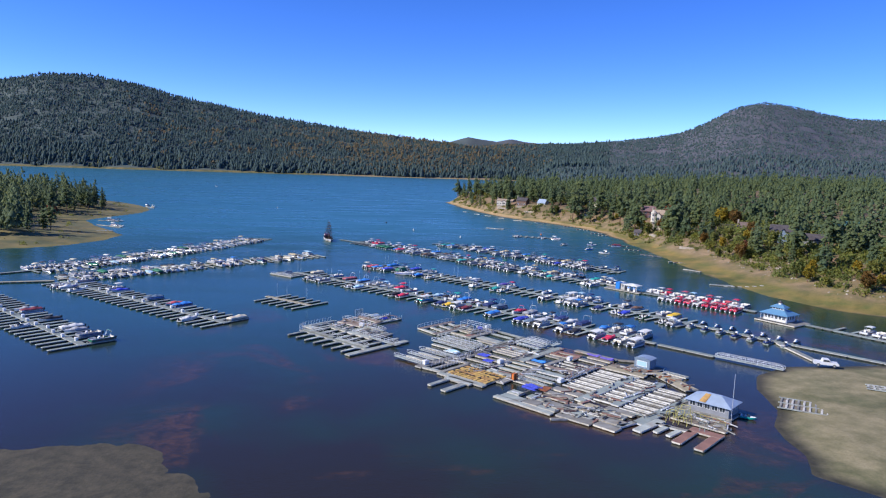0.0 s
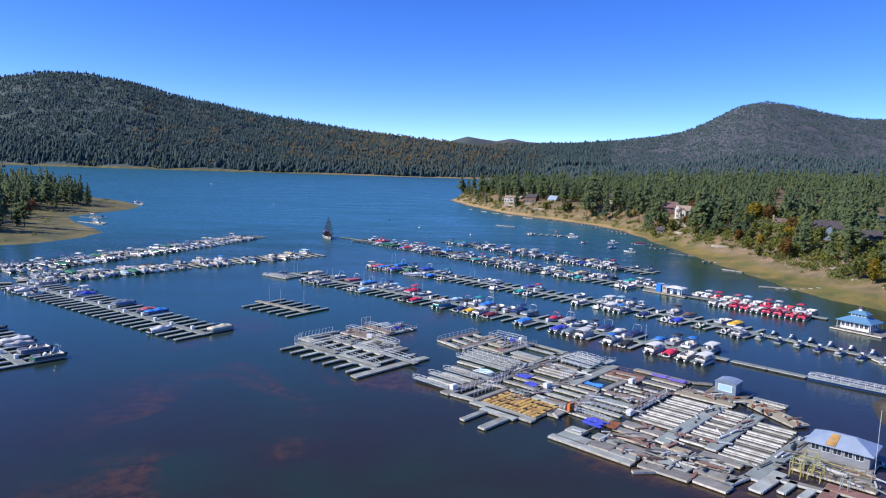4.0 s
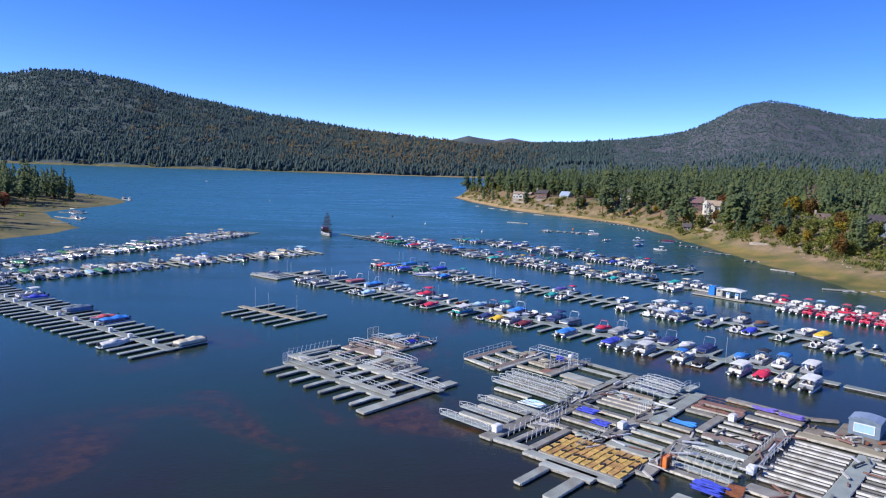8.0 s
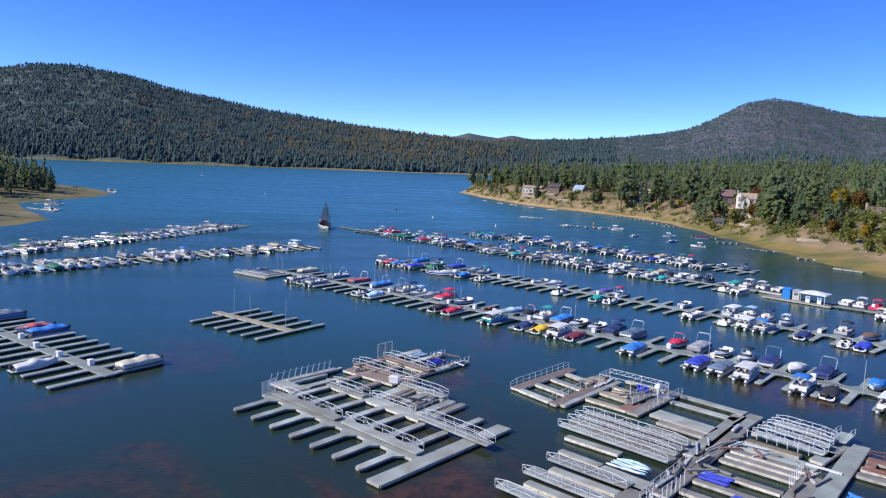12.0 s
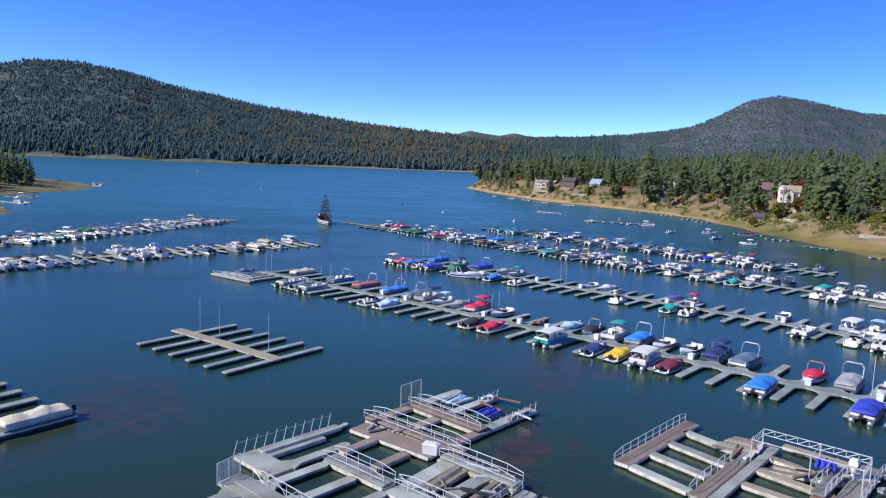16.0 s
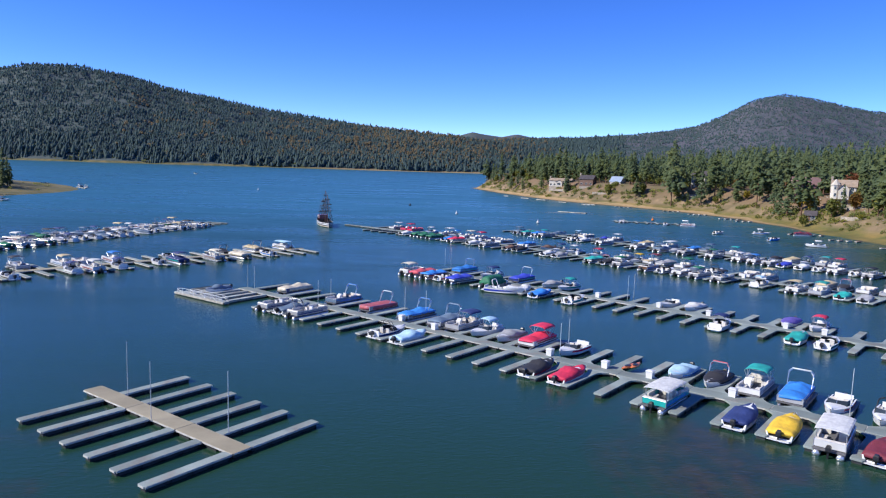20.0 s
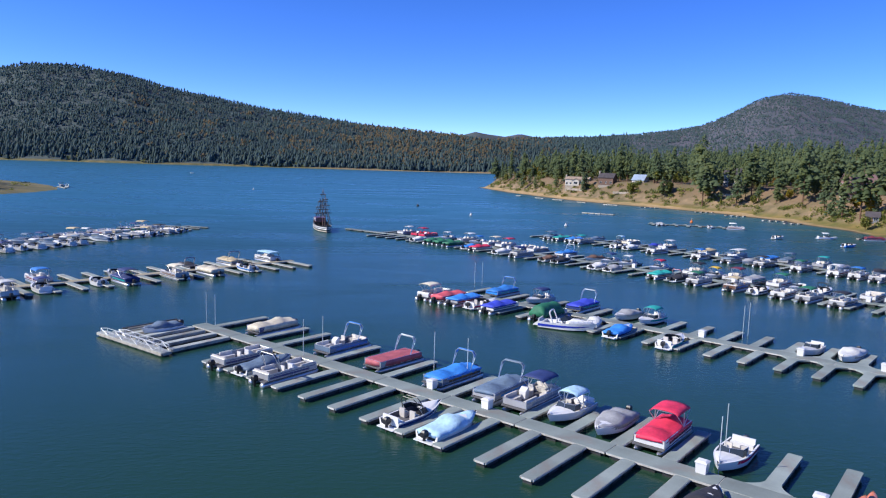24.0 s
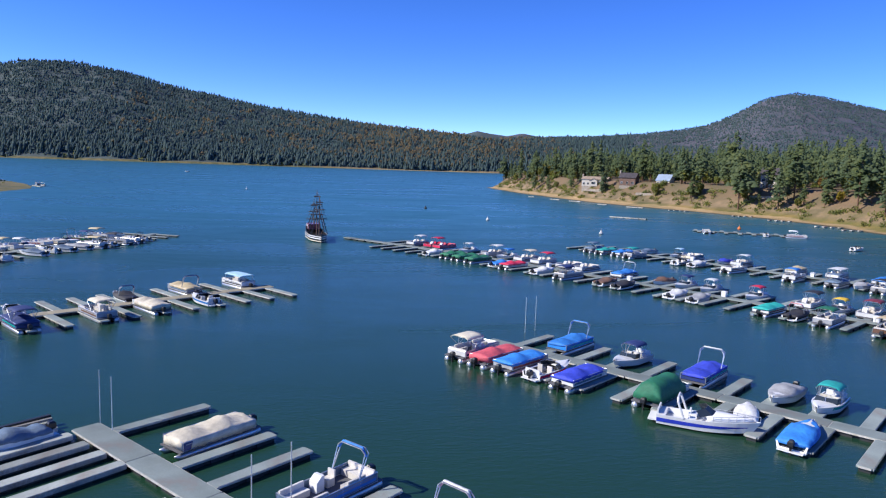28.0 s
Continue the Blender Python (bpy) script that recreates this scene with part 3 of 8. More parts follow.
def slender(name, label, category, group, tubes, material, m=None):
    """One upright or frame of thin tubes."""
    ob = thing(name, m or Matrix.Identity(4), label, category, group)
    bm = bmesh.new()
    for a, b, r in tubes:
        tube(bm, a, b, r, 6)
    part(name + "_shaft" if name == "pole" else "frame", bm, material, ob)
    return ob


pole = slender("pole", "thin grey steel pole standing on a dock", "pole", "dock poles", [((0, 0, 0.3), (0, 0, 5.4), 0.032)], M["rail"], pose(-19.3, 235.9, 0))
for x, y in ((-15.6, 229.3), (-9.0, 226.3), (-15.8, 291.6), (-14.5, 290.0), (-3.5, 276.5), (-1.6, 278.0), (9.2, 270.8), (12.0, 268.3), (25.2, 247.3), (27.0, 249.6), (22.5, 319), (24.0, 320.0), (49, 283), (51, 285), (44.4, 224.6), (61.0, 205.8), (73.0, 186.0)):
    copy_thing(pole, pose(x, y, -1.2 if y > 240 else 0))


# white storage boxes on the walkways
def dock_box():
    ob = thing("dock_box", Matrix.Identity(4), "white fibreglass storage box on the dock", "dock box", "dock boxes")
    bm = bmesh.new()
    loft(bm, [[(-0.36 * k, -0.36 * k, z), (0.36 * k, -0.36 * k, z), (0.36 * k, 0.36 * k, z), (-0.36 * k, 0.36 * k, z)] for z, k in ((0.45, 0.9), (1.15, 1.0))])
    part("body", bm, M["white"], ob)
    bm = bmesh.new()
    loft(bm, [[(-0.4 * k, -0.4 * k, z), (0.4 * k, -0.4 * k, z), (0.4 * k, 0.4 * k, z), (-0.4 * k, 0.4 * k, z)] for z, k in ((1.15, 1.0), (1.22, 1.0), (1.3, 0.6))])
    part("lid", bm, M["white"], ob)
    return ob


first_box = dock_box()
first_box.matrix_basis = pose(8.3, 265.4, 0, 0, 0, -48)


def box_on(row, s, side=0.6):
    p, a = place_on(PLAN[row], s)
    copy_thing(first_box, Matrix.Translation((p.x - math.sin(a) * side, p.y + math.cos(a) * side, 0)) @ Matrix.Rotation(a, 4, "Z"))


for row, list_ in (("M", [42.0, 59.5, 66.5, 71.6, 80.0, 94.0, 108.5, 116, 131]), ("R2", [41, 52, 60, 71, 76, 92, 104, 120]), ("R1", [45, 62, 80, 97, 118, 140]), ("R1b", [30, 55, 80])):
    for s in list_:
        box_on(row, s, 0.55)
for k in range(13):
    for row in ("DL", "DL2"):
        box_on(row, 4 + k * (7.1 if row == "DL" else 5.9), -0.5 if k % 3 else 0.4)


# ---- stored dock sections rafted together ----
TURN = radians(39.5)
M["deck_light"] = mat("deck_light", (0.295, 0.322, 0.298), 0.8, rnd=0.26, var=0.22, scale=0.5, fine=8, relief=0.3, stain=(0.24, 0.22, 0.19))
M["deck_green"] = mat("deck_greengrey", (0.25, 0.29, 0.275), 0.8, var=0.15, scale=0.5, fine=8, relief=0.3)
M["plank_yellow"] = mat("plank_yellow", (0.55, 0.36, 0.10), 0.7, var=0.25, scale=0.8, fine=8, relief=0.3)
M["rust"] = mat("rusty_steel", (0.30, 0.11, 0.05), 0.8, 0.2, var=0.35, scale=2, fine=12, relief=0.4)
M["timber"] = mat("weathered_timber", (0.20, 0.17, 0.135), 0.85, var=0.3, scale=0.7, fine=8, relief=0.5)
M["shade_cloth"] = mat("wire_mesh", (0.40, 0.37, 0.26), 0.7, 0.1, var=0.2)
M["pipe_yellow"] = mat("painted_pipe_yellow", (0.42, 0.38, 0.12), 0.6, var=0.2)


M["fascia_raft"] = mat("fascia_cream", (0.52, 0.49, 0.42), 0.7, var=0.22, rnd=0.3, stain=(0.24, 0.2, 0.15))


M["fascia_bright"] = mat("fascia_bright", (0.66, 0.655, 0.62), 0.6, var=0.15, rnd=0.2, stain=(0.42, 0.4, 0.34))
M["plank_honey"] = mat("plank_honey", (0.46, 0.27, 0.09), 0.75, var=0.3, scale=0.8, fine=8, relief=0.3, rnd=0.2)


class Raft:
    """A raft of dock sections in the local frame a (across), b (along)."""

    def __init__(self, ox, oy, label, turn=TURN, group="stored dock sections", name="dock_raft"):
        self.m = Matrix.Translation((ox, oy, 0)) @ Matrix.Rotation(turn, 4, "Z")
        self.ob = thing(name, self.m, label, "dock", group)
        self.edge = "fascia_raft"

    def bar(self, a0, b0, a1, b1, w=1.2, deck="deck", lift=0.0, floats=True, name="section"):
        deck = "deck_pale" if deck == "deck" else deck
        if floats and 0.9 <= w < 1.5:
            w = round(w * 0.84, 2)
        d = Vector((a1 - a0, -(b1 - b0)))
        L = round(d.length, 2)
        m = Matrix.Translation((a0, -b0, lift)) @ Matrix.Rotation(math.atan2(d.y, d.x), 4, "Z")
        o = piece(name, shared((name, L, w, deck), lambda: deck_block(L, w), M[deck]), self.ob, m)
        if floats:
            piece("float", shared(("float", L, w), lambda: float_block(L, w), M["float"]), o)
            piece("fascia", shared((self.edge, L, w), lambda: fascia_block(L, w, 0.14), M[self.edge]), o)
        return o

    def comb(self, b0, b1, list_, w=1.0, deck="deck", along="b"):
        for k in list_:
            if along == "b":
                self.bar(k, b0, k, b1, w, deck)
            else:
                self.bar(b0, k, b1, k, w, deck)

    def finger(self, a0, b0, a1, b1, w=1.0, deck="deck_light", spread=0.8):
        """A round-tipped finger that widens where it joins the walkway."""
        d = Vector((a1 - a0, -(b1 - b0)))
        L = round(d.length, 2)
        m = Matrix.Translation((a0, -b0, 0)) @ Matrix.Rotation(math.atan2(d.y, d.x), 4, "Z")
        o = piece("finger", shared(("round_finger", L, w, deck, spread), lambda: round_finger(L, w, spread=spread), M[deck]), self.ob, m)
        piece("float", shared(("float", L, w), lambda: float_block(L, w), M["float"]), o)
        return o

    def mesh_gate(self, a0, b0, a1, b1, h, wire, label):
        """A pipe frame filled with welded wire."""
        A, B, n = Vector((a0, -b0, 0.4)), Vector((a1, -b1, 0.4)), 3
        up = Vector((0, 0, h))
        bm = bmesh.new()
        for i in range(n):
            p = A.lerp(B, i / (n - 1))
            tube(bm, p, p + up, 0.04, 5)
        for z in (0.06, 1.0):
            tube(bm, A + up * z, B + up * z, 0.035, 5)
        gate = part("gate_frame", bm, M["rail"], self.ob)
        bm = bmesh.new()
        for i in range(1, 20):
            p = A.lerp(B, i / 20)
            tube(bm, p + up * 0.06, p + up, 0.014, 4)
        for i in range(1, 8):
            tube(bm, A + up * i / 8, B + up * i / 8, 0.012, 4)
        part("gate_panel", bm, M[wire], gate, label)

    def rail(self, a0, b0, a1, b1, h=0.95, base=0.45, style="truss", material="rail"):
        """A railing of two runs and posts; truss adds diagonals and rounded ends."""
        A, B = Vector((a0, -b0, base)), Vector((a1, -b1, base))
        n = max(2, round((B - A).length / 1.5))
        up = Vector((0, 0, h))
        end = 0.72
        pts = [A.lerp(B, i / n) for i in range(n + 1)]
        lift = [end if i in (0, n) else 1.0 for i in range(n + 1)]
        bm = bmesh.new()
        sweep(bm, [p + up * k for p, k in zip(pts, lift)], 0.036)
        top = part("railing", bm, M[material], self.ob)
        bm = bmesh.new()
        tube(bm, A + up * 0.45, B + up * 0.45, 0.024, 5)
        part("mid_rail", bm, M[material], top)
        for i in range(n + 1):
            bm = bmesh.new()
            tube(bm, pts[i], pts[i] + up * lift[i], 0.03, 5)
            part("post", bm, M[material], top)
        if style == "truss":
            bm = bmesh.new()
            sweep(bm, [p if i % 2 else p + up * k for i, (p, k) in enumerate(zip(pts, lift))], 0.02, 4)
            part("bracing", bm, M[material], top)

    def debris(self, a0, b0, a1, b1, n, seed, wide=0.7):
        """Loose boards and pipes dropped along a walkway."""
        r = random.Random(seed)
        lie = math.atan2(b1 - b0, a1 - a0)
        for _ in range(n):
            s, off = r.random(), r.uniform(-wide, wide)
            a, b = a0 + (a1 - a0) * s - math.sin(lie) * off, b0 + (b1 - b0) * s + math.cos(lie) * off
            t, L = lie + r.gauss(0, 0.35) + (1.57 if r.random() < 0.2 else 0), round(r.uniform(0.8, 3.6), 1)
            self.bar(a, b, a + L * math.cos(t), b + L * math.sin(t), r.choice((0.12, 0.2, 0.3)), r.choice(("timber", "deck_old", "fascia", "deck_brown", "float", "rail")), r.uniform(0.12, 0.4), False, "loose_board")

    def gangway(self, a0, b0, a1, b1, w=1.5, deck="deck", lift=0.35, both=True, style="plain"):
        self.bar(a0, b0, a1, b1, w, deck, lift, floats=False, name="gangway_deck")
        d = Vector((a1 - a0, b1 - b0)).normalized()
        for s in ((-1, 1) if both else (1,)):
            oa, ob_ = -d.y * s * w / 2, d.x * s * w / 2
            self.rail(a0 + oa, b0 + ob_, a1 + oa, b1 + ob_, 0.95, 0.45 + lift, style)

    def rakes(self, a0, b0, a1, b1, n, lean=0.5, h=1.2):
        """Slanted loose uprights along one side."""
        bm = bmesh.new()
        tube(bm, (a0 + lean * 0.8, -b0 + lean * 0.3, 0.45 + h * 0.8), (a1 + lean * 0.8, -b1 + lean * 0.3, 0.45 + h * 0.8), 0.02, 4)
        top = part("slanted_railing", bm, M["rail"], self.ob)
        for i in range(n):
            a, b = a0 + (a1 - a0) * i / (n - 1), b0 + (b1 - b0) * i / (n - 1)
            bm = bmesh.new()
            tube(bm, (a, -b, 0.45), (a + lean, -b + lean * 0.4, 0.45 + h), 0.035, 5)
            part("upright", bm, M["rail"], top)


def tubes_bundle(raft_m, a, b, n, L, colour, along="b", z=0.5, label="rolled blue tarpaulins lying on a dock raft"):
    """A row of soft rolled tarps lying side by side."""
    ob = thing("tarp_roll", raft_m @ Matrix.Translation((a, -b, z)) @ Matrix.Rotation(0 if along == "a" else -math.pi / 2, 4, "Z"), label, "tarpaulin", "rolled tarpaulins")
    r = random.Random(int(a * 10) + int(b * 7))
    for i in range(round(n * 1.3)):
        bm = bmesh.new()
        ring, fat, slip, skew = [], r.uniform(0.11, 0.2), r.uniform(-0.35, 0.35), r.uniform(-0.12, 0.12)
        for k in range(11):
            x = L * (k / 10 - 0.5) * r.uniform(0.97, 1.0) + slip
            rad = fat * r.uniform(0.75, 1.2) - (0.06 if k in (0, 10) else 0)
            y0, z0 = (i - n * 0.65) * 0.40 + skew * (k / 5 - 1) + r.uniform(-0.04, 0.04), 0.16 + 0.13 * (i % 2) * math.sin(k * 0.5 + i)
            ring.append([(x, y0 + rad * math.cos(t * 0.785), z0 + rad * 0.85 * math.sin(t * 0.785)) for t in range(8)])
        loft(bm, ring)
        part("roll", bm, M["cloth_" + (colour if i % 3 or colour != "ice" else "white")], ob, smooth=True)
    return ob


OA, OB = (-12.2, 183.0), (14.7, 161.5)
# raft of gangways and fingers beside the small dock
ra = Raft(*OA, "grey dock raft with railed gangways stacked on its fingers")
ra.bar(7.4, -3.1, 7.4, 23.6, 2.1, "deck_light")
for k in range(7):
    ra.finger(6.35, -0.9 + 3.68 * k, 0.9, -0.7 + 3.66 * k)
    ra.finger(8.45, -0.1 + 3.52 * k, 14.5, 0.0 + 3.5 * k)
ra.bar(0, 24.6, 20.5, 24.6, 1.9, "deck_light")
ra.bar(16.0, 21.2, 20.5, 21.2, 1.1, "deck_light")
ra.bar(7.6, -2.3, 7.7, 10.4, 1.3, "deck_light", 0.3, False, "gangway_deck")
ra.rail(8.3, -1.3, 8.35, 10.2, 0.95, 0.75)
ra.bar(7.7, 11.4, 7.7, 23.4, 1.3, "deck_light", 0.3, False, "gangway_deck")
ra.rail(8.35, 10.8, 8.35, 23.2, 0.95, 0.75)
ra.gangway(15.0, 16.5, 14.6, 27.2, 1.4, "deck_light")
ra.mesh_gate(6.0, -2.6, 8.3, -3.1, 1.75, "rail", "grey welded wire mesh of the gate")
# pale U with a raised outer arm
ra.bar(10.8, -6.3, 10.8, -1.1, 2.3, "deck_light")
ra.bar(11.8, -5.6, 20.2, -5.4, 1.15, "deck_light", 0.12)
ra.bar(12.0, -4.6, 17.8, -4.5, 0.6, "deck_light", -0.06)
ra.finger(11.9, -1.9, 18.5, -1.9, 1.0, "deck_light", 0.5)
ra.rakes(9.6, -6.25, 19.4, -6.05, 11)
ra.bar(20.3, -5.6, 21.6, -5.9, 0.5, "deck_light", -0.15, False, "loose_board")
# gangways across the inner fingers
ra.bar(15.3, -0.7, 15.5, 6.4, 1.5, "deck_light", -0.05)
ra.gangway(15.2, -0.6, 15.4, 6.5, 1.3, "deck_light", 0.2)
ra.bar(15.5, 6.9, 15.5, 16.6, 2.2, "deck_light")
ra.rail(16.3, 6.6, 16.5, 14.2, 0.95, 0.45)
ra.rail(15.7, 6.7, 15.8, 14.0, 0.75, 0.45, "plain")
ra.bar(16.6, 7.4, 21.9, 6.9, 1.5, "deck_light")
ra.bar(16.9, 8.8, 22.1, 8.0, 0.5, "timber", 0.1)
ra.bar(17.2, 9.5, 22.0, 8.8, 0.4, "timber", 0.02)
ra.finger(22.0, 10.6, 17.2, 10.9, 1.3, "deck_light", 0.1)
ra.bar(17.0, 12.5, 22.2, 11.9, 0.45, "timber", 0.08)
ra.bar(16.8, 13.3, 22.0, 12.9, 0.4, "float", 0.02)
ra.bar(15.8, 15.2, 22.4, 14.9, 1.4, "deck_light", 0.1)
ra.rail(16.2, 14.4, 22.4, 14.1, 0.95, 0.5)
ra.bar(16.0, 16.8, 22.8, 16.4, 1.2, "deck_old")
ra.bar(22.5, 5.7, 22.6, 13.7, 1.6, "deck_tan", -0.04)
ra.gangway(22.5, 5.8, 22.6, 13.6, 1.2, "deck_light", 0.25)
rb = Raft(*OA, "faded brown dock raft with white railings and a wire gate")
rb.bar(21.7, -4.4, 22.5, 5.0, 2.3, "deck_umber")
rb.bar(24.0, -5.2, 24.4, 6.6, 1.5, "deck_umber", -0.04)
rb.gangway(23.8, -5.2, 24.2, 6.8, 1.3, "deck_umber", 0.3)
for b_ in (-0.9, 3.2):
    rb.bar(16.8, b_, 20.9, b_ - 0.2, 1.1, "deck_umber")
for b_ in (-4.7, -0.7, 4.4):
    rb.bar(25.2, b_, 29.0, b_, 1.3, "deck_umber")
rb.bar(29.8, -5.1, 29.6, 4.9, 1.9, "deck_umber")
rb.gangway(29.8, -5.0, 29.6, 4.7, 1.4, "deck_umber", 0.25)
rb.finger(30.9, -4.6, 36.9, -4.6, 1.2, "deck_light", 0.2)
rb.bar(30.8, -0.8, 38.2, -0.7, 1.2, "deck_light")
rb.bar(30.6, 4.3, 38.0, 4.3, 1.4, "deck_light")
rb.rakes(31.5, 4.9, 37.6, 4.9, 7, 0.3, 0.9)
rb.rakes(34.5, -0.2, 37.8, -0.2, 5, 0.3, 0.9)
rb.mesh_gate(28.3, -5.35, 31.4, -5.45, 2.25, "shade_cloth", "tan welded wire mesh of the gate")
rb.debris(23.8, -4.5, 24.2, 1, 9, 83, 0.5)
rb.debris(35, -0.8, 38, -0.7, 5, 86, 0.4)
rb.debris(31, 4.2, 37, 4.3, 5, 84, 0.5)
ra.debris(18, 8.6, 22, 12.6, 7, 85, 1.5)
ra.debris(22.5, 6.5, 22.6, 13, 5, 87, 0.5)
tubes_bundle(ra.m, 33.8, -2.7, 4, 3.4, "ice", "a", label="rolled blue and white tarpaulins on a dock raft")
tubes_bundle(ra.m, 33.4, 1.9, 4, 2.8, "royal", "a")


def cooler(m, w=1.4, d=0.9, h=0.75):
    ob = thing("dock_locker", m, "white plastic locker on a dock raft", "locker", "dock lockers")
    bm = bmesh.new()
    loft(bm, [[(-w / 2 * k, -d / 2 * k, z), (w / 2 * k, -d / 2 * k, z), (w / 2 * k, d / 2 * k, z), (-w / 2 * k, d / 2 * k, z)] for z, k in ((0, 0.92), (h, 1.0))])
    part("body", bm, M["white"], ob)
    bm = bmesh.new()
    loft(bm, [[(-w / 2 * k, -d / 2 * k, z), (w / 2 * k, -d / 2 * k, z), (w / 2 * k, d / 2 * k, z), (-w / 2 * k, d / 2 * k, z)] for z, k in ((h, 1.04), (h + 0.1, 1.04), (h + 0.2, 0.7))])
    part("lid", bm, M["white"], ob)
    return ob


c0 = cooler(ra.m @ pose(22.2, -4.6, 0.45, 0, 0, -70))
for a, b in ((1.4, 9.0), (15.0, 20.4), (13.2, 38.2)):
    copy_thing(c0, Matrix.Translation((*OB, 0)) @ Matrix.Rotation(TURN, 4, "Z") @ pose(a, -b, 0.47))
copy_thing(c0, Matrix.Translation((*OB, 0)) @ Matrix.Rotation(TURN, 4, "Z") @ pose(29.8, -30.2, 0.47))

# the large raft: sections moored side by side
r1 = Raft(*OB, "pale railed gangways lying side by side on floats")
for k, a in enumerate((1.3, 5.7, 10.0)):
    r1.gangway(a, -0.6, a - 0.1, 8.4, 1.6, "deck_light" if k else "deck", 0.15, False, "truss")
r1.comb(0.8, 8.2, [3.6, 7.9], 1.3, "deck_light")
r1.bar(-1.4, 9.2, 10.2, 9.4, 2.1, "deck_old")
r1.bar(-0.6, 10.2, 0.0, 15.8, 1.3, "deck_light")
r1.bar(0.3, 12.4, 8.6, 12.6, 1.0, "deck_old")
r1.bar(0.6, 15.4, 10.0, 15.4, 1.2, "deck_old")
r1.rakes(1.0, 11.2, 8.5, 11.2, 7, 0.6, 1.1)
r1.rakes(1.2, 14.0, 8.8, 14.0, 8, 0.6, 1.1)
r2 = Raft(*OB, "weathered railed dock frame with four pale fingers")
r2.bar(25.6, -16.5, 39.8, -16.1, 1.5, "deck_umber")
r2.rail(25.4, -17.1, 39.8, -16.8, 1.0, 0.45, "plain")
for a0, a1, b_ in ((25.9, 24.9, -10.2), (29.6, 28.7, -10.2), (33.3, 32.2, -9.9), (37.1, 35.7, -10.2)):
    r2.bar(a0, -15.7, a1, b_, 1.15, "deck_light")
r2.bar(24.2, -9.5, 33.4, -9.4, 1.3, "deck_umber")
r2.rail(24.4, -10.1, 33.2, -10.0, 1.0, 0.45, "plain")
r2.bar(24.6, -8.3, 39.4, -8.1, 0.85, "deck_light", 0.03)
r2.bar(33.4, -9.5, 39.2, -9.3, 1.2, "deck_old")
for k in range(8):
    r2.bar(35.4 + k * 0.5, -12.4 + 0.1 * k, 36.0 + k * 0.52, -9.0 + 0.06 * k, 0.3, ("timber", "deck_light", "deck_tan")[k % 3], 0.1 + 0.025 * (k % 3), False, "board")
r2.debris(33, -9.6, 39, -9.4, 8, 91, 0.8)
r3 = Raft(*OB, "dock frame with pale fingers under a steel truss canopy frame")
for a0, a1 in ((29.5, 29.3), (33.2, 32.4), (36.8, 35.6), (40.7, 40.4)):
    r3.bar(a0, -7.7, a1, -1.7, 1.1, "deck_tan")
r3.bar(28.7, -0.8, 41.2, -0.5, 1.7, "deck_old")
r3.bar(29.0, -2.2, 32.2, -2.1, 1.7, "deck_brown", 0.02, True)
r3.bar(33.6, -7.4, 35.2, -2.4, 0.5, "timber", 0.05)
r3.bar(35.0, -7.0, 36.0, -2.8, 0.4, "timber", 0.05)
r3.gangway(31.2, -2.6, 38.4, -2.2, 1.1, "deck_old", 0.3)
r3.rail(31.0, 0.2, 41.0, 0.4, 1.0, 0.45, "plain")
r3.debris(33, -5.5, 37, -2.2, 10, 92, 1.4)
bm = bmesh.new()
for i in range(9):
    b0, b1 = -8.7 + i * 0.95, -8.7 + (i + 1) * 0.95
    for dz in (2.05, 2.6):
        tube(bm, (37.5, -b0, dz), (37.5, -b1, dz), 0.04, 5)
    tube(bm, (37.5, -b0, 2.05), (37.5, -b1, 2.6), 0.025, 4)
    tube(bm, (37.5, -b1, 2.05), (37.5, -b1, 2.6), 0.025, 4)
    tube(bm, (34.4, -b0, 2.45), (34.4, -b1, 2.45), 0.04, 5)
for a in (34.4, 37.5):
    for b in (-8.7, -4.0, -0.15):
        tube(bm, (a, -b, 0.45), (a, -b, 2.55), 0.05, 6)
for b in (-8.7, -0.15):
    for dz in (1.9, 2.5):
        tube(bm, (34.4, -b, dz), (37.5, -b, dz + 0.1), 0.04, 5)
    for i in range(4):
        tube(bm, (34.4 + i * 0.775, -b, 1.9), (35.175 + i * 0.775, -b, 2.58), 0.024, 4)
tube(bm, (34.4, 4.0, 2.45), (37.5, 4.0, 2.55), 0.035, 5)
part("truss_frame", bm, M["rail"], r3.ob, "galvanised canopy truss frame")
hung = thing("tarp_bundle", r3.m @ pose(36.7, 3.3, 0.75) @ Matrix.Scale(0.62, 4), "royal blue tarpaulin bundle hung in a steel frame", "tarpaulin", "rolled tarpaulins")
for i in range(7):
    bm = bmesh.new()
    r = random.Random(300 + i)
    x, y = 0.35 * (i % 2) - 0.2, 0.36 * i - 1.1
    loft(bm, [[(x + 0.1 * math.sin(z * 3 + i) + q * math.cos(t * 0.785), y + 0.06 * math.cos(z * 4) + q * math.sin(t * 0.785), z) for t in range(8)] for z, q in ((0.0, 0.16), (0.2 + 0.1 * r.random(), 0.34), (0.75, 0.27), (1.15, 0.33), (1.45 + 0.15 * r.random(), 0.14))])
    part("fold", bm, M["cloth_royal"], hung, smooth=True)
post = thing("winch_post", r3.m @ pose(37.0, 1.3, 0.45), "white covered winch post on a dock raft", "post")
bm = bmesh.new()
loft(bm, [[(q * math.cos(t * 0.785), q * math.sin(t * 0.785), z) for t in range(8)] for z, q in ((0, 0.16), (0.5, 0.14), (0.7, 0.22), (1.3, 0.24))])
part("post_sleeve", bm, M["white"], post)
bm = bmesh.new()
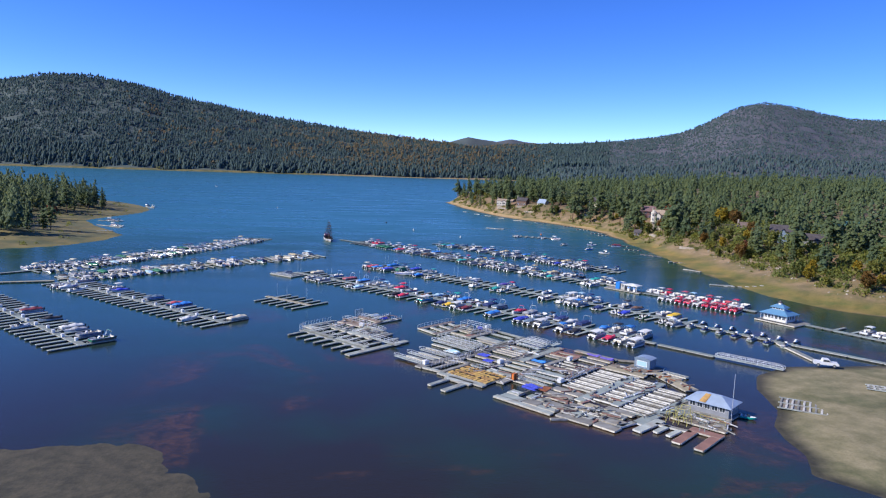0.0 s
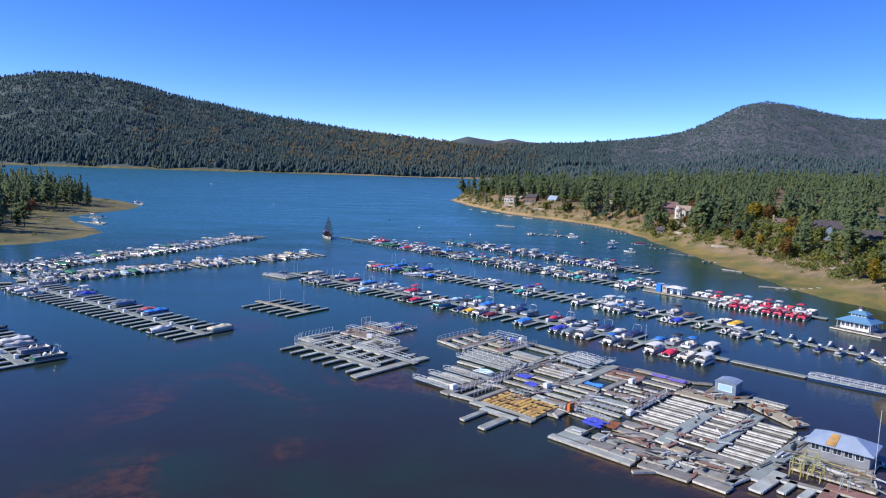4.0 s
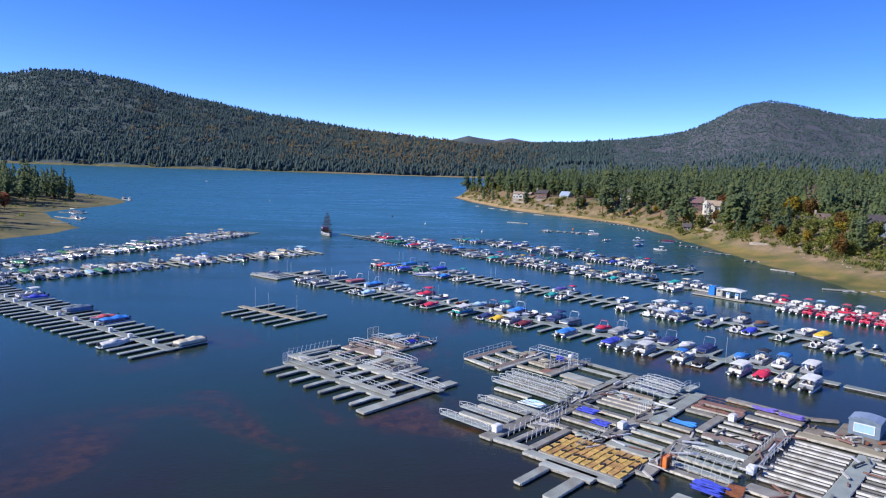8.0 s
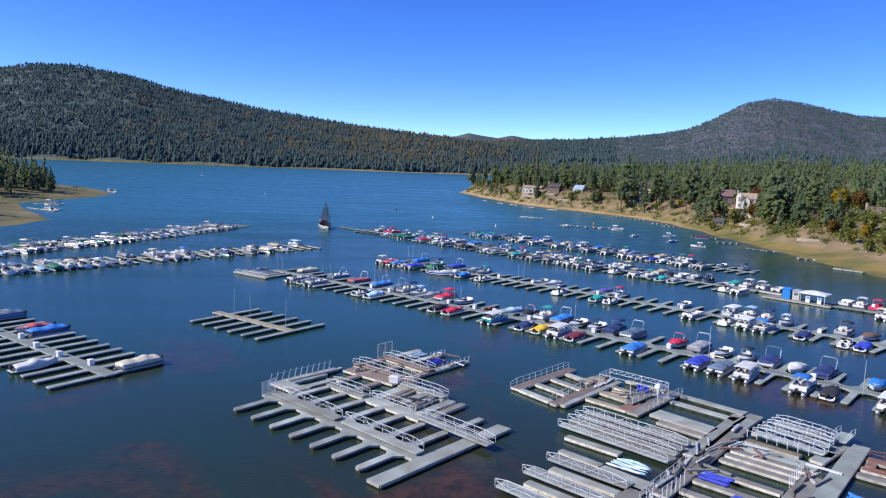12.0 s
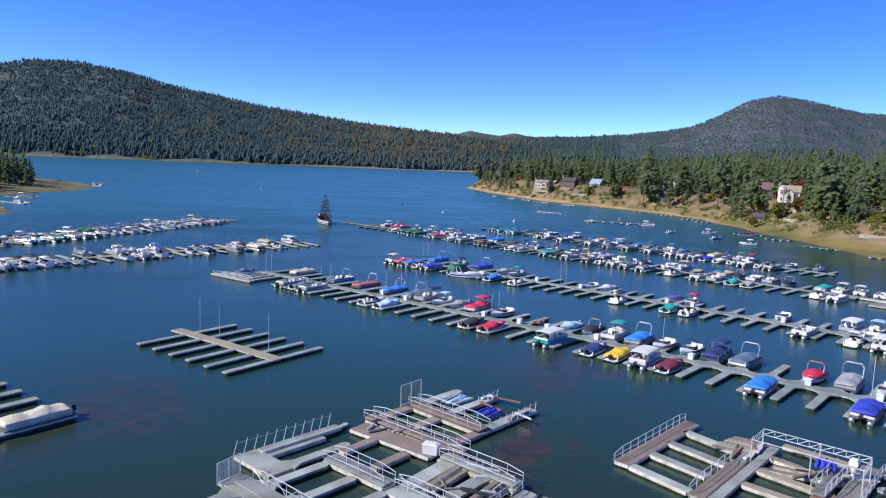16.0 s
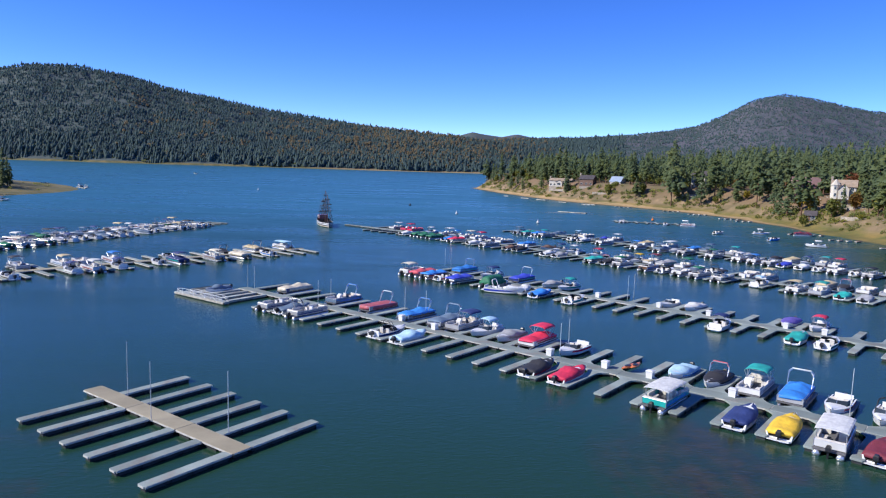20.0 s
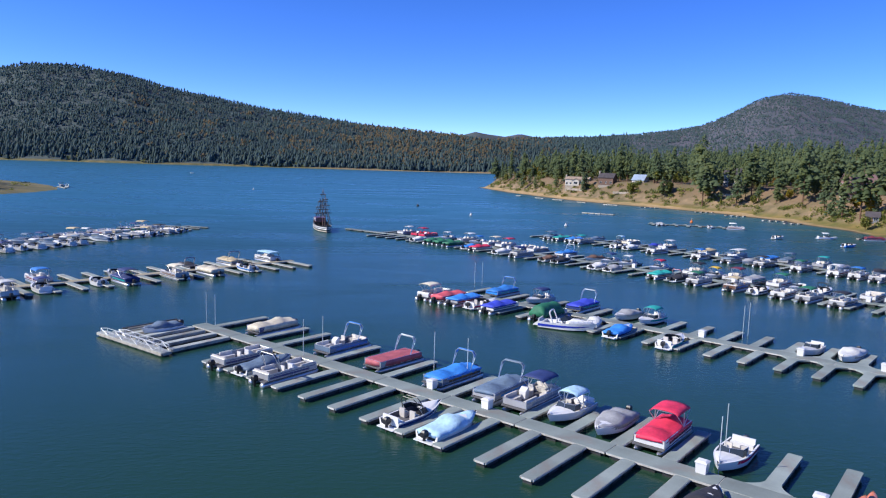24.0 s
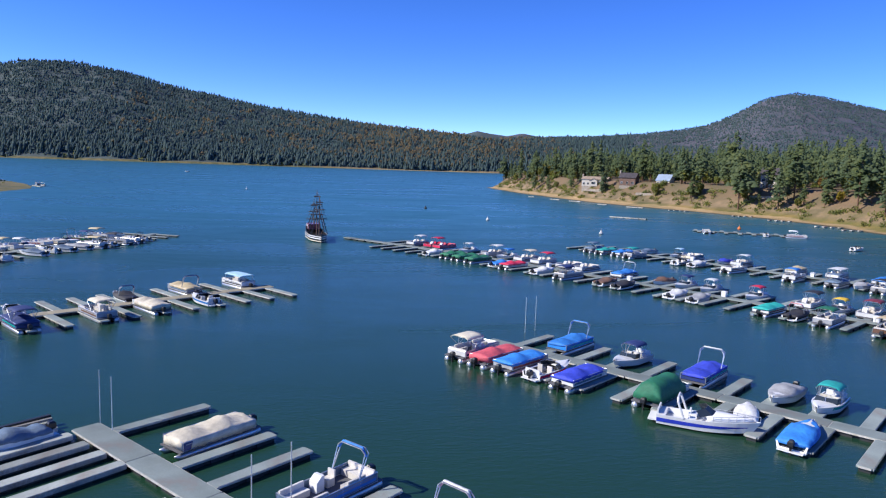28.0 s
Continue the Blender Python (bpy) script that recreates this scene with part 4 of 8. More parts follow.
loft(bm, [[(x * q, y * q, z) for x, y in ((-0.5, -0.35), (0.5, -0.35), (0.5, 0.35), (-0.5, 0.35))] for z, q in ((1.3, 0.9), (1.65, 1.0), (1.8, 0.7))])
part("hood", bm, M["white"], post)
r4 = Raft(*OB, "grey dock frame with long fingers beside a wide deck")
r4.bar(31.3, 0.9, 30.6, 8.6, 2.6, "deck_light")
r4.bar(28.6, 2.6, 28.2, 8.6, 1.4, "deck_old")
r4.finger(36.4, 9.2, 36.9, 0.5, 1.1, "deck_light", 0.4)
r4.finger(39.6, 9.2, 40.3, 0.4, 1.1, "deck_light", 0.4)
r4.bar(21.6, 9.4, 38.4, 9.0, 1.7, "deck_light")
r5 = Raft(*OB, "stacked grey railed gangways on floats")
for k, a in enumerate((18.9, 20.9, 22.4, 24.0)):
    r5.gangway(a, -5.0 + 0.1 * k, a - 0.6, 8.6, 1.15, "deck_light", 0.1 + 0.12 * k, False, "truss")
r5.bar(24.3, -4.6, 23.8, 9.0, 1.5, "deck_light", -0.05)
r5.bar(16.3, -2.6, 16.4, 4.0, 1.3, "deck_light")
r5.bar(20.0, -4.8, 19.4, 8.6, 2.2, "deck_old", -0.08)
r5.bar(25.8, 2.6, 25.4, 8.6, 1.2, "deck_light")
r5.bar(12.4, -1.0, 12.2, 4.0, 1.1, "deck_light")
r6 = Raft(*OB, "weathered dock raft with a long tan walkway and fingers")
r6.bar(6.4, 11.0, 34.0, 10.4, 1.9, "deck_old")
r6.rail(8.0, 10.2, 22.0, 9.9, 0.95, 0.45, "truss")
r6.bar(11.2, 4.2, 11.0, 9.6, 2.6, "deck_light")
r6.comb(12.0, 19.2, [9.6, 13.0, 16.2, 19.4], 1.1, "deck_old")
r6.comb(12.0, 19.6, [23.2, 24.9, 26.6], 1.2, "deck_old")
r6.bar(4.0, 20.4, 25.6, 20.4, 1.9, "deck_old")
r6.rail(4.4, 19.6, 13.0, 19.5, 0.9, 0.45, "truss")
r6.rakes(9.0, 11.9, 14.0, 11.9, 6, 0.5, 1.2)
r6.bar(28.6, 11.4, 28.0, 20.2, 2.0, "deck")
r6.bar(30.6, 12.2, 30.4, 18.0, 1.2, "timber")
r6.rakes(31.6, 12.0, 31.0, 18.6, 7, 0.4, 0.8)
r6.bar(34.0, 10.2, 40.0, 10.4, 1.7, "deck_light")
r6.debris(7, 11, 33, 10.4, 26, 61)
r6.debris(4.5, 20.4, 25, 20.4, 20, 62)
r6.debris(28.6, 12, 28, 20, 10, 63)
r6.rakes(21.0, 19.4, 25.0, 19.4, 6, 0.5, 1.1)
r7 = Raft(*OB, "welded steel truss gangways stored on a raft")
for k, a in enumerate((33.0, 35.2, 37.0)):
    r7.gangway(a, 12.4 + 0.4 * k, a - 0.8, 20.0, 1.3, "deck", 0.35 + 0.2 * k, True, "truss")
r7.bar(34.0, 12.0, 33.0, 20.6, 1.6, "deck_old")
r7.bar(30.0, 19.6, 38.6, 20.6, 1.5, "deck")
r7.gangway(36.8, 20.2, 40.4, 20.4, 1.5, "deck", 0.5)
r8 = Raft(*OB, "raft with yellow plank decking and a pale border")
r8.bar(-1.0, 15.4, -0.9, 28.4, 1.5, "deck_light")
r8.bar(2.0, 16.6, 2.0, 28.0, 4.0, "deck_old", 0.0)
r8.bar(6.0, 17.0, 6.0, 28.0, 3.6, "deck_old", 0.0)
lay = random.Random(8)
for i in range(12):
    for a in (0.3, 2.1, 3.9, 5.7):
        b = 16.9 + i * 0.93 + lay.uniform(-0.06, 0.06)
        r8.bar(a + lay.uniform(-0.1, 0.1), b + 0.3, a + 1.62, b + 0.3 + lay.uniform(-0.08, 0.08), round(lay.choice((0.68, 0.76, 0.84)), 2), lay.choice(("plank_yellow", "plank_yellow", "plank_honey")), 0.14 + 0.04 * lay.random(), False, "plank")
        if lay.random() < 0.55:
            r8.bar(a + 1.5 + lay.uniform(-0.2, 0.2), b + 0.1, a + 1.9 + lay.uniform(-0.2, 0.2), b + lay.uniform(0.3, 0.7), 0.22, "float", 0.32, False, "bracket")
r8.bar(9.6, 16.8, 9.5, 28.2, 2.2, "deck")
r8.comb(21.4, 27.6, [12.6, 15.8, 18.8], 1.15, "deck")
r8.bar(3.4, 29.0, 19.6, 28.4, 1.9, "deck_old")
r8.debris(3.6, 29, 19.4, 28.4, 16, 64)
r8.debris(9.6, 17, 9.5, 28, 6, 65)
r9 = Raft(*OB, "pale grey U-shaped dock section")
r9.bar(-2.2, 18.8, -2.0, 25.8, 2.0, "deck_light")
r9.bar(-9.0, 19.9, -3.2, 19.9, 1.3, "deck_light")
r9.bar(-9.6, 24.4, -3.2, 24.4, 1.5, "deck_light")
r10 = Raft(*OB, "square grey dock ring with a wide walkway")
r10.bar(20.6, 22.3, 38.7, 22.1, 1.9, "deck")
r10.bar(21.6, 23.4, 21.6, 27.6, 1.4, "deck_old")
r10.bar(22.4, 28.3, 30.4, 28.4, 1.4, "deck_old")
r10.bar(29.9, 23.4, 29.9, 27.6, 1.3, "deck_old")
r11 = Raft(*OB, "red-brown dock frame with side rails")
r11.bar(35.0, 23.4, 35.2, 30.2, 1.5, "deck_brown")
r11.bar(31.9, 23.4, 32.2, 29.0, 1.3, "deck_brown")
r11.bar(31.3, 29.8, 34.2, 29.8, 1.5, "deck_brown")
r11.bar(32.7, 24.0, 34.2, 24.0, 1.0, "deck_brown")
r11.rail(35.9, 23.4, 36.0, 30.2, 0.8, 0.45, "plain", "rust")
r11.rail(31.2, 24.0, 31.3, 29.0, 0.6, 0.45, "plain", "rust")
r12 = Raft(*OB, "grey dock raft with brown-decked finger and railed walkway")
r12.edge = "fascia_bright"
r12.comb(29.4, 36.0, [24.4, 26.6, 28.8], 0.6, "deck_old")
r12.bar(21.6, 29.2, 21.9, 35.8, 1.9, "deck_umber")
r12.bar(17.4, 28.9, 17.6, 36.2, 1.7, "deck_green")
r12.bar(14.3, 29.4, 14.4, 36.2, 1.1, "deck_green")
r12.bar(14.0, 37.2, 31.2, 37.2, 1.7, "deck_old")
r12.rail(15.0, 38.6, 28.0, 38.5, 1.0, 0.45, "truss")
r12.rail(20.0, 36.8, 27.0, 36.7, 1.0, 0.45, "plain")
r12.debris(14.5, 37.6, 31, 37.4, 16, 66)
r12.debris(18.5, 33, 28, 33, 12, 67, 2.5)
r13 = Raft(*OB, "dock raft under a row of white pipe arches")
r13.bar(12.0, 29.8, 11.8, 37.4, 1.2, "deck_green")
r13.bar(9.4, 29.8, 9.2, 37.4, 1.2, "deck_green")
r13.bar(7.4, 29.6, 7.2, 37.6, 1.3, "deck_old")
bm = bmesh.new()
for i in range(8):
    b = 30.0 + i * 1.05
    for k in range(8):
        t0, t1 = math.pi * k / 8, math.pi * (k + 1) / 8
        tube(bm, (10.4 - 2.4 * math.cos(t0), -b, 0.5 + 2.1 * math.sin(t0)), (10.4 - 2.4 * math.cos(t1), -b, 0.5 + 2.1 * math.sin(t1)), 0.04, 5)
for t in (0.5, 1.57, 2.6):
    tube(bm, (10.4 - 2.4 * math.cos(t), -30, 0.5 + 2.1 * math.sin(t)), (10.4 - 2.4 * math.cos(t), -37.4, 0.5 + 2.1 * math.sin(t)), 0.03, 5)
part("pipe_arch", bm, M["fascia"], r13.ob, "white bent pipe hoops")
r13.rail(7.6, 29.6, 7.4, 37.6, 1.0, 0.45, "truss")
r14 = Raft(*OB, "front row of weathered grey dock pads")
r14.bar(-4.0, 33.6, -4.4, 47.6, 1.5, "deck_light")
for k, (a, b, L, w, d) in enumerate(((-2.2, 34.2, 5.2, 2.6, "deck"), (0.6, 34.0, 3.0, 2.4, "deck_light"), (-1.8, 39.6, 3.4, 2.8, "deck_old"), (1.2, 38.4, 4.6, 2.2, "deck"), (-2.6, 43.2, 4.2, 1.6, "deck_light"),
                                      (0.4, 43.2, 5.0, 2.8, "deck_old"), (3.6, 40.0, 7.0, 1.2, "deck_brown"), (-3.2, 48.2, 7.2, 2.6, "deck_old"), (-0.4, 48.6, 5.6, 2.4, "deck"), (2.6, 47.0, 4.8, 2.2, "deck_old"),
                                      (-2.4, 55.8, 4.6, 2.4, "deck_old"), (0.8, 54.6, 5.6, 2.6, "deck_old"), (3.8, 52.6, 5.8, 2.0, "deck"), (5.4, 47.6, 4.2, 1.6, "deck_tan"), (6.2, 39.0, 6.4, 1.6, "deck_old"),
                                      (9.4, 39.0, 6.8, 2.2, "deck_old"), (6.6, 53.0, 6.0, 2.2, "deck_old"))):
    r14.bar(a, b, a + 0.1 * ((k * 7) % 5 - 2), b + L, w, d)
r14.bar(-6.6, 48.6, -3.6, 51.2, 0.9, "deck_old", -0.1)
for k in range(26):
    r = random.Random(50 + k)
    a, b = r.uniform(-2, 12), r.uniform(40, 60)
    t, L = r.uniform(0, 3.14), r.uniform(1.2, 3.2)
    r14.bar(a, b, a + L * math.cos(t), b + L * math.sin(t), r.choice((0.18, 0.3, 0.45)), r.choice(("timber", "deck_old", "deck_light", "deck_brown")), r.uniform(0.1, 0.3), False, "loose_board")
r14.debris(-2, 44, 3, 58, 34, 71, 2.4)
r14.debris(0, 34, 4, 46, 18, 72, 2.2)
r15 = Raft(*OB, "rows of white-edged dock fingers rafted to grey walkways")
r15.edge = "fascia_bright"
r15.comb(39.0, 46.0, [12.8, 15.2, 17.8, 20.4, 23.2, 26.0, 28.6], 0.42, "deck_old")
for b0, b1, list_ in ((39.2, 45.9, (14.0, 16.5, 19.1, 21.8, 24.6, 27.3)), (48.6, 52.4, (10.9, 13.5, 16.1, 18.7, 21.4, 24.2, 27.0)), (55.0, 60.6, (9.6, 12.0, 14.5, 17.1, 19.7, 22.3, 24.9))):
    for k in list_:
        r15.bar(k, b0, k + 0.05, b1, 0.2, ("fascia_bright", "deck_old", "fascia")[int(k * 10) % 3], -0.05, False, "spar")
r15.bar(6.0, 47.0, 29.6, 47.4, 2.1, "deck_green")
r15.comb(48.4, 52.6, [9.6, 12.2, 14.8, 17.4, 20.0, 22.8, 25.6, 28.4], 0.42, "deck_old")
r15.bar(9.0, 53.4, 29.8, 53.8, 1.9, "deck_green")
r15.comb(54.8, 60.8, [8.4, 10.8, 13.2, 15.8, 18.4, 21.0, 23.6, 26.2], 0.42, "deck_old")
r15.bar(3.0, 61.2, 24.6, 62.6, 2.2, "deck_green")
r15.bar(-0.4, 62.8, 8.0, 63.6, 1.8, "deck_light")
r15.bar(-1.6, 59.4, 3.4, 60.6, 1.3, "deck_light")
r15.bar(1.6, 65.4, 6.2, 65.8, 1.3, "deck_light")
r15.bar(5.6, 63.6, 6.4, 70.0, 1.2, "deck_old")
r15.bar(1.6, 67.8, 5.4, 68.2, 1.2, "deck_light")
r16 = Raft(*OB, "cluttered timber deck with stacked boards along the raft's edge")
r16.bar(39.6, 26.0, 39.2, 38.0, 1.5, "deck_old")
r16.bar(36.6, 31.4, 36.4, 38.0, 1.5, "timber")
r16.bar(33.4, 31.0, 33.4, 38.0, 1.6, "deck_old")
r16.bar(31.6, 38.4, 31.8, 49.0, 2.0, "deck_tan")
r16.bar(34.4, 38.8, 34.2, 48.6, 2.8, "timber")
r16.bar(38.4, 42.2, 38.4, 49.2, 5.6, "timber", -0.02)
r16.bar(36.6, 49.4, 29.8, 60.6, 3.4, "deck_tan")
r16.bar(38.8, 50.2, 38.4, 56.0, 1.6, "deck_light")
r16.bar(36.4, 51.2, 36.2, 55.8, 1.1, "deck_old")
r16.bar(39.6, 38.0, 41.6, 41.4, 0.8, "timber")
r16.rakes(37.9, 50.4, 37.6, 55.6, 5, 0.2, 0.4)
for k in range(40):
    r = random.Random(150 + k)
    s = r.random()
    a, b = (32.5 + 3.4 * r.random(), 38.6 + 10 * s) if k % 2 else (35.6 - 6.4 * s + r.uniform(-1.2, 1.2), 50.5 + 9.6 * s)
    t, L = r.uniform(0, 3.14), r.uniform(0.8, 2.6)
    r16.bar(a, b, a + L * math.cos(t), b + L * math.sin(t), r.choice((0.18, 0.3, 0.5)), r.choice(("timber", "deck_brown", "deck_light", "rust", "fascia")), r.uniform(0.1, 0.4), False, "loose_board")
r15.debris(7, 47, 29, 47.4, 12, 68)
r15.debris(9.5, 53.4, 29, 53.8, 12, 69)
r15.debris(4, 61.3, 24, 62.5, 14, 70)
r17 = Raft(*OB, "red-brown U-shaped dock section")
r17.bar(8.0, 69.2, 8.0, 75.0, 2.2, "deck_brown")
r17.bar(-0.4, 70.1, 6.8, 70.1, 1.7, "deck_brown")
r17.bar(-0.6, 74.1, 6.8, 74.1, 1.7, "deck_brown")
r18 = Raft(*OB, "grey float platform carrying a low house")
r18.bar(15.6, 63.8, 15.2, 73.4, 3.2, "deck_old")
r18.bar(20.6, 63.2, 20.2, 73.0, 6.4, "deck_old")
r18.bar(12.2, 64.2, 12.0, 74.6, 3.0, "timber")
r18.debris(13, 64, 12.6, 74, 30, 73, 1.6)
r18.debris(16, 64, 15.4, 73, 14, 74, 1.2)
r18.rail(13.8, 64.0, 13.6, 73.4, 1.0, 0.45, "plain", "pipe_yellow")
BM_ = r18.m
tubes_bundle(BM_, 14.0, 6.4, 5, 3.8, "ice", "b", 0.5, "rolled blue and white tarpaulins on a dock raft")
tubes_bundle(BM_, 17.6, 13.8, 4, 3.0, "royal", "b", 0.5)
tubes_bundle(BM_, 14.4, 17.6, 4, 2.6, "royal", "b", 0.5)
tubes_bundle(BM_, 5.0, 36.2, 6, 3.4, "royal", "b", 0.62)
tubes_bundle(BM_, 38.0, 32.2, 3, 3.2, "purple", "b", 0.5)
tubes_bundle(BM_, 37.8, 36.2, 3, 3.4, "purple", "b", 0.5)
tubes_bundle(BM_, 23.4, 25.6, 3, 3.6, "blue", "b", 0.4)

# yellow pipe scaffold and crates before the floating house
scaffold = thing("pipe_scaffold", BM_ @ pose(9.5, -69, 0.4), "tangle of yellow-green pipe frames on a raft", "scaffold")
for k in range(6):
    bm = bmesh.new()
    r = random.Random(k)
    x0, y0 = r.uniform(-3, 3), r.uniform(-3.5, 4)
    h, w, d = r.uniform(1.0, 2.6), r.uniform(1.2, 3), r.uniform(0.8, 2)
    for sx in (0, w):
        for sy in (0, d):
            tube(bm, (x0 + sx, y0 + sy, 0), (x0 + sx, y0 + sy, h), 0.05, 5)
        tube(bm, (x0 + sx, y0, h), (x0 + sx, y0 + d, h), 0.05, 5)
    for sy in (0, d):
        tube(bm, (x0, y0 + sy, h), (x0 + w, y0 + sy, h), 0.05, 5)
        tube(bm, (x0, y0 + sy, 0.1), (x0 + w, y0 + sy, h), 0.035, 5)
    part("pipe_frame", bm, M["pipe_yellow"] if k % 2 else M["deck_green"], scaffold)
crate = thing("crate", BM_ @ pose(7.2, -30.2, 0.45), "orange-red steel crate on a dock raft", "crate")
bm = bmesh.new()
for x in (-0.7, 0.0, 0.7):
    for y in (-0.35, 0.35):
        tube(bm, (x, y, 0), (x, y, 1.5), 0.07, 5)
for z in (0.1, 0.75, 1.45):
    for y in (-0.35, 0.35):
        tube(bm, (-0.7, y, z), (0.7, y, z), 0.07, 5)
part("frame", bm, M["rust"], crate)
bm = bmesh.new()
box(bm, -0.62, 0.62, -0.3, 0.3, 0.05, 1.4)
part("lining", bm, M["paint_orange"], crate)
ladder = thing("timber_ramp", BM_ @ pose(6.6, -38.6, 0.45, 0, 0, 10), "rusty slatted ramp lying on a raft", "ramp")
for i in range(8):
    bm = bmesh.new()
    box(bm, -1.6 + i * 0.42, -1.32 + i * 0.42, -0.9, 0.9, 0.1, 0.2)
    part("slat", bm, M["rust"], ladder)

# grid of long frames at the head of the middle row
rg = Raft(-26.6, 286.6, "pale barge frame with long parallel fingers and a folded truss", radians(45), name="dock_raft")
rg.bar(0.7, -0.4, 0.7, 12.6, 1.4, "deck_light")
rg.comb(1.6, 8.8, [2.6, 4.8, 7.0, 9.2, 11.6], 0.85, "deck_light", "a")
rg.rail(0.2, 0.4, 0.2, 12.2, 0.8, 0.45)
rg.rail(1.2, 2.4, 1.2, 12.2, 0.8, 0.45)
rg.bar(1.2, 1.0, 8.8, 1.3, 0.9, "deck_light")
rg.bar(2.4, 0.9, 9.2, 1.0, 0.3, "float", 0.3, False, "spar")
rg.bar(2.8, 1.5, 9.0, 1.7, 0.25, "deck_old", 0.3, False, "spar")
# gangway truss to the sand
rt = Raft(96.4, 159.4, "galvanised truss gangway down to the sand spit", math.atan2(147.1 - 159.4, 106.8 - 96.4), "", "gangway")
rt.gangway(0, 0, 16.2, 0, 1.6, "deck", 0.15, True, "truss")
rt.rail(0.2, 0.8, 16, 0.8, 1.3, 0.5)


# ---- boats: bow along +x, water at z = 0 ----
def hull_rings(L, B, H, sheer=0.18, full=0.55, inner=0.12, floor=0.35):
    """Cross-sections of an open hull from stern to bow, as closed loops with an inside."""
    rings = []
    for k in range(11):
        s = k / 10
        x = -L / 2 + L * s
        w = B / 2 * (1 - max(0.0, (s - full) / (1 - full)) ** 2.1) * (0.93 + 0.07 * min(1, s * 3))
        w = max(w, 0.03)
        top = H + sheer * s * s
        keel = -0.12 + (0.30 * max(0, s - 0.75) / 0.25)
        chine = 0.12 + 0.35 * max(0, s - 0.5)
        iw = max(w - inner, 0.015)
        fl = min(max(floor, keel + 0.15), top - 0.05)
        rake = L * s ** 4
        xt, xc, xk = x + 0.05 * rake, x - 0.03 * rake, x - 0.11 * rake
        rings.append([(xt, -w, top), (xc, -w * 0.9, chine), (xk, 0, keel), (xc, w * 0.9, chine), (xt, w, top), (xt, iw, top), (xc, iw * 0.85, fl), (xc, -iw * 0.85, fl), (xt, -iw, top)])
    return rings


def half_width(L, B, full, x):
    s = (x + L / 2) / L
    return B / 2 * (1 - max(0.0, (s - full) / (1 - full)) ** 2.1) * (0.93 + 0.07 * min(1, s * 3))


def canopy(bm, x0, x1, w, z, arch=0.18, droop=0.12, thick=0.03):
    rows = []
    for k in range(6):
        x = x0 + (x1 - x0) * k / 5
        e = 0.06 * abs(k / 2.5 - 1) ** 2
        outer = [(x, w * math.cos(t), z - e + arch * math.sin(t) - droop * (abs(math.cos(t)) ** 6)) for t in (0, 0.45, 0.9, 1.57, 2.24, 2.69, 3.14)]
        rows.append(outer + [(a, b * 0.98, c - thick) for a, b, c in reversed(outer)])
    loft(bm, rows)


def bimini(ob, x0, x1, w, z0, z1, colour, folded=False):
    frame = bmesh.new()
    mid = (x0 + x1) / 2
    bows = (x0 + 0.1, mid, x1 - 0.1) if not folded else (mid - 0.75, mid - 0.45)
    for xb in bows:
        pts = [(mid, -w, z0), (xb, -w, z1 - 0.25), (xb, -w * 0.75, z1), (xb, w * 0.75, z1), (xb, w, z1 - 0.25), (mid, w, z0)]
        sweep(frame, pts, 0.035 if not folded else 0.042)
    part("bimini_frame", frame, M["alu"], ob)
    bm = bmesh.new()
    if folded:
        pts = [(mid - 0.55, -w, z1 - 0.4), (mid - 0.6, -w * 0.72, z1 + 0.03), (mid - 0.6, w * 0.72, z1 + 0.03), (mid - 0.55, w, z1 - 0.4)]
        sweep(bm, pts, 0.075, 6)
        part("folded_canopy", bm, M["cloth_" + colour], ob)
    else:
        canopy(bm, x0, x1, w, z1)
        part("canopy", bm, M["cloth_" + colour], ob, smooth=True)


def outboard(ob, x, y=0.0, colour="dark", z=0.55):
    bm = bmesh.new()
    loft(bm, [[(x - 0.30 * k, y - 0.2 * k, z + h), (x + 0.22 * k, y - 0.2 * k, z + h), (x + 0.22 * k, y + 0.2 * k, z + h), (x - 0.30 * k, y + 0.2 * k, z + h)] for h, k in ((0.0, 0.8), (0.12, 1.0), (0.4, 0.95), (0.52, 0.6))])
    box(bm, x - 0.14, x + 0.05, y - 0.07, y + 0.07, -0.25, z + 0.02)
    part("outboard_motor", bm, M[colour], ob, "black outboard motor" if colour == "dark" else "white outboard motor")


def sofa(ob, x0, x1, y0, y1, z, back="", material="seat"):
    bm = bmesh.new()
    box(bm, x0, x1, y0, y1, z, z + 0.38)
    t = 0.14
    if "l" in back:
        box(bm, x0, x1, y1 - t, y1, z + 0.38, z + 0.72)
    if "r" in back:
        box(bm, x0, x1, y0, y0 + t, z + 0.38, z + 0.72)
    if "b" in back:
        box(bm, x0, x0 + t, y0, y1, z + 0.38, z + 0.72)
    if "f" in back:
        box(bm, x1 - t, x1, y0, y1, z + 0.38, z + 0.72)
    part("seat", bm, M[material], ob)


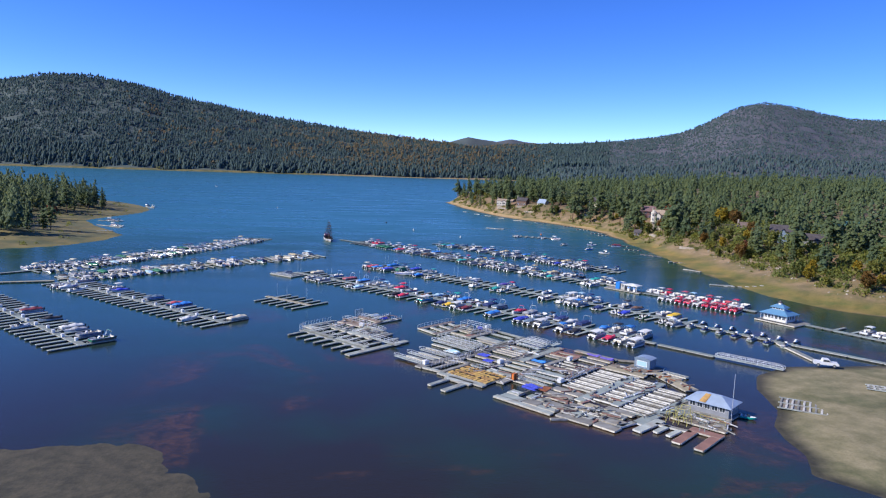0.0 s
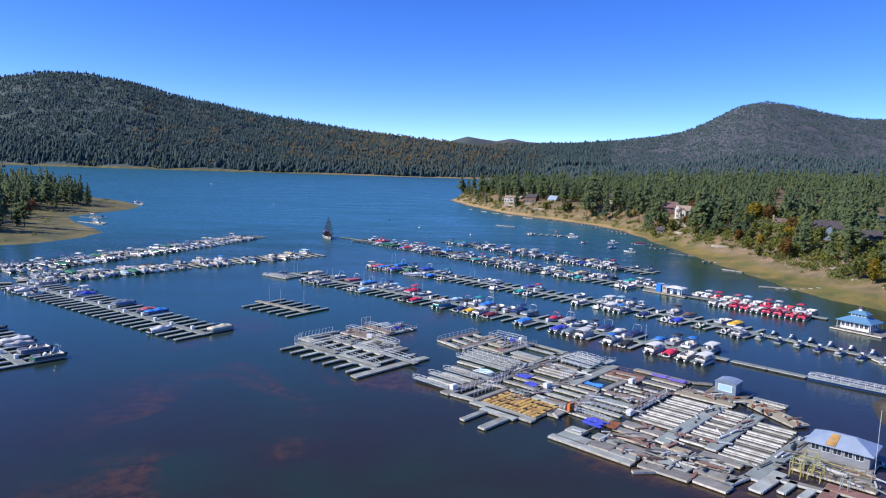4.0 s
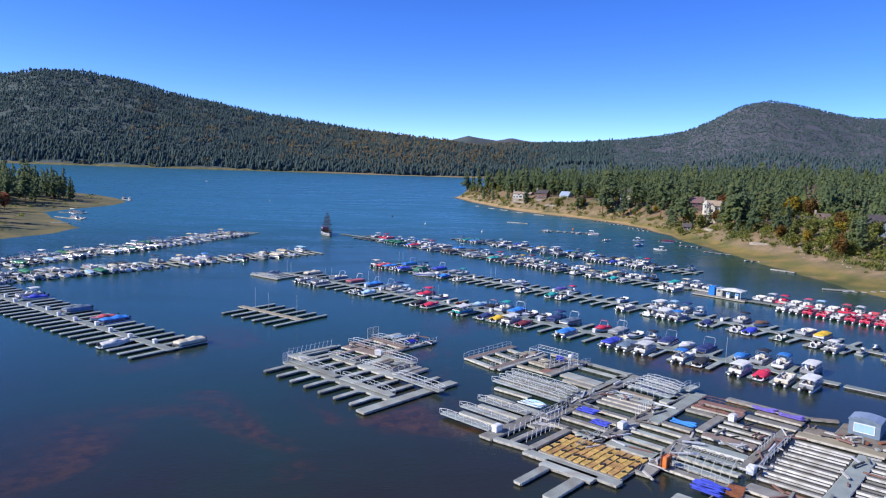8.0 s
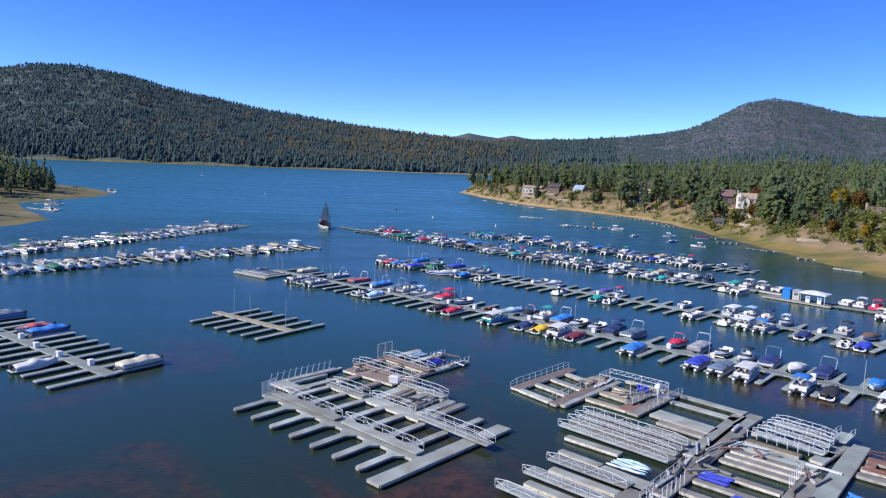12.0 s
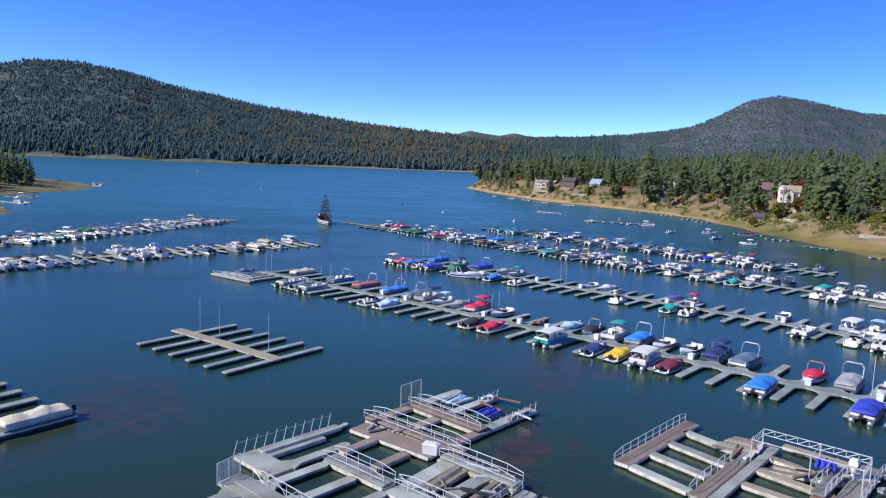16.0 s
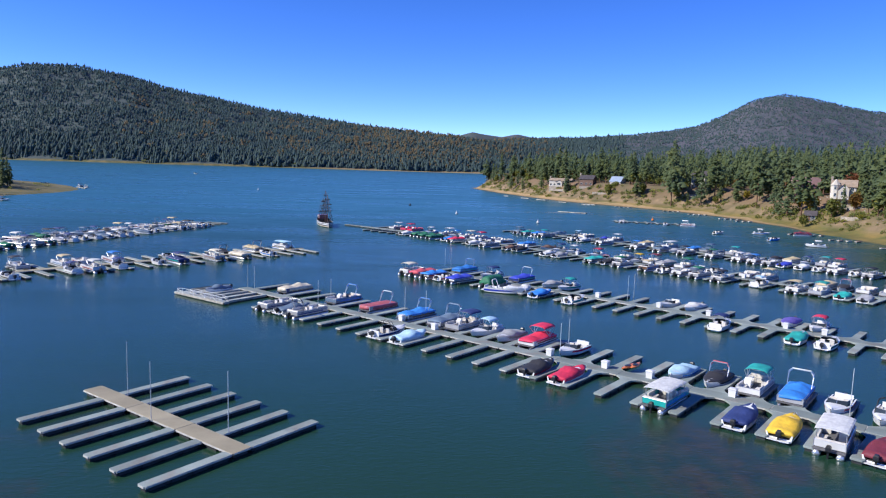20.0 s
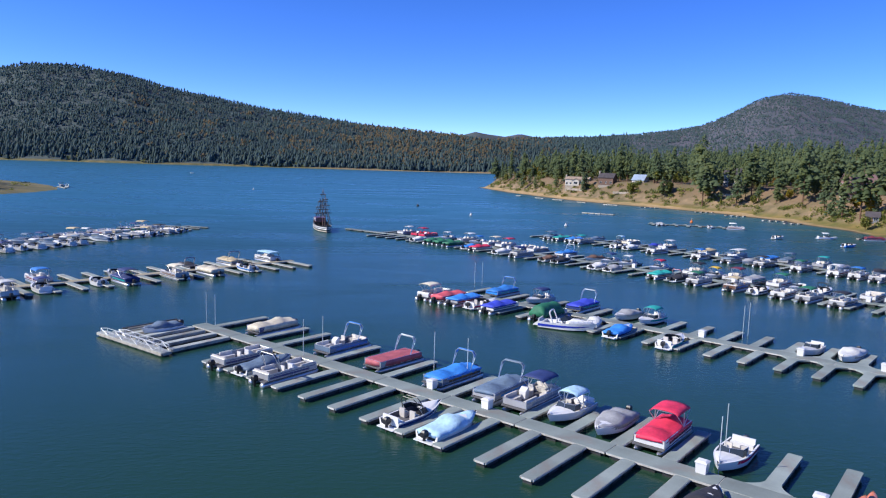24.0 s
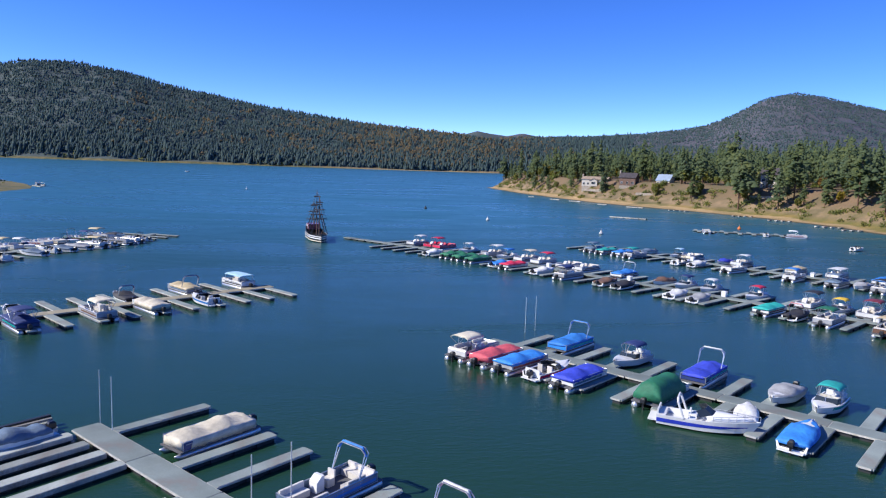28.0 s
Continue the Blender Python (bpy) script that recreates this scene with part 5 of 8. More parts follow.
def pontoon_boat(label, panel="white", cover=None, top=None, folded=None, L=6.6, motor="dark", hard=False, seats="seat", tent=False):
    ob = thing("pontoon_boat", Matrix.Identity(4), label, "boat", "moored boats")
    W = 2.35
    for y in (-0.85, 0.85):
        bm = bmesh.new()
        rings = []
        for x, r in ((-L / 2, 0.26), (-L / 2 + 0.1, 0.31), (L / 2 - 0.9, 0.31), (L / 2 - 0.3, 0.2), (L / 2, 0.05)):
            rings.append([(x, y + r * math.cos(t * 0.785), 0.12 + r * math.sin(t * 0.785) + (0.12 if r < 0.1 else 0)) for t in range(8)])
        loft(bm, rings)
        part("pontoon", bm, M["alu"], ob, smooth=True)
    bm = bmesh.new()
    box(bm, -L / 2 + 0.1, L / 2 - 0.25, -W / 2, W / 2, 0.42, 0.52)
    part("deck", bm, M["carpet"], ob)
    x0, x1 = -L / 2 + 0.55, L / 2 - 0.45
    for name, (a, b, c, d) in (("side_panel", (x0, x1, W / 2 - 0.06, W / 2)), ("side_panel", (x0, x1, -W / 2, -W / 2 + 0.06)), ("front_panel", (x1 - 0.05, x1, -W / 2 + 0.07, W / 2 - 0.07)), ("rear_panel", (x0, x0 + 0.05, -W / 2 + 0.07, W / 2 - 0.07))):
        bm = bmesh.new()
        box(bm, a, b, c, d, 0.57, 1.08)
        p = part(name, bm, M["paint_" + panel] if panel in CLOTH else M[panel], ob)
        bm = bmesh.new()
        if name == "side_panel":
            for z in (0.56, 1.10):
                tube(bm, (a, (c + d) / 2, z), (b, (c + d) / 2, z), 0.035, 5)
            for k in range(5):
                x = a + (b - a) * k / 4
                tube(bm, (x, (c + d) / 2, 0.5), (x, (c + d) / 2, 1.12), 0.04, 4)
        else:
            tube(bm, ((a + b) / 2, c, 1.10), ((a + b) / 2, d, 1.10), 0.035, 5)
        part("rail", bm, M["alu"], p)
    accent = ("navy", "maroon", "teal", "black", "blue", "slate", "brown", "grey")[(len(label) * 7 + sum(map(ord, panel + (top or "") + (cover or "")))) % 8]
    for s in (-1, 1):
        bm = bmesh.new()
        a, b = sorted((s * (W / 2 - 0.01), s * (W / 2 + 0.008)))
        box(bm, x0 + 0.15, x1 - 0.9, a, b, 0.66, 0.84)
        box(bm, x0 + 0.6, x1 - 0.2, a, b, 0.92, 0.97)
        part("hull_stripe", bm, M["paint_" + accent], ob)
    outboard(ob, -L / 2 - 0.05, 0, motor, 0.5)
    if cover:
        bm = bmesh.new()
        rings = []
        r = random.Random(len(label) + int(L * 10))
        n = 22
        for k in range(n + 1):
            t = k / n
            x = x0 - 0.08 + (x1 - x0 + 0.16) * t
            ends = min(1.0, t / 0.05 + 0.25, (1 - t) / 0.07 + 0.2)
            pitch = lambda c, w_: max(0.0, 1 - abs(t - c) / w_)
            hump = (0.10 + 0.50 * pitch(0.36, 0.24) + 0.32 * pitch(0.80, 0.22) + 0.16 * pitch(0.07, 0.14)) * ends * (0.3 if tent or cover == "rose" else 1.0) + (0.95 * min(1.0, 4 * pitch(0.42, 0.46)) if tent else 0.0)
            w = (W / 2 + 0.035) * (1 - 0.2 * max(0.0, (t - 0.78) / 0.22) ** 2) * (0.97 + 0.03 * ends)
            low = 0.60 if cover in ("cream", "pink", "green", "rose") else 0.93
            hem = [low + 0.05 * math.sin(k * 1.7 + s) + r.uniform(-0.05, 0.04) for s in (0, 2)]
            over = [(x + r.uniform(-0.02, 0.02), w * u, 1.10 + hump * (1 - abs(u) ** (3.0 if tent else 1.5)) + 0.035 * (1.1 - abs(u)) * math.sin(k * 2.1 + 5 * u) * ends + r.uniform(-0.015, 0.015)) for u in (-1, -0.86, -0.62, -0.3, 0, 0.3, 0.62, 0.86, 1)]
            rings.append([(x, -w - 0.03, hem[0])] + over + [(x, w + 0.03, hem[1]), (x, 0, low - 0.01)])
        loft(bm, rings)
        part("boat_cover", bm, M["cloth_" + cover], ob, smooth=True)
    else:
        sofa(ob, x1 - 1.8, x1 - 0.1, W / 2 - 0.75, W / 2 - 0.1, 0.52, "l", seats)
        sofa(ob, x1 - 1.8, x1 - 0.1, -W / 2 + 0.1, -W / 2 + 0.75, 0.52, "r", seats)
        sofa(ob, x0 + 0.1, x0 + 0.8, -W / 2 + 0.1, W / 2 - 0.1, 0.52, "b", seats)
        sofa(ob, x0 + 0.9, x0 + 2.3, W / 2 - 0.75, W / 2 - 0.1, 0.52, "l", seats)
        bm = bmesh.new()
        loft(bm, [[(0.1, -0.95, z), (0.1 + d, -0.95, z), (0.1 + d, -0.3, z), (0.1, -0.3, z)] for z, d in ((0.52, 0.6), (1.15, 0.55), (1.45, 0.2))])
        part("helm_console", bm, M["white"], ob)
        bm = bmesh.new()
        box(bm, -0.75, -0.2, -0.9, -0.35, 0.52, 1.0)
        box(bm, -0.8, -0.7, -0.9, -0.35, 1.0, 1.45)
        part("helm_seat", bm, M[seats], ob)
    if hard:
        for x in (x0 + 0.6, x1 - 1.0):
            for y in (-W / 2 + 0.1, W / 2 - 0.1):
                bm = bmesh.new()
                tube(bm, (x, y, 1.0), (x, y, 2.02), 0.045, 5)
                part("roof_post", bm, M["alu"], ob)
        bm = bmesh.new()
        canopy(bm, x0 + 0.3, x1 - 0.9, W / 2 + 0.05, 2.04, 0.12, 0.05, 0.08)
        part("hard_roof", bm, M["cloth_" + (top or "white")], ob)
    elif top:
        bimini(ob, x0 + 0.3, x0 + 3.0, W / 2 - 0.06, 1.1, 2.35, top)
    elif folded:
        bimini(ob, x0 + 0.6, x0 + 2.4, W / 2 - 0.06, 1.1, 2.75, folded, True)
    return ob


def runabout(label, stripe=None, cover=None, top=None, folded=None, L=5.8, B=2.25, hullc="white", drive="outboard", tower=False):
    ob = thing("motor_boat", Matrix.Identity(4), label, "boat", "moored boats")
    H, full = 0.72, 0.45
    bm = bmesh.new()
    loft(bm, hull_rings(L, B, H, 0.2, full))
    for k, f in enumerate(bm.faces):
        f.material_index = 1 if k < 90 and k % 9 in (5, 6, 7) else 0
    part("hull", bm, [M[hullc] if hullc in M else M["paint_" + hullc], M["carpet"]], ob)
    if stripe:
        bm = bmesh.new()
        for side in (-1, 1):
            rows = []
            for k in range(11):
                x = -L / 2 + L * k / 10 * 0.9
                w, tz = max(half_width(L, B, full, x), 0.03) + 0.012, H + 0.2 * (k / 10) ** 2
                rows.append([(x, side * w * 0.945, tz - 0.34), (x, side * w, tz - 0.10)])
            loft(bm, rows, closed=False, caps=False)
        part("hull_stripe", bm, M["paint_" + stripe], ob)
    bm = bmesh.new()
    rows = []
    for k in range(6):
        x = L * 0.12 + (L * 0.38 - 0.08) * k / 5
        w = max(half_width(L, B, full, x) - 0.03, 0.03)
        z = H + 0.2 * ((x + L / 2) / L) ** 2
        rows.append([(x, -w, z - 0.02), (x, -w * 0.6, z + 0.09), (x, 0, z + 0.13), (x, w * 0.6, z + 0.09), (x, w, z - 0.02), (x, 0, z - 0.06)])
    loft(bm, rows)
    part("foredeck", bm, M["white"], ob)
    if cover:
        r = random.Random(len(label) * 3)
        bm = bmesh.new()
        rows, n = [], 13
        for k in range(n + 1):
            t = k / n
            x = -L / 2 + 0.05 + L * 0.95 * t
            w = max(half_width(L, B, full, x) + 0.025, 0.07)
            g = H + 0.2 * t * t
            if t < 0.55:
                z = g + 0.12 + 0.46 * (t / 0.55) ** 1.3 + 0.09 * math.sin(t * 17)
            else:
                z = g + 0.12 + 0.46 * max(0.0, 1 - (t - 0.55) / 0.2) ** 0.9
            z += r.uniform(-0.07, 0.07)
            rows.append([(x, -w, g - 0.14 + r.uniform(-0.04, 0.04)), (x, -w, g + 0.03), (x, -w * 0.72, g + 0.03 + (z - g) * r.uniform(0.55, 0.8)), (x, r.uniform(-0.08, 0.08), z), (x, w * 0.72, g + 0.03 + (z - g) * r.uniform(0.55, 0.8)), (x, w, g + 0.03), (x, w, g - 0.14 + r.uniform(-0.04, 0.04)), (x, 0, g - 0.16)])
        loft(bm, rows)
        part("boat_cover", bm, M["cloth_" + cover], ob, smooth=True)
    else:
        bm = bmesh.new()
        xs = L * 0.10
        w = half_width(L, B, full, xs) - 0.08
        pts = [(xs - 0.75, -w), (xs, -w * 0.9), (xs + 0.3, 0), (xs, w * 0.9), (xs - 0.75, w)]
        lo, hi = [(x, y, H + 0.06) for x, y in pts], [(x - 0.28, y * 0.92, H + 0.5) for x, y in pts]
        loft(bm, [lo, hi], closed=False, caps=False)
        loft(bm, [[(x - 0.015, y * 0.985, z) for x, y, z in lo], [(x - 0.015, y * 0.985, z) for x, y, z in hi]], closed=False, caps=False)
        ws = part("windscreen", bm, M["glass"], ob)
        bm = bmesh.new()
        for a, b in zip(hi, hi[1:]):
            tube(bm, a, b, 0.022, 4)
        for a, b in zip(lo[::2], hi[::2]):
            tube(bm, a, b, 0.02, 4)
        part("windscreen_frame", bm, M["alu"], ws)
        for y in (-0.55, 0.55):
            sofa(ob, xs - 1.5, xs - 0.95, y - 0.27, y + 0.27, 0.36, "b")
        sofa(ob, -L / 2 + 0.15, -L / 2 + 0.75, -B * 0.36, B * 0.36, 0.36, "b", "white")
        bm = bmesh.new()
        box(bm, xs - 0.7, xs - 0.25, -0.85, -0.25, 0.36, 0.8)
        part("dash", bm, M["dark"], ob)
    bm = bmesh.new()
    box(bm, -L / 2 - 0.45, -L / 2 + 0.02, -B * 0.38, B * 0.38, 0.2, 0.28)
    part("swim_platform", bm, M["white"], ob)
    if drive == "outboard":
        outboard(ob, -L / 2 - 0.2, 0, "dark", 0.55)
    if tower:
        bm = bmesh.new()
        for x, k in ((0.1, 1.0), (-0.35, 1.0)):
            pts = [(x, -B * 0.43, H), (x - 0.4, -B * 0.36, H + 1.1), (x - 0.45, -B * 0.25, H + 1.28), (x - 0.45, B * 0.25, H + 1.28), (x - 0.4, B * 0.36, H + 1.1), (x, B * 0.43, H)]
            sweep(bm, pts, 0.04)
        part("wake_tower", bm, M["dark"], ob)
    if top:
        bimini(ob, -L * 0.30, L * 0.06, B * 0.40, H, 2.05, top)
    elif folded:
        bimini(ob, -L * 0.22, L * 0.05, B * 0.42, H, 2.2, folded, True)
    return ob


def cabin_cruiser():
    ob = thing("cabin_cruiser", Matrix.Identity(4), "white cabin cruiser with a broad blue hull stripe", "boat", "moored boats")
    L, B, H, full = 7.4, 2.5, 0.9, 0.42
    bm = bmesh.new()
    loft(bm, hull_rings(L, B, H, 0.35, full, 0.15, 0.5))
    part("hull", bm, M["white"], ob)
    bm = bmesh.new()
    for side in (-1, 1):
        rows = []
        for k in range(11):
            x = -L / 2 + L * k / 10 * 0.9
            w, tz = max(half_width(L, B, full, x), 0.03) + 0.016, H + 0.35 * (k / 10 * 0.9) ** 2
            slim = 0.13 * (k / 10) ** 2
            rows.append([(x + 0.02 * k / 10 * L, side * w * 0.94, tz - 0.58 + slim), (x + 0.03 * k / 10 * L, side * w * 0.985, tz - 0.24 - slim)])
        loft(bm, rows, closed=False, caps=False)
    part("hull_stripe", bm, M["paint_royal"], ob)
    bm = bmesh.new()
    rows = []
    for k in range(8):
        x = L * 0.02 + (L * 0.46) * k / 7
        w = max(half_width(L, B, full, x) - 0.06, 0.03)
        z = H + 0.35 * ((x + L / 2) / L) ** 2
        c = 0.42 * (1 - (k / 7) ** 2)
        rows.append([(x, -w, z), (x, -w * 0.7, z + 0.08 + c * 0.8), (x, 0, z + 0.12 + c), (x, w * 0.7, z + 0.08 + c * 0.8), (x, w, z), (x, 0, z - 0.06)])
    loft(bm, rows)
    part("cabin_deck", bm, M["white"], ob, smooth=True)
    bm = bmesh.new()
    loft(bm, [[(-0.4, -1.05, H + 0.3), (0.5, -0.8, H + 0.55), (0.8, 0, H + 0.6), (0.5, 0.8, H + 0.55), (-0.4, 1.05, H + 0.3)], [(-0.7, -0.95, H + 0.75), (-0.1, -0.7, H + 1.0), (0.1, 0, H + 1.05), (-0.1, 0.7, H + 1.0), (-0.7, 0.95, H + 0.75)]], closed=False, caps=False)
    part("windscreen", bm, M["glass"], ob)
    bm = bmesh.new()
    pts = [(-1.6, -1.2, H), (-2.1, -1.1, H + 1.3), (-2.15, -0.7, H + 1.5), (-2.15, 0.7, H + 1.5), (-2.1, 1.1, H + 1.3), (-1.6, 1.2, H)]
    sweep(bm, pts, 0.1, 6)
    part("radar_arch", bm, M["white"], ob)
    for y in (-0.6, 0.6):
        sofa(ob, -1.3, -0.7, y - 0.3, y + 0.3, 0.55, "b", "white")
    sofa(ob, -3.7, -3.0, -1.0, 1.0, 0.55, "b", "white")
    bm = bmesh.new()
    for s in (-1, 1):
        pr = None
        for k in range(7):
            x = 0.6 + 3.4 * k / 6
            p = Vector((x, s * max(half_width(L, B, full, x) - 0.1, 0.02), H + 0.35 * ((x + L / 2) / L) ** 2))
            tube(bm, p, p + Vector((0, 0, 0.4)), 0.02, 4)
            if pr:
                tube(bm, pr + Vector((0, 0, 0.4)), p + Vector((0, 0, 0.4)), 0.025, 4)
            pr = p
    part("bow_rail", bm, M["alu"], ob)
    bm = bmesh.new()
    box(bm, -L / 2 - 0.7, -L / 2, -1.0, 1.0, 0.3, 0.42)
    part("swim_platform", bm, M["white"], ob)
    return ob


def jet_ski(colour):
    ob = thing("jet_ski", Matrix.Identity(4), "small jet ski in white and " + colour, "jet ski", "jet skis")
    bm = bmesh.new()
    rows = []
    for k in range(7):
        s = k / 6
        x, w = -1.4 + 2.8 * s, 0.52 * (1 - max(0, s - 0.5) ** 2 * 3.4)
        rows.append([(x, -w, 0.42), (x, -w * 0.8, 0.1), (x, 0, -0.05 + 0.2 * s * s), (x, w * 0.8, 0.1), (x, w, 0.42), (x, 0, 0.48 + 0.12 * s)])
    loft(bm, rows)
    part("hull", bm, M["paint_" + colour], ob, smooth=True)
    bm = bmesh.new()
    loft(bm, [[(-1.1, -0.2, 0.45), (0.2, -0.2, 0.5), (0.2, 0.2, 0.5), (-1.1, 0.2, 0.45)], [(-1.0, -0.15, 0.75), (0.1, -0.15, 0.8), (0.1, 0.15, 0.8), (-1.0, 0.15, 0.75)]])
    part("saddle", bm, M["dark"], ob)
    bm = bmesh.new()
    loft(bm, [[(0.1, -0.35, 0.5), (1.2, -0.2, 0.5), (1.2, 0.2, 0.5), (0.1, 0.35, 0.5)], [(0.25, -0.15, 1.0), (0.7, -0.1, 0.8), (0.7, 0.1, 0.8), (0.25, 0.15, 1.0)]])
    tube(bm, (0.3, -0.4, 1.0), (0.3, 0.4, 1.0), 0.03, 5)
    part("front_cowl", bm, M["white"], ob)
    return ob


PROTO = {}
BODY = ("pontoon", "deck", "side_panel", "front_panel", "rear_panel", "rail", "hull", "foredeck", "swim_platform", "hull_stripe")
INSIDE = ("seat", "helm_seat", "helm_console", "dash", "windscreen", "windscreen_frame", "roof_post")


def joined(name, obs, parent):
    """One mesh out of several parts, with their materials, for boats that stay far off."""
    bm, mats = bmesh.new(), []
    for o in obs:
        k = len(bm.faces)
        bm.from_mesh(o.data)
        bm.faces.ensure_lookup_table()
        for mm in o.data.materials:
            if mm not in mats:
                mats.append(mm)
        for f in bm.faces[k:]:
            f.material_index = mats.index(o.data.materials[f.material_index])
    for o in obs:
        bpy.data.objects.remove(o)
    return part(name, bm, mats, parent)


def simpler(ob):
    kids = [(o.name.split(".")[0], o) for o in ob.children_recursive]
    sets = [(name, [o for n, o in kids if n in names]) for name, names in (("hull", BODY), ("cockpit", INSIDE))]
    for name, some in sets:
        if len(some) > 1:
            tagged(joined(name, some, ob), kind="stuff" if name == "cockpit" else "")


def proto(key):
    """The first boat of each kind, made when it is first wanted."""
    if key in PROTO:
        return PROTO[key], False
    kind, *o = key.split(":")
    w = lambda c: {"ice": "pale blue", "slate": "slate-blue", "royal": "deep blue"}.get(c, c)
    if kind == "pc":
        ob = pontoon_boat(f"pontoon boat under a {w(o[0])} canvas cover", o[1] if len(o) > 1 else "white", cover=o[0], folded=o[2] if len(o) > 2 else None)
    elif kind == "pg":
        ob = pontoon_boat(f"pontoon boat under a tall {w(o[0])} tarpaulin tent", "white", cover=o[0], tent=True)
    elif kind == "pb":
        ob = pontoon_boat(f"pontoon boat with {w(o[0])} cover and {w(o[0])} bimini top", o[1] if len(o) > 1 else "white", cover=o[0], top=o[0])
    elif kind == "pt":
        ob = pontoon_boat(f"open pontoon boat with a {w(o[0])} bimini top", o[1] if len(o) > 1 else "white", top=o[0], seats="cloth_red" if o[-1] == "red" else "seat")
    elif kind == "po":
        ob = pontoon_boat(f"open pontoon boat with {w(o[0])} side panels", o[0], folded=o[1] if len(o) > 1 else None, seats="cloth_pink" if o[0] == "red" else "seat")
    elif kind == "ph":
        ob = pontoon_boat(f"pontoon boat with a {w(o[0])} hard roof", o[1] if len(o) > 1 else "white", top=o[0], hard=True, motor="dark")
    elif kind == "rc":
        ob = runabout(f"motor boat under a {w(o[0])} canvas cover", stripe=o[1] if len(o) > 1 else None, cover=o[0], folded=o[2] if len(o) > 2 else None)
    elif kind == "rt":
        ob = runabout(f"white motor boat with a {w(o[0])} bimini top", stripe=o[1] if len(o) > 1 else None, top=o[0], drive="stern")
    elif kind == "ro":
        ob = runabout(f"open white motor boat with a {w(o[0])} stripe", stripe=o[0], tower=len(o) > 1)
    elif kind == "rf":
        ob = runabout("small open fishing boat", stripe=None, L=4.8, B=1.9, hullc=o[0])
    elif kind == "cr":
        ob = cabin_cruiser()
    else:
        ob = jet_ski(o[0])
    PROTO[key] = ob
    return ob, True


FAR_ROWS = ("R1", "R1b", "L1", "L2", "DL2", "east", "outer", "rental")


def put_boat(key, m, distant=False):
    if distant:
        near = PROTO.pop(key, None)
        ob = PROTO.get(key + "|far")
        fresh = ob is None
        if fresh:
            ob, _ = proto(key)
            simpler(ob)
            PROTO[key + "|far"] = ob
        if near is not None:
            PROTO[key] = near
        else:
            PROTO.pop(key, None)
    else:
        ob, fresh = proto(key)
    if fresh:
        ob.matrix_basis = m
        return ob
    return copy_thing(ob, m)


HALF = {"pc": 3.3, "pg": 3.3, "pb": 3.3, "pt": 3.3, "po": 3.3, "ph": 3.3, "rc": 2.95, "rt": 2.95, "ro": 2.95, "rf": 2.4, "cr": 4.1, "js": 1.4}


def berth(row, s, side, key, out=0.0, turned=False, skew=0.0):
    """Moors a boat in the slip at distance s: side 1 is left of the walkway's run, bow in unless turned."""
    p, a = place_on(PLAN[row], s)
    n = a + side * math.pi / 2
    d = ROWS[row].get("ww", 1.9) / 2 + 0.7 + HALF[key.split(":")[0]] + out
    m = Matrix.Translation((p.x + math.cos(n) * d, p.y + math.sin(n) * d, 0.02)) @ Matrix.Rotation(n + (0 if turned else math.pi) + radians(skew), 4, "Z")
    return put_boat(key, m, row in FAR_ROWS)


# middle row, seen from close by: boats as they lie
for s, key, _ in ((7.7, "pc:cream:navy", 0), (19.7, "po:slate:blue", 1), (27.3, "pc:rose:grey:white", 1), (34.9, "pc:blue:slate:blue", 1), (40.4, "pc:slate:grey:slate", 1), (43.6, "pt:navy:grey", 1), (47.3, "rt:ice:white", 1),
                       (51.2, "rc:grey:grey", 1), (55.1, "pb:red:white", 1), (60.2, "ro:red", 1), (73.4, "rc:ice:blue", 1), (77.1, "rc:black:black:pink", 1), (80.9, "pt:teal:white", 1), (84.7, "pc:blue:grey:white", 1),
                       (88.4, "ro:pink", 1), (92.1, "ro:black:t", 1), (95.8, "pb:navy:navy", 1), (99.6, "pc:slate:white:white", 1), (108.0, "rc:red:white:red", 1), (112.0, "pc:grey:grey:white", 1), (116.0, "ro:teal", 1),
                       (119.8, "rt:black:white", 1), (123.5, "pc:navy:white:navy", 1), (127.5, "rc:white:white", 1), (131.5, "pc:navy:navy:grey", 1), (138.5, "rc:blue:white", 1), (142.2, "pt:black:grey", 1), (146.0, "pt:blue:white", 1), (151, "ph:white:grey", 1)):
    berth("M", s, 1, key, 0.0, False, ((s * 37) % 5) - 2.5)
for s, key in ((16.1, "po:grey"), (19.5, "rc:slate:white"), (22.9, "po:grey:black"), (38.8, "ro:navy:t"), (42.5, "rc:ice:white"), (61.3, "rc:black:maroon"), (65.1, "rc:red:white"), (75.5, "ph:white:teal"), (82.5, "rc:navy:white"),
               (86.1, "rc:yellow:navy"), (89.8, "ph:white:white"), (93.6, "rc:maroon:maroon"), (104.8, "pc:blue:white"), (115.8, "pc:royal:white"), (119.4, "pc:slate:white:yellow"), (123.2, "ph:white:white"), (131.0, "pt:blue:white"), (134.6, "rc:black:navy"),
               (141.8, "ph:white:white"), (145.6, "rc:red:maroon"), (149.4, "po:cream"), (153.5, "ph:white:grey")):
    berth("M", s, -1, key, 0.15, False, ((s * 53) % 5) - 2.5)
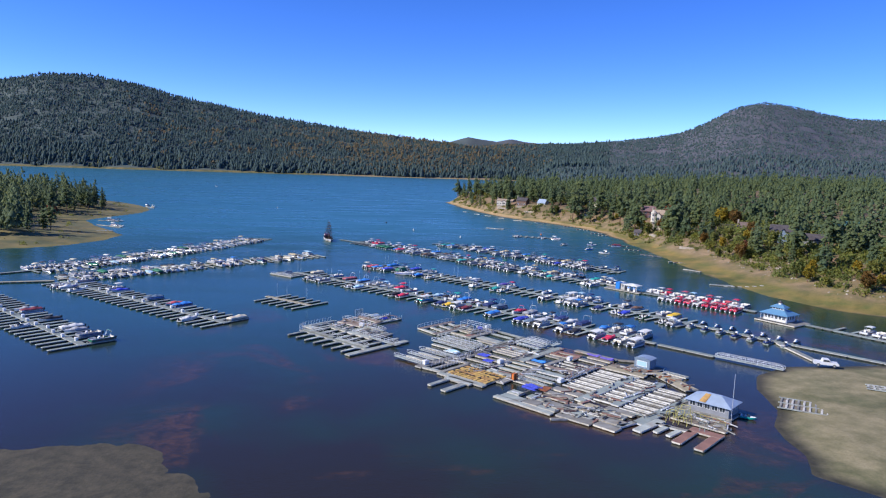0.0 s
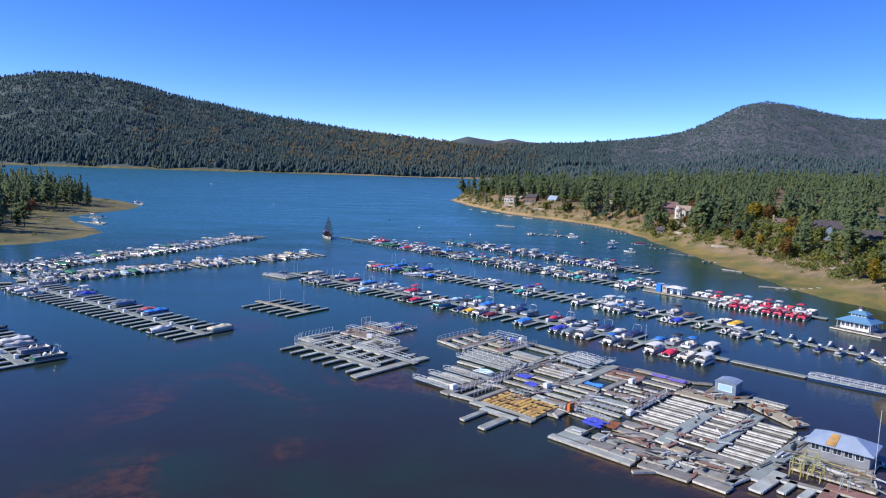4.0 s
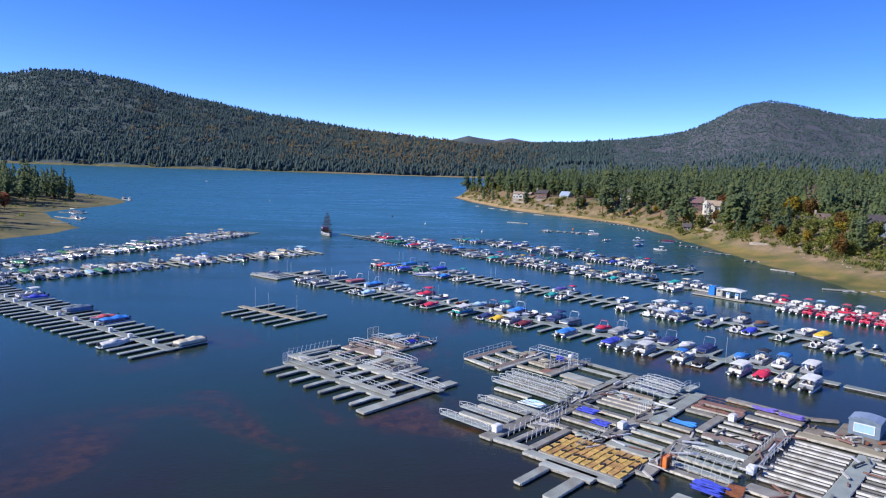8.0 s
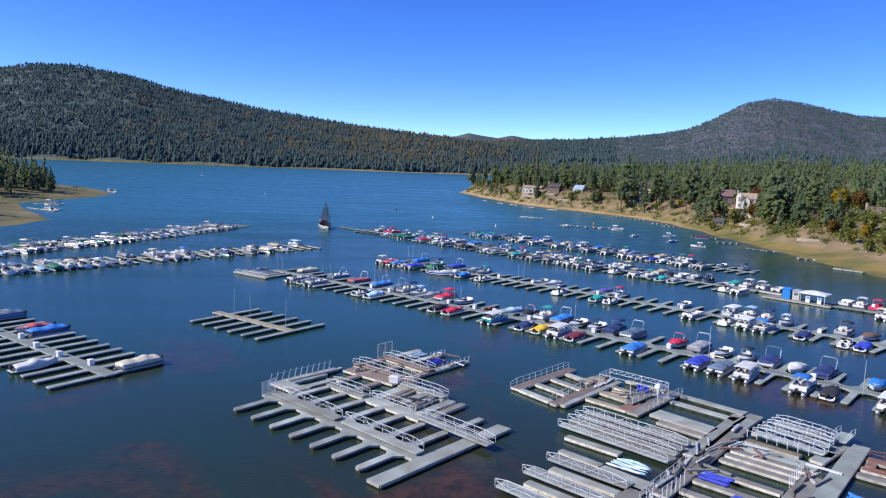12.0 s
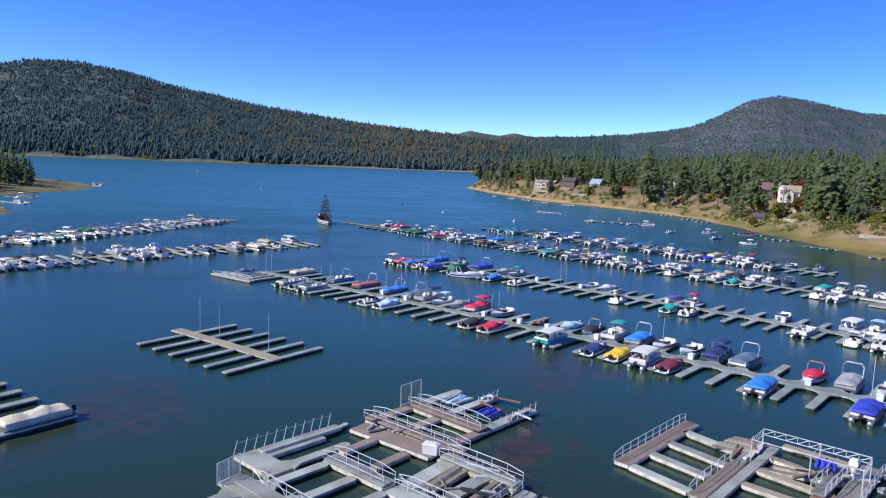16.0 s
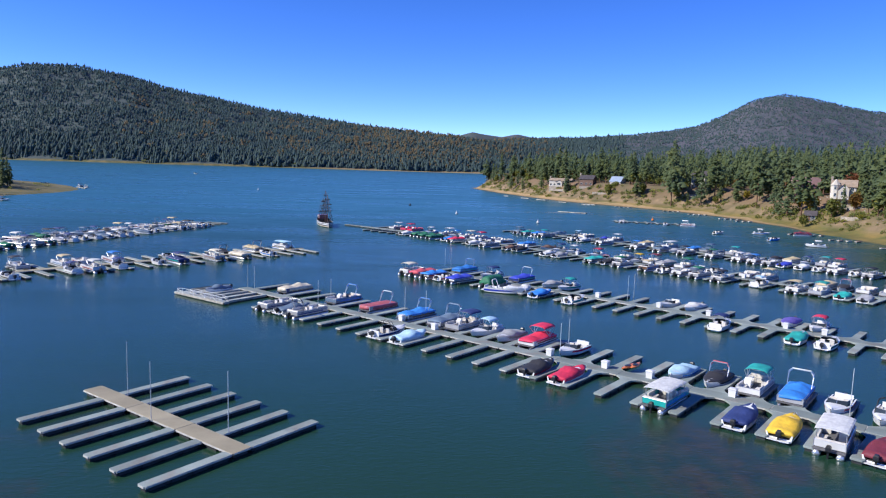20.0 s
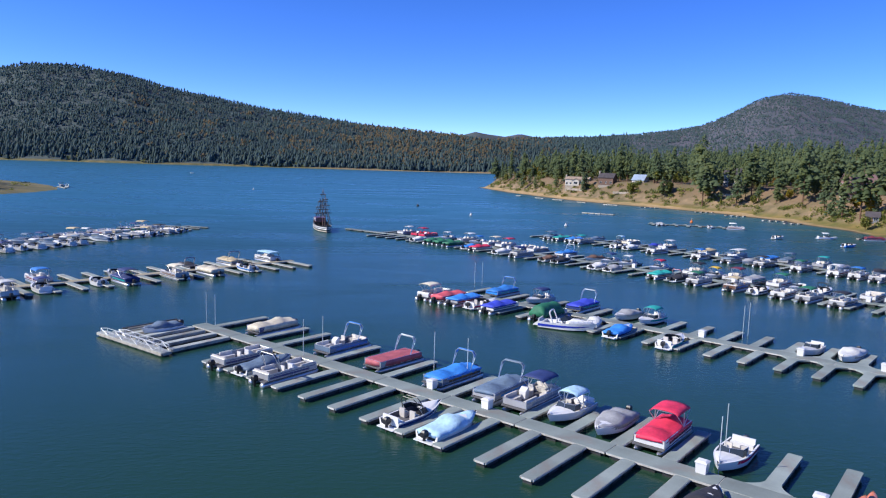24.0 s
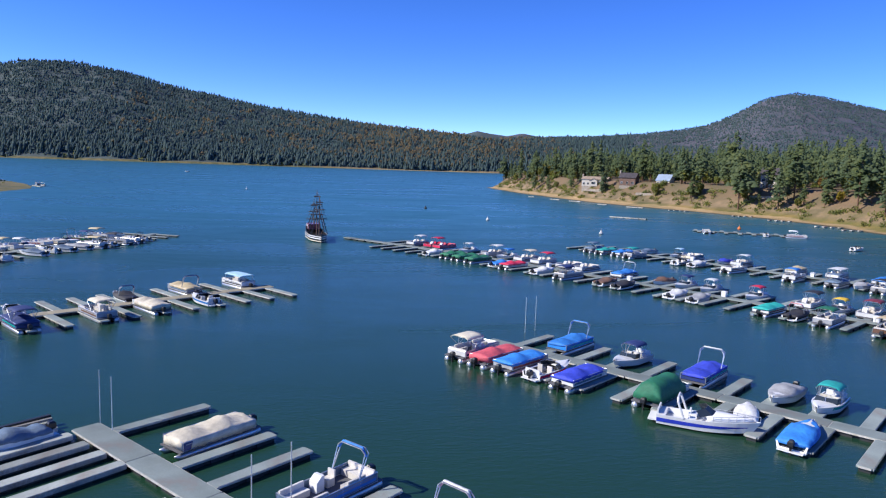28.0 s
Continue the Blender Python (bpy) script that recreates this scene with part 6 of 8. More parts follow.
# second row
for s, key in ((2.0, "pt:cream:white"), (5.0, "pc:pink:white"), (7.9, "pc:blue:grey"), (11.1, "ro:red"), (14.4, "pc:royal:white"), (32.9, "rc:blue:navy"), (39.6, "ro:teal"),
               (63.8, "rt:navy:white"), (74.0, "rc:teal:white"), (77.7, "ro:green"), (97.0, "po:white"), (104.2, "rt:white:blue"), (108, "ph:white:white"), (111.5, "pt:blue:grey"), (118.7, "rc:navy:white"), (125.8, "ro:black"), (129.4, "rc:royal:white"), (136.6, "rf:green"), (143.8, "rf:grey"), (147.5, "pt:white:grey")):
    berth("R2", s, -1, key, 0.0, False, ((s * 41) % 7) - 3.5)
for s, key in ((7.4, "pc:blue:blue:blue"), (14.5, "rt:navy:white"), (21.9, "pc:royal:navy:white"), (29.0, "rc:grey:white"), (32.4, "rt:teal:teal"), (52.2, "rf:white"), (56.0, "rc:white:grey"), (70.4, "rc:purple:white"), (74.2, "rt:red:white"), (90.5, "ro:blue"),
               (101.4, "ph:white:grey"), (105.0, "pt:ice:white"), (108.6, "pt:navy:slate"), (112.4, "rt:white:white"), (123.2, "pt:black:grey"), (127.0, "rc:brown:white"), (137.6, "po:grey"), (141.2, "pc:yellow:white")):
    berth("R2", s, 1, key, 0.0, False, ((s * 29) % 7) - 3.5)
for dx, turn in ((0.0, 40), (1.0, 47)):
    kayak = thing("kayak", pose(31.2 + dx, 241.8 + 0.3 * dx, 0.46, 0, 0, turn), "orange plastic kayak lying on a dock finger", "kayak", "kayaks")
    bm = bmesh.new()
    loft(bm, [[(x, w * math.cos(t * 0.785), 0.14 + 0.16 * math.sin(t * 0.785) * (w / 0.36) + 0.1 * abs(x / 1.5) ** 3) for t in range(8)] for x, w in ((-1.5, 0.03), (-1.1, 0.2), (-0.4, 0.34), (0.4, 0.36), (1.1, 0.2), (1.5, 0.03))])
    hull = part("hull", bm, M["paint_orange"], kayak, smooth=True)
    bm = bmesh.new()
    loft(bm, [[(0.55 * math.cos(t * 0.785) - 0.1, 0.22 * math.sin(t * 0.785), z) for t in range(8)] for z in (0.27, 0.33)])
    part("cockpit", bm, M["dark"], hull)
skiff = runabout("small skiff under a dark grey cover lying on the frame", cover="slate", L=4.6, B=1.8)
skiff.matrix_basis = rg.m @ pose(5.6, -3.6, 0.12, 0, 0, 182)
berth("R2", 21.6, -1, "pg:green", -1.4)
dinghy = runabout("small boat under a pale grey cover beside a cruiser", stripe="white", cover="white", L=4.2, B=1.8)
dinghy.matrix_basis = pose(32.6, 289.9, 0.02, 0, 0, 55)
put_boat("cr:", pose(28.5, 288.7, 0.02, 0, 0, -33) @ Matrix.Scale(0.94, 4))
for k in range(14):
    p, a = place_on(PLAN["R2"], 152 + (k // 2) * 4.6 + 0.6 * (k % 2))
    side = 1 if k % 2 else -1
    put_boat("js:" + ("grey", "black", "navy", "slate")[k % 4], Matrix.Translation((p.x - math.sin(a) * 3.0 * side, p.y + math.cos(a) * 3.0 * side, 0.3)) @ Matrix.Rotation(a + math.pi / 2 * side + math.pi, 4, "Z") @ Matrix.Scale(1.12, 4))
    ramp_ = thing("jet_ski_float", Matrix.Translation((p.x - math.sin(a) * 0.98 * side, p.y + math.cos(a) * 0.98 * side, -0.12)) @ Matrix.Rotation(a + math.pi / 2 * side, 4, "Z"), "grey drive-on float under a jet ski", "float", "jet ski floats")
    piece("float_pad", shared(("jet_pad",), lambda: deck_block(3.7, 1.7, 0.45, 0.4), M["deck_finger"]), ramp_)

# the farther rows: a fixed mix of kinds
FILL = ["pt:white:white", "pc:blue:white", "rc:white:white", "rt:navy:white", "po:white", "rc:grey:grey", "pt:cream:white", "pc:green:green", "ro:navy:t", "rc:black:black:pink", "pt:red:white", "rt:ice:white", "po:grey", "pc:tan:white", "rc:royal:white",
        "pt:teal:white", "ro:blue", "rf:white", "rt:white:white", "pc:navy:navy:grey", "rc:teal:white", "pt:blue:white", "po:cream", "rc:maroon:maroon", "ph:white:white", "pt:tan:white", "rt:navy:white", "rc:white:white", "po:white", "pt:black:grey"]
FILL += ["pt:green:white", "pb:slate:grey", "rc:black:white", "pt:teal:grey", "rc:slate:white", "pc:teal:white"]
draw = random.Random(11)


def fill_row(row, s0, s1, side, gap, chance, kinds):
    s = s0
    while s < s1:
        if draw.random() < chance:
            berth(row, s + draw.uniform(-0.3, 0.3), side, draw.choice(kinds), draw.uniform(-0.2, 0.5), draw.random() < 0.12, draw.uniform(-3, 3))
        s += gap


for s, key in ((34.5, "rc:white:white"), (41.0, "pc:green:green"), (44.5, "pc:green:green"), (48.2, "pc:green:green"), (54.5, "rc:blue:white"), (57.8, "pc:red:white"), (65.0, "rc:white:white"), (71.0, "pt:navy:grey"), (79.0, "rc:brown:white"), (82.5, "rc:black:black"), (92.0, "rc:white:grey"), (95.8, "rc:grey:white"),
               (106.2, "pc:teal:white"), (110, "rc:black:black:pink"), (114, "pt:green:grey"), (121, "pt:tan:brown"), (125, "ro:navy:t"), (129, "po:white"), (133, "pt:green:grey")):
    berth("R1", s, -1, key, 0.0, False, ((s * 17) % 5) - 2)
for s, key in ((20.5, "pt:white:white"), (26.0, "pt:red:red"), (29.0, "po:red"), (36.0, "rt:white:white"), (43.0, "pt:white:grey"), (47, "rt:blue:white"), (52.5, "pt:cream:white"), (57, "pt:red:white"), (63.5, "po:white"), (67.5, "po:white"), (76.0, "pc:blue:white:white"), (84, "rc:brown:white"), (88.0, "rt:navy:white"), (92.5, "rt:white:white"), (100, "rt:red:white"), (108, "pt:black:white"), (112, "rt:yellow:white"), (116, "pt:maroon:white"), (119.5, "pc:grey:white")):
    berth("R1", s, 1, key, 0.0, False, ((s * 19) % 5) - 2)
fill_row("R1", 138, 184, -1, 3.8, 0.7, FILL)
fill_row("R1", 124, 184, 1, 3.8, 0.7, FILL)
fill_row("R1b", 4, 128, -1, 3.8, 0.72, FILL)
fill_row("R1b", 16, 128, 1, 3.8, 0.62, FILL)
PALE = ["pt:white:white", "rt:white:white", "po:white", "rc:slate:white", "pt:cream:white", "rc:grey:grey", "rt:navy:white", "ro:navy:t", "pt:navy:grey", "rc:ice:white", "rt:slate:white", "po:cream", "pc:green:green", "rf:white", "rt:white:white", "po:white"]
PALE += ["pt:black:grey", "ro:black:t", "rc:black:white", "pt:tan:white", "po:green:green"]
fill_row("L1", 12, 150, 1, 3.5, 0.95, PALE)
fill_row("L1", 9, 150, -1, 3.5, 0.93, PALE)
for s, side, key in ((3.0, -1, "ph:ice:white"), (11.5, -1, "pc:tan:grey:navy"), (12.8, 1, "ro:blue:t"), (20.0, 1, "pc:cream:white"), (20.2, -1, "rc:black:white:navy"), (26.4, 1, "pt:cream:grey"), (34.6, 1, "pb:navy:navy"), (38.6, 1, "rf:white"),
                     (33.4, -1, "rf:grey"), (44.6, -1, "pt:blue:white"), (46.8, 1, "rt:navy:white"), (50.5, -1, "po:white"), (54.0, -1, "pt:tan:white")):
    berth("L2", s, side, key, -0.9, side < 0)
fill_row("L2", 52, 118, 1, 3.6, 0.85, PALE)
fill_row("L2", 58, 118, -1, 3.6, 0.9, PALE)
for row, s, side, key in (("DL", 93.6, 1, "pc:cream:white"), ("DL", 84.0, -1, "rc:white:white"), ("DL", 50.6, 1, "pc:slate:grey"), ("DL", 66.5, 1, "pc:blue:navy"), ("DL", 62.8, 1, "rc:pink:white"), ("DL", 30.8, 1, "rc:royal:white"), ("DL", 27.2, 1, "pt:white:white"), ("DL", 5.8, 1, "pt:white:white"),
                          ("DL", 9.5, -1, "po:white"), ("DL", 13, -1, "rc:white:white"), ("DL", 20, -1, "rt:navy:white"), ("DL2", 46.5, 1, "rc:black:white"), ("DL2", 60.6, 1, "pc:white:white"), ("DL2", 64.0, 1, "rc:grey:grey"), ("DL2", 71.2, 1, "po:grey"), ("DL2", 78.4, 1, "po:green:green"), ("DL2", 50.5, -1, "rf:white"), ("DL2", 32.5, 1, "pc:maroon:white"), ("DL2", 28.9, 1, "rc:grey:grey")):
    berth(row, s, side, key, 0.0, False)
# red and white rental boats along their dock
for k in range(9):
    p, a = place_on(PLAN["rental"], 12 + k * 3.3)
    put_boat(("pt:cream:white", "po:white", "pt:red:red", "po:red", "po:white", "pt:red:red", "pt:pink:red", "po:red:pink", "pt:white:red")[k], Matrix.Translation((p.x + math.sin(a) * 4.9, p.y - math.cos(a) * 4.9, 0.02)) @ Matrix.Rotation(a + math.pi / 2, 4, "Z"), True)
for k in range(12):
    p, a = place_on(PLAN["rental"], 2 + k * 3.2)
    put_boat(("po:white", "pt:white:white", "pt:red:red", "po:white", "pt:pink:white", "pt:ice:white", "po:white", "pt:pink:red", "pt:white:white", "po:red", "pt:red:white", "po:white")[k], Matrix.Translation((p.x - math.sin(a) * 4.9, p.y + math.cos(a) * 4.9, 0.02)) @ Matrix.Rotation(a - math.pi / 2, 4, "Z"), True)
fill_row("east", 6, 58, 1, 3.2, 0.8, ["pt:white:white", "pt:red:white", "po:white", "pt:cream:white"])
fill_row("outer", 4, 30, -1, 6, 0.4, ["po:white", "rf:white"])
# boats at moorings off the shore
for x, y, turn, key in ((139, 408.5, 20, "rf:white"), (157, 409.5, -20, "rt:white:blue"), (147, 387, 10, "rf:blue"), (149, 369, 160, "rt:white:white"), (144, 441, -30, "pt:white:white"), (172, 407, -20, "pc:maroon:maroon"), (-215, 720, 10, "rf:green"), (-146, 482, -39, "pt:white:white"), (-140, 477, -39, "rf:white"), (-160, 521, -14, "pt:white:white"), (-153, 515, -14, "rt:navy:white"), (-178, 683, -58, "pt:navy:grey"), (-169, 668, -58, "rt:white:white")):
    put_boat(key, pose(x, y, 0.02, 0, 0, turn), True)


# ---- buildings ----
M["siding_white"] = mat("siding_white", (0.54, 0.50, 0.43), 0.7, var=0.08)
M["siding_grey"] = mat("siding_grey", (0.20, 0.21, 0.23), 0.7, var=0.12)
M["siding_blue"] = mat("siding_blue", (0.15, 0.21, 0.28), 0.6, var=0.15, stain=(0.22, 0.24, 0.26))
M["siding_brown"] = mat("siding_brown", (0.17, 0.10, 0.07), 0.75, var=0.2)
M["siding_tan"] = mat("siding_tan", (0.42, 0.40, 0.35), 0.75, var=0.15, stain=(0.28, 0.26, 0.22))
M["siding_rose"] = mat("siding_rose", (0.25, 0.14, 0.13), 0.75, var=0.2)
M["roof_rose"] = mat("roof_rose", (0.20, 0.12, 0.115), 0.8, var=0.2, scale=0.6)
M["roof_tan"] = mat("roof_tan", (0.30, 0.23, 0.17), 0.8, var=0.2, scale=0.6)
M["roof_dark"] = mat("roof_dark", (0.07, 0.06, 0.065), 0.8, var=0.25, scale=0.6)
M["roof_brown"] = mat("roof_brown", (0.15, 0.11, 0.095), 0.8, var=0.25, scale=0.6)
M["roof_green"] = mat("roof_green", (0.06, 0.14, 0.11), 0.6, var=0.15, scale=0.6)
M["roof_blue"] = mat("roof_blue", (0.12, 0.265, 0.42), 0.4, 0.1, var=0.08, scale=0.5)
M["roof_metal"] = mat("roof_metal", (0.36, 0.44, 0.54), 0.4, 0.3, var=0.1, scale=0.5)
M["stone"] = mat("stone_wall", (0.36, 0.31, 0.25), 0.85, var=0.3, scale=1.5, fine=5, relief=0.7)


def window_unit(parent, x, y, z, w, h, axis, name="window"):
    """A framed pane standing a little proud of a wall; axis is the way it faces."""
    bm = bmesh.new()
    t = 0.06
    d = Vector(axis)
    side = Vector((-d.y, d.x, 0))
    c = Vector((x, y, z)) + d * 0.03

    def slab(bm, u0, u1, z0, z1, depth):
        pts = []
        for dep in (-0.04, depth):
            for u, zz in ((u0, z0), (u1, z0), (u1, z1), (u0, z1)):
                pts.append(bm.verts.new(c + side * u + Vector((0, 0, zz)) + d * dep))
        for f in ((3, 2, 1, 0), (4, 5, 6, 7), (0, 1, 5, 4), (1, 2, 6, 5), (2, 3, 7, 6), (3, 0, 4, 7)):
            bm.faces.new([pts[i] for i in f])
    for a in ((-w / 2 - t, -w / 2, -h / 2 - t, h / 2 + t), (w / 2, w / 2 + t, -h / 2 - t, h / 2 + t), (-w / 2, w / 2, -h / 2 - t, -h / 2), (-w / 2, w / 2, h / 2, h / 2 + t), (-0.025, 0.025, -h / 2, h / 2)):
        slab(bm, *a, 0.03)
    win = part(name, bm, M["white"], parent)
    bm = bmesh.new()
    slab(bm, -w / 2, w / 2, -h / 2, h / 2, 0.0)
    part("pane", bm, M["glass"], win)


def gable_roof(bm, w, d, z, rise, over=0.5, thick=0.18):
    """Ridge along x."""
    for s in (-1, 1):
        a, b = (d / 2 + over) * s, 0.0
        zl = z - rise * over / (d / 2)
        p = [(-w / 2 - over, a, zl), (w / 2 + over, a, zl), (w / 2 + over, b, z + rise), (-w / 2 - over, b, z + rise)]
        lo, hi = [bm.verts.new(q) for q in p], [bm.verts.new((x, y, zz + thick)) for x, y, zz in p]
        for f in ((0, 1, 2, 3), (4, 5, 6, 7), (0, 1, 5, 4), (1, 2, 6, 5), (2, 3, 7, 6), (3, 0, 4, 7)):
            bm.faces.new([(lo + hi)[i] for i in f])


def hip_roof(bm, w, d, z, rise, over=0.5, flat=0.0, thick=0.15):
    """A hipped roof with its ridge along x; flat > 0 leaves a level top of that half depth."""
    rx = max(w / 2 - d / 2 + flat, 0.05)
    ry = max(flat, 0.02)
    base = [(-w / 2 - over, -d / 2 - over), (w / 2 + over, -d / 2 - over), (w / 2 + over, d / 2 + over), (-w / 2 - over, d / 2 + over)]
    top = [(-rx, -ry), (rx, -ry), (rx, ry), (-rx, ry)]
    loft(bm, [[(x, y, z - thick) for x, y in base], [(x, y, z) for x, y in base], [(x, y, z + rise) for x, y in top]])


def house(x, y, turn, w, d, h, rise, wall, roof, label, chimney=False, wing=None, turret=False, z=None):
    raised = z is not None
    z = float(height(np.array([x]), np.array([y]))[0]) - 0.3 if z is None else z
    ob = thing("house", pose(x, y, z, 0, 0, turn), label, "house", "lakeside houses")
    bm = bmesh.new()
    loft(bm, [[(-w / 2, -d / 2, zz), (w / 2, -d / 2, zz), (w / 2, d / 2, zz), (-w / 2, d / 2, zz)] for zz in (0, h)])
    for s in (-1, 1):
        v = [bm.verts.new(p) for p in ((s * w / 2, -d / 2, h), (s * w / 2, d / 2, h), (s * w / 2, 0, h + rise), (s * (w / 2 - 0.2), -d / 2, h), (s * (w / 2 - 0.2), d / 2, h), (s * (w / 2 - 0.2), 0, h + rise))]
        bm.faces.new((v[0], v[1], v[2])), bm.faces.new((v[3], v[5], v[4]))
    part("wall", bm, M[wall], ob)
    if raised:
        bm = bmesh.new()
        box(bm, -w / 2 + 0.1, w / 2 - 0.1, -d / 2 + 0.1, d / 2 - 0.1, -7.0, -0.02)
        part("foundation", bm, M["stone"], ob)
    bm = bmesh.new()
    gable_roof(bm, w, d, h, rise)
    rf = part("roof", bm, M[roof], ob)
    n = max(2, int(w / 2.6))
    for lv in range(max(1, int(h / 2.7))):
        for i in range(n):
            window_unit(ob, -w / 2 + w * (i + 0.5) / n, -d / 2, 1.6 + lv * 2.7, 1.3, 1.3, (0, -1, 0))
        for yy in (-d / 4, d / 4):
            window_unit(ob, -w / 2, yy, 1.6 + lv * 2.7, 1.2, 1.3, (-1, 0, 0))
    window_unit(ob, -w / 2, 0, h + rise * 0.3, 1.2, 1.0, (-1, 0, 0))
    bm = bmesh.new()
    box(bm, -w * 0.1 - 0.5, -w * 0.1 + 0.5, -d / 2 - 0.06, -d / 2 + 0.02, 0.3, 2.35)
    part("door", bm, M["siding_brown"], ob)
    if chimney:
        bm = bmesh.new()
        box(bm, -w / 2 - 0.9, -w / 2 - 0.02, -0.7, 0.7, 0, h + rise + 1.6)
        part("chimney", bm, M["stone"], rf)
    if wing:
        ww, wd = wing
        bm = bmesh.new()
        box(bm, -ww / 2, ww / 2, -d / 2 - wd, -d / 2 - 0.01, 0, h * 0.8)
        for s in (0,):
            v = [bm.verts.new(p) for p in ((-ww / 2, -d / 2 - wd, h * 0.8), (ww / 2, -d / 2 - wd, h * 0.8), (0, -d / 2 - wd, h * 0.8 + rise * 0.8))]
            bm.faces.new(v)
        wg = part("porch_wing", bm, M[wall], ob)
        bm = bmesh.new()
        for s in (-1, 1):
            p = [(s * (ww / 2 + 0.4), -d / 2 - wd - 0.4, h * 0.8 - 0.3), (0, -d / 2 - wd - 0.4, h * 0.8 + rise * 0.8), (0, 0, h * 0.8 + rise * 0.8), (s * (ww / 2 + 0.4), 0, h * 0.8 - 0.3)]
            lo, hi = [bm.verts.new(q) for q in p], [bm.verts.new((a, b, c + 0.16)) for a, b, c in p]
            for f in ((0, 1, 2, 3), (4, 5, 6, 7), (0, 1, 5, 4), (1, 2, 6, 5), (2, 3, 7, 6), (3, 0, 4, 7)):
                bm.faces.new([(lo + hi)[i] for i in f])
        part("wing_roof", bm, M[roof], wg)
        window_unit(wg, 0, -d / 2 - wd, h * 0.45, ww * 0.5, 1.5, (0, -1, 0))
    if turret:
        bm = bmesh.new()
        ring = lambda r, zz: [(-w / 2 + 1.2 + r * math.cos(t * math.pi / 4 + 0.39), -d / 2 + r * math.sin(t * math.pi / 4 + 0.39), zz) for t in range(8)]
        loft(bm, [ring(1.8, 0), ring(1.8, h + 0.4)])
        tr = part("turret", bm, M[wall], ob)
        bm = bmesh.new()
        loft(bm, [ring(2.1, h + 0.3), ring(2.1, h + 0.45), ring(0.06, h + 3.0)])
        part("turret_roof", bm, M["siding_white"], tr)
        for lv in (1.8, 4.8):
            window_unit(tr, -w / 2 + 1.2 - 1.68, -d / 2, lv, 0.8, 1.4, (-1, 0, 0))
            window_unit(tr, -w / 2 + 1.2, -d / 2 - 1.68, lv, 0.8, 1.4, (0, -1, 0))
    return ob


house(167, 680, -38, 17, 8, 4.6, 1.6, "siding_white", "roof_tan", "pale two-storey house with a low tan roof and chimney", True, wing=(5, 2), z=9.2)
house(176, 648, -40, 10, 8, 5.0, 2.6, "siding_brown", "roof_dark", "dark brown house with a tall pale stone chimney", True, z=11.0)
house(190, 628, -50, 8, 7, 3.6, 3.2, "siding_white", "roof_metal", "small white gabled house with a pale blue-grey roof", z=11.6)
house(219, 570, -45, 8, 8, 7.6, 3.0, "siding_white", "roof_dark", "tall white house with a dark roof among pines", z=13.0)
house(218, 445, -40, 9, 7, 5.6, 2.6, "siding_white", "roof_tan", "large cream house with an octagonal turret", True, wing=(4, 2), turret=True, z=13.0)
house(226, 482, -20, 12, 9, 5.6, 3.4, "siding_rose", "roof_rose", "rose-brown gabled house behind the turreted house", z=12.9)
house(236, 452, -30, 9, 8, 5.5, 2.6, "siding_brown", "roof_dark", "dark timber house with a deck beside the turreted house", z=11.5)
house(203, 445, -40, 4.2, 4, 2.6, 1.6, "siding_grey", "roof_dark", "small grey boat shed on the bank")
house(232, 384, -45, 11, 8, 6, 2.4, "siding_grey", "roof_dark", "dark grey two-storey house with a deck", wing=(5, 3), z=8.6)
house(246, 380, -35, 16, 11, 5.2, 3.0, "siding_brown", "roof_brown", "broad brown-roofed house among trees", True, wing=(7, 3), z=10.4)
house(233, 332, -40, 13, 10, 5.6, 3.2, "siding_blue", "roof_dark", "blue-grey gabled house with white trim", wing=(5, 2.5), z=12.4)
house(280, 348, -30, 15, 10, 5.4, 3.4, "siding_tan", "roof_green", "pale house with a green metal roof", z=14.0)
house(229, 303, -35, 10, 8, 4.2, 2.4, "siding_grey", "roof_dark", "low grey house half hidden by pines")
house(262, 330, -50, 9, 8, 4.4, 2.6, "siding_tan", "roof_brown", "small tan house half hidden by pines", z=14.0)
house(-246, 640, 20, 14, 9, 6, 2.6, "siding_grey", "roof_dark", "grey house among dark pines on the point")
house(-228, 618, 0, 9, 8, 3.5, 2.2, "siding_tan", "roof_tan", "small tan cabin under pines")
for i, (x, y, turn, L) in enumerate(((164, 664, -52, 24), (196, 364, -66, 10), (208, 556, -60, 16), (204, 420, -75, 12), (208, 330, -80, 14), (176, 622, -55, 14), (213, 432, -70, 12))):
    zz = float(height(np.array([x]), np.array([y]))[0])
    w = thing("retaining_wall", pose(x, y, zz - 0.4, 0, 0, turn), "low stone retaining wall on the bank", "wall", "retaining walls")
    for k in range(max(3, int(L / 2.0))):
        bm = bmesh.new()
        r = random.Random(k + i * 31)
        x0 = -L / 2 + k * 2.0
        box(bm, x0, x0 + 1.96, -0.3 + r.uniform(-0.05, 0.05), 0.3, 0, 1.5 + r.uniform(-0.12, 0.12))
        part("stone_block", bm, M["stone"], w)


# blue boathouse on its float
bh = Raft(134.0, 203.0, "dark float platform under the blue boathouse", radians(26), "", "dock_raft")
bh.bar(5.8, 0.2, 5.8, 13.6, 9.6, "deck_old")
boat_house = thing("boathouse", pose(142.0, 200.6, 0.42, 0, 0, -64) @ Matrix.Scale(0.77, 4), "blue-roofed white boathouse with a cupola on a float", "boathouse")
bm = bmesh.new()
box(bm, -4.8, 4.8, -3.6, 3.6, 0, 3.0)
part("wall", bm, M["white"], boat_house)
bm = bmesh.new()
hip_roof(bm, 9.6, 7.2, 3.0, 1.7, 1.3, 1.5)
part("lower_roof", bm, M["roof_blue"], boat_house)
bm = bmesh.new()
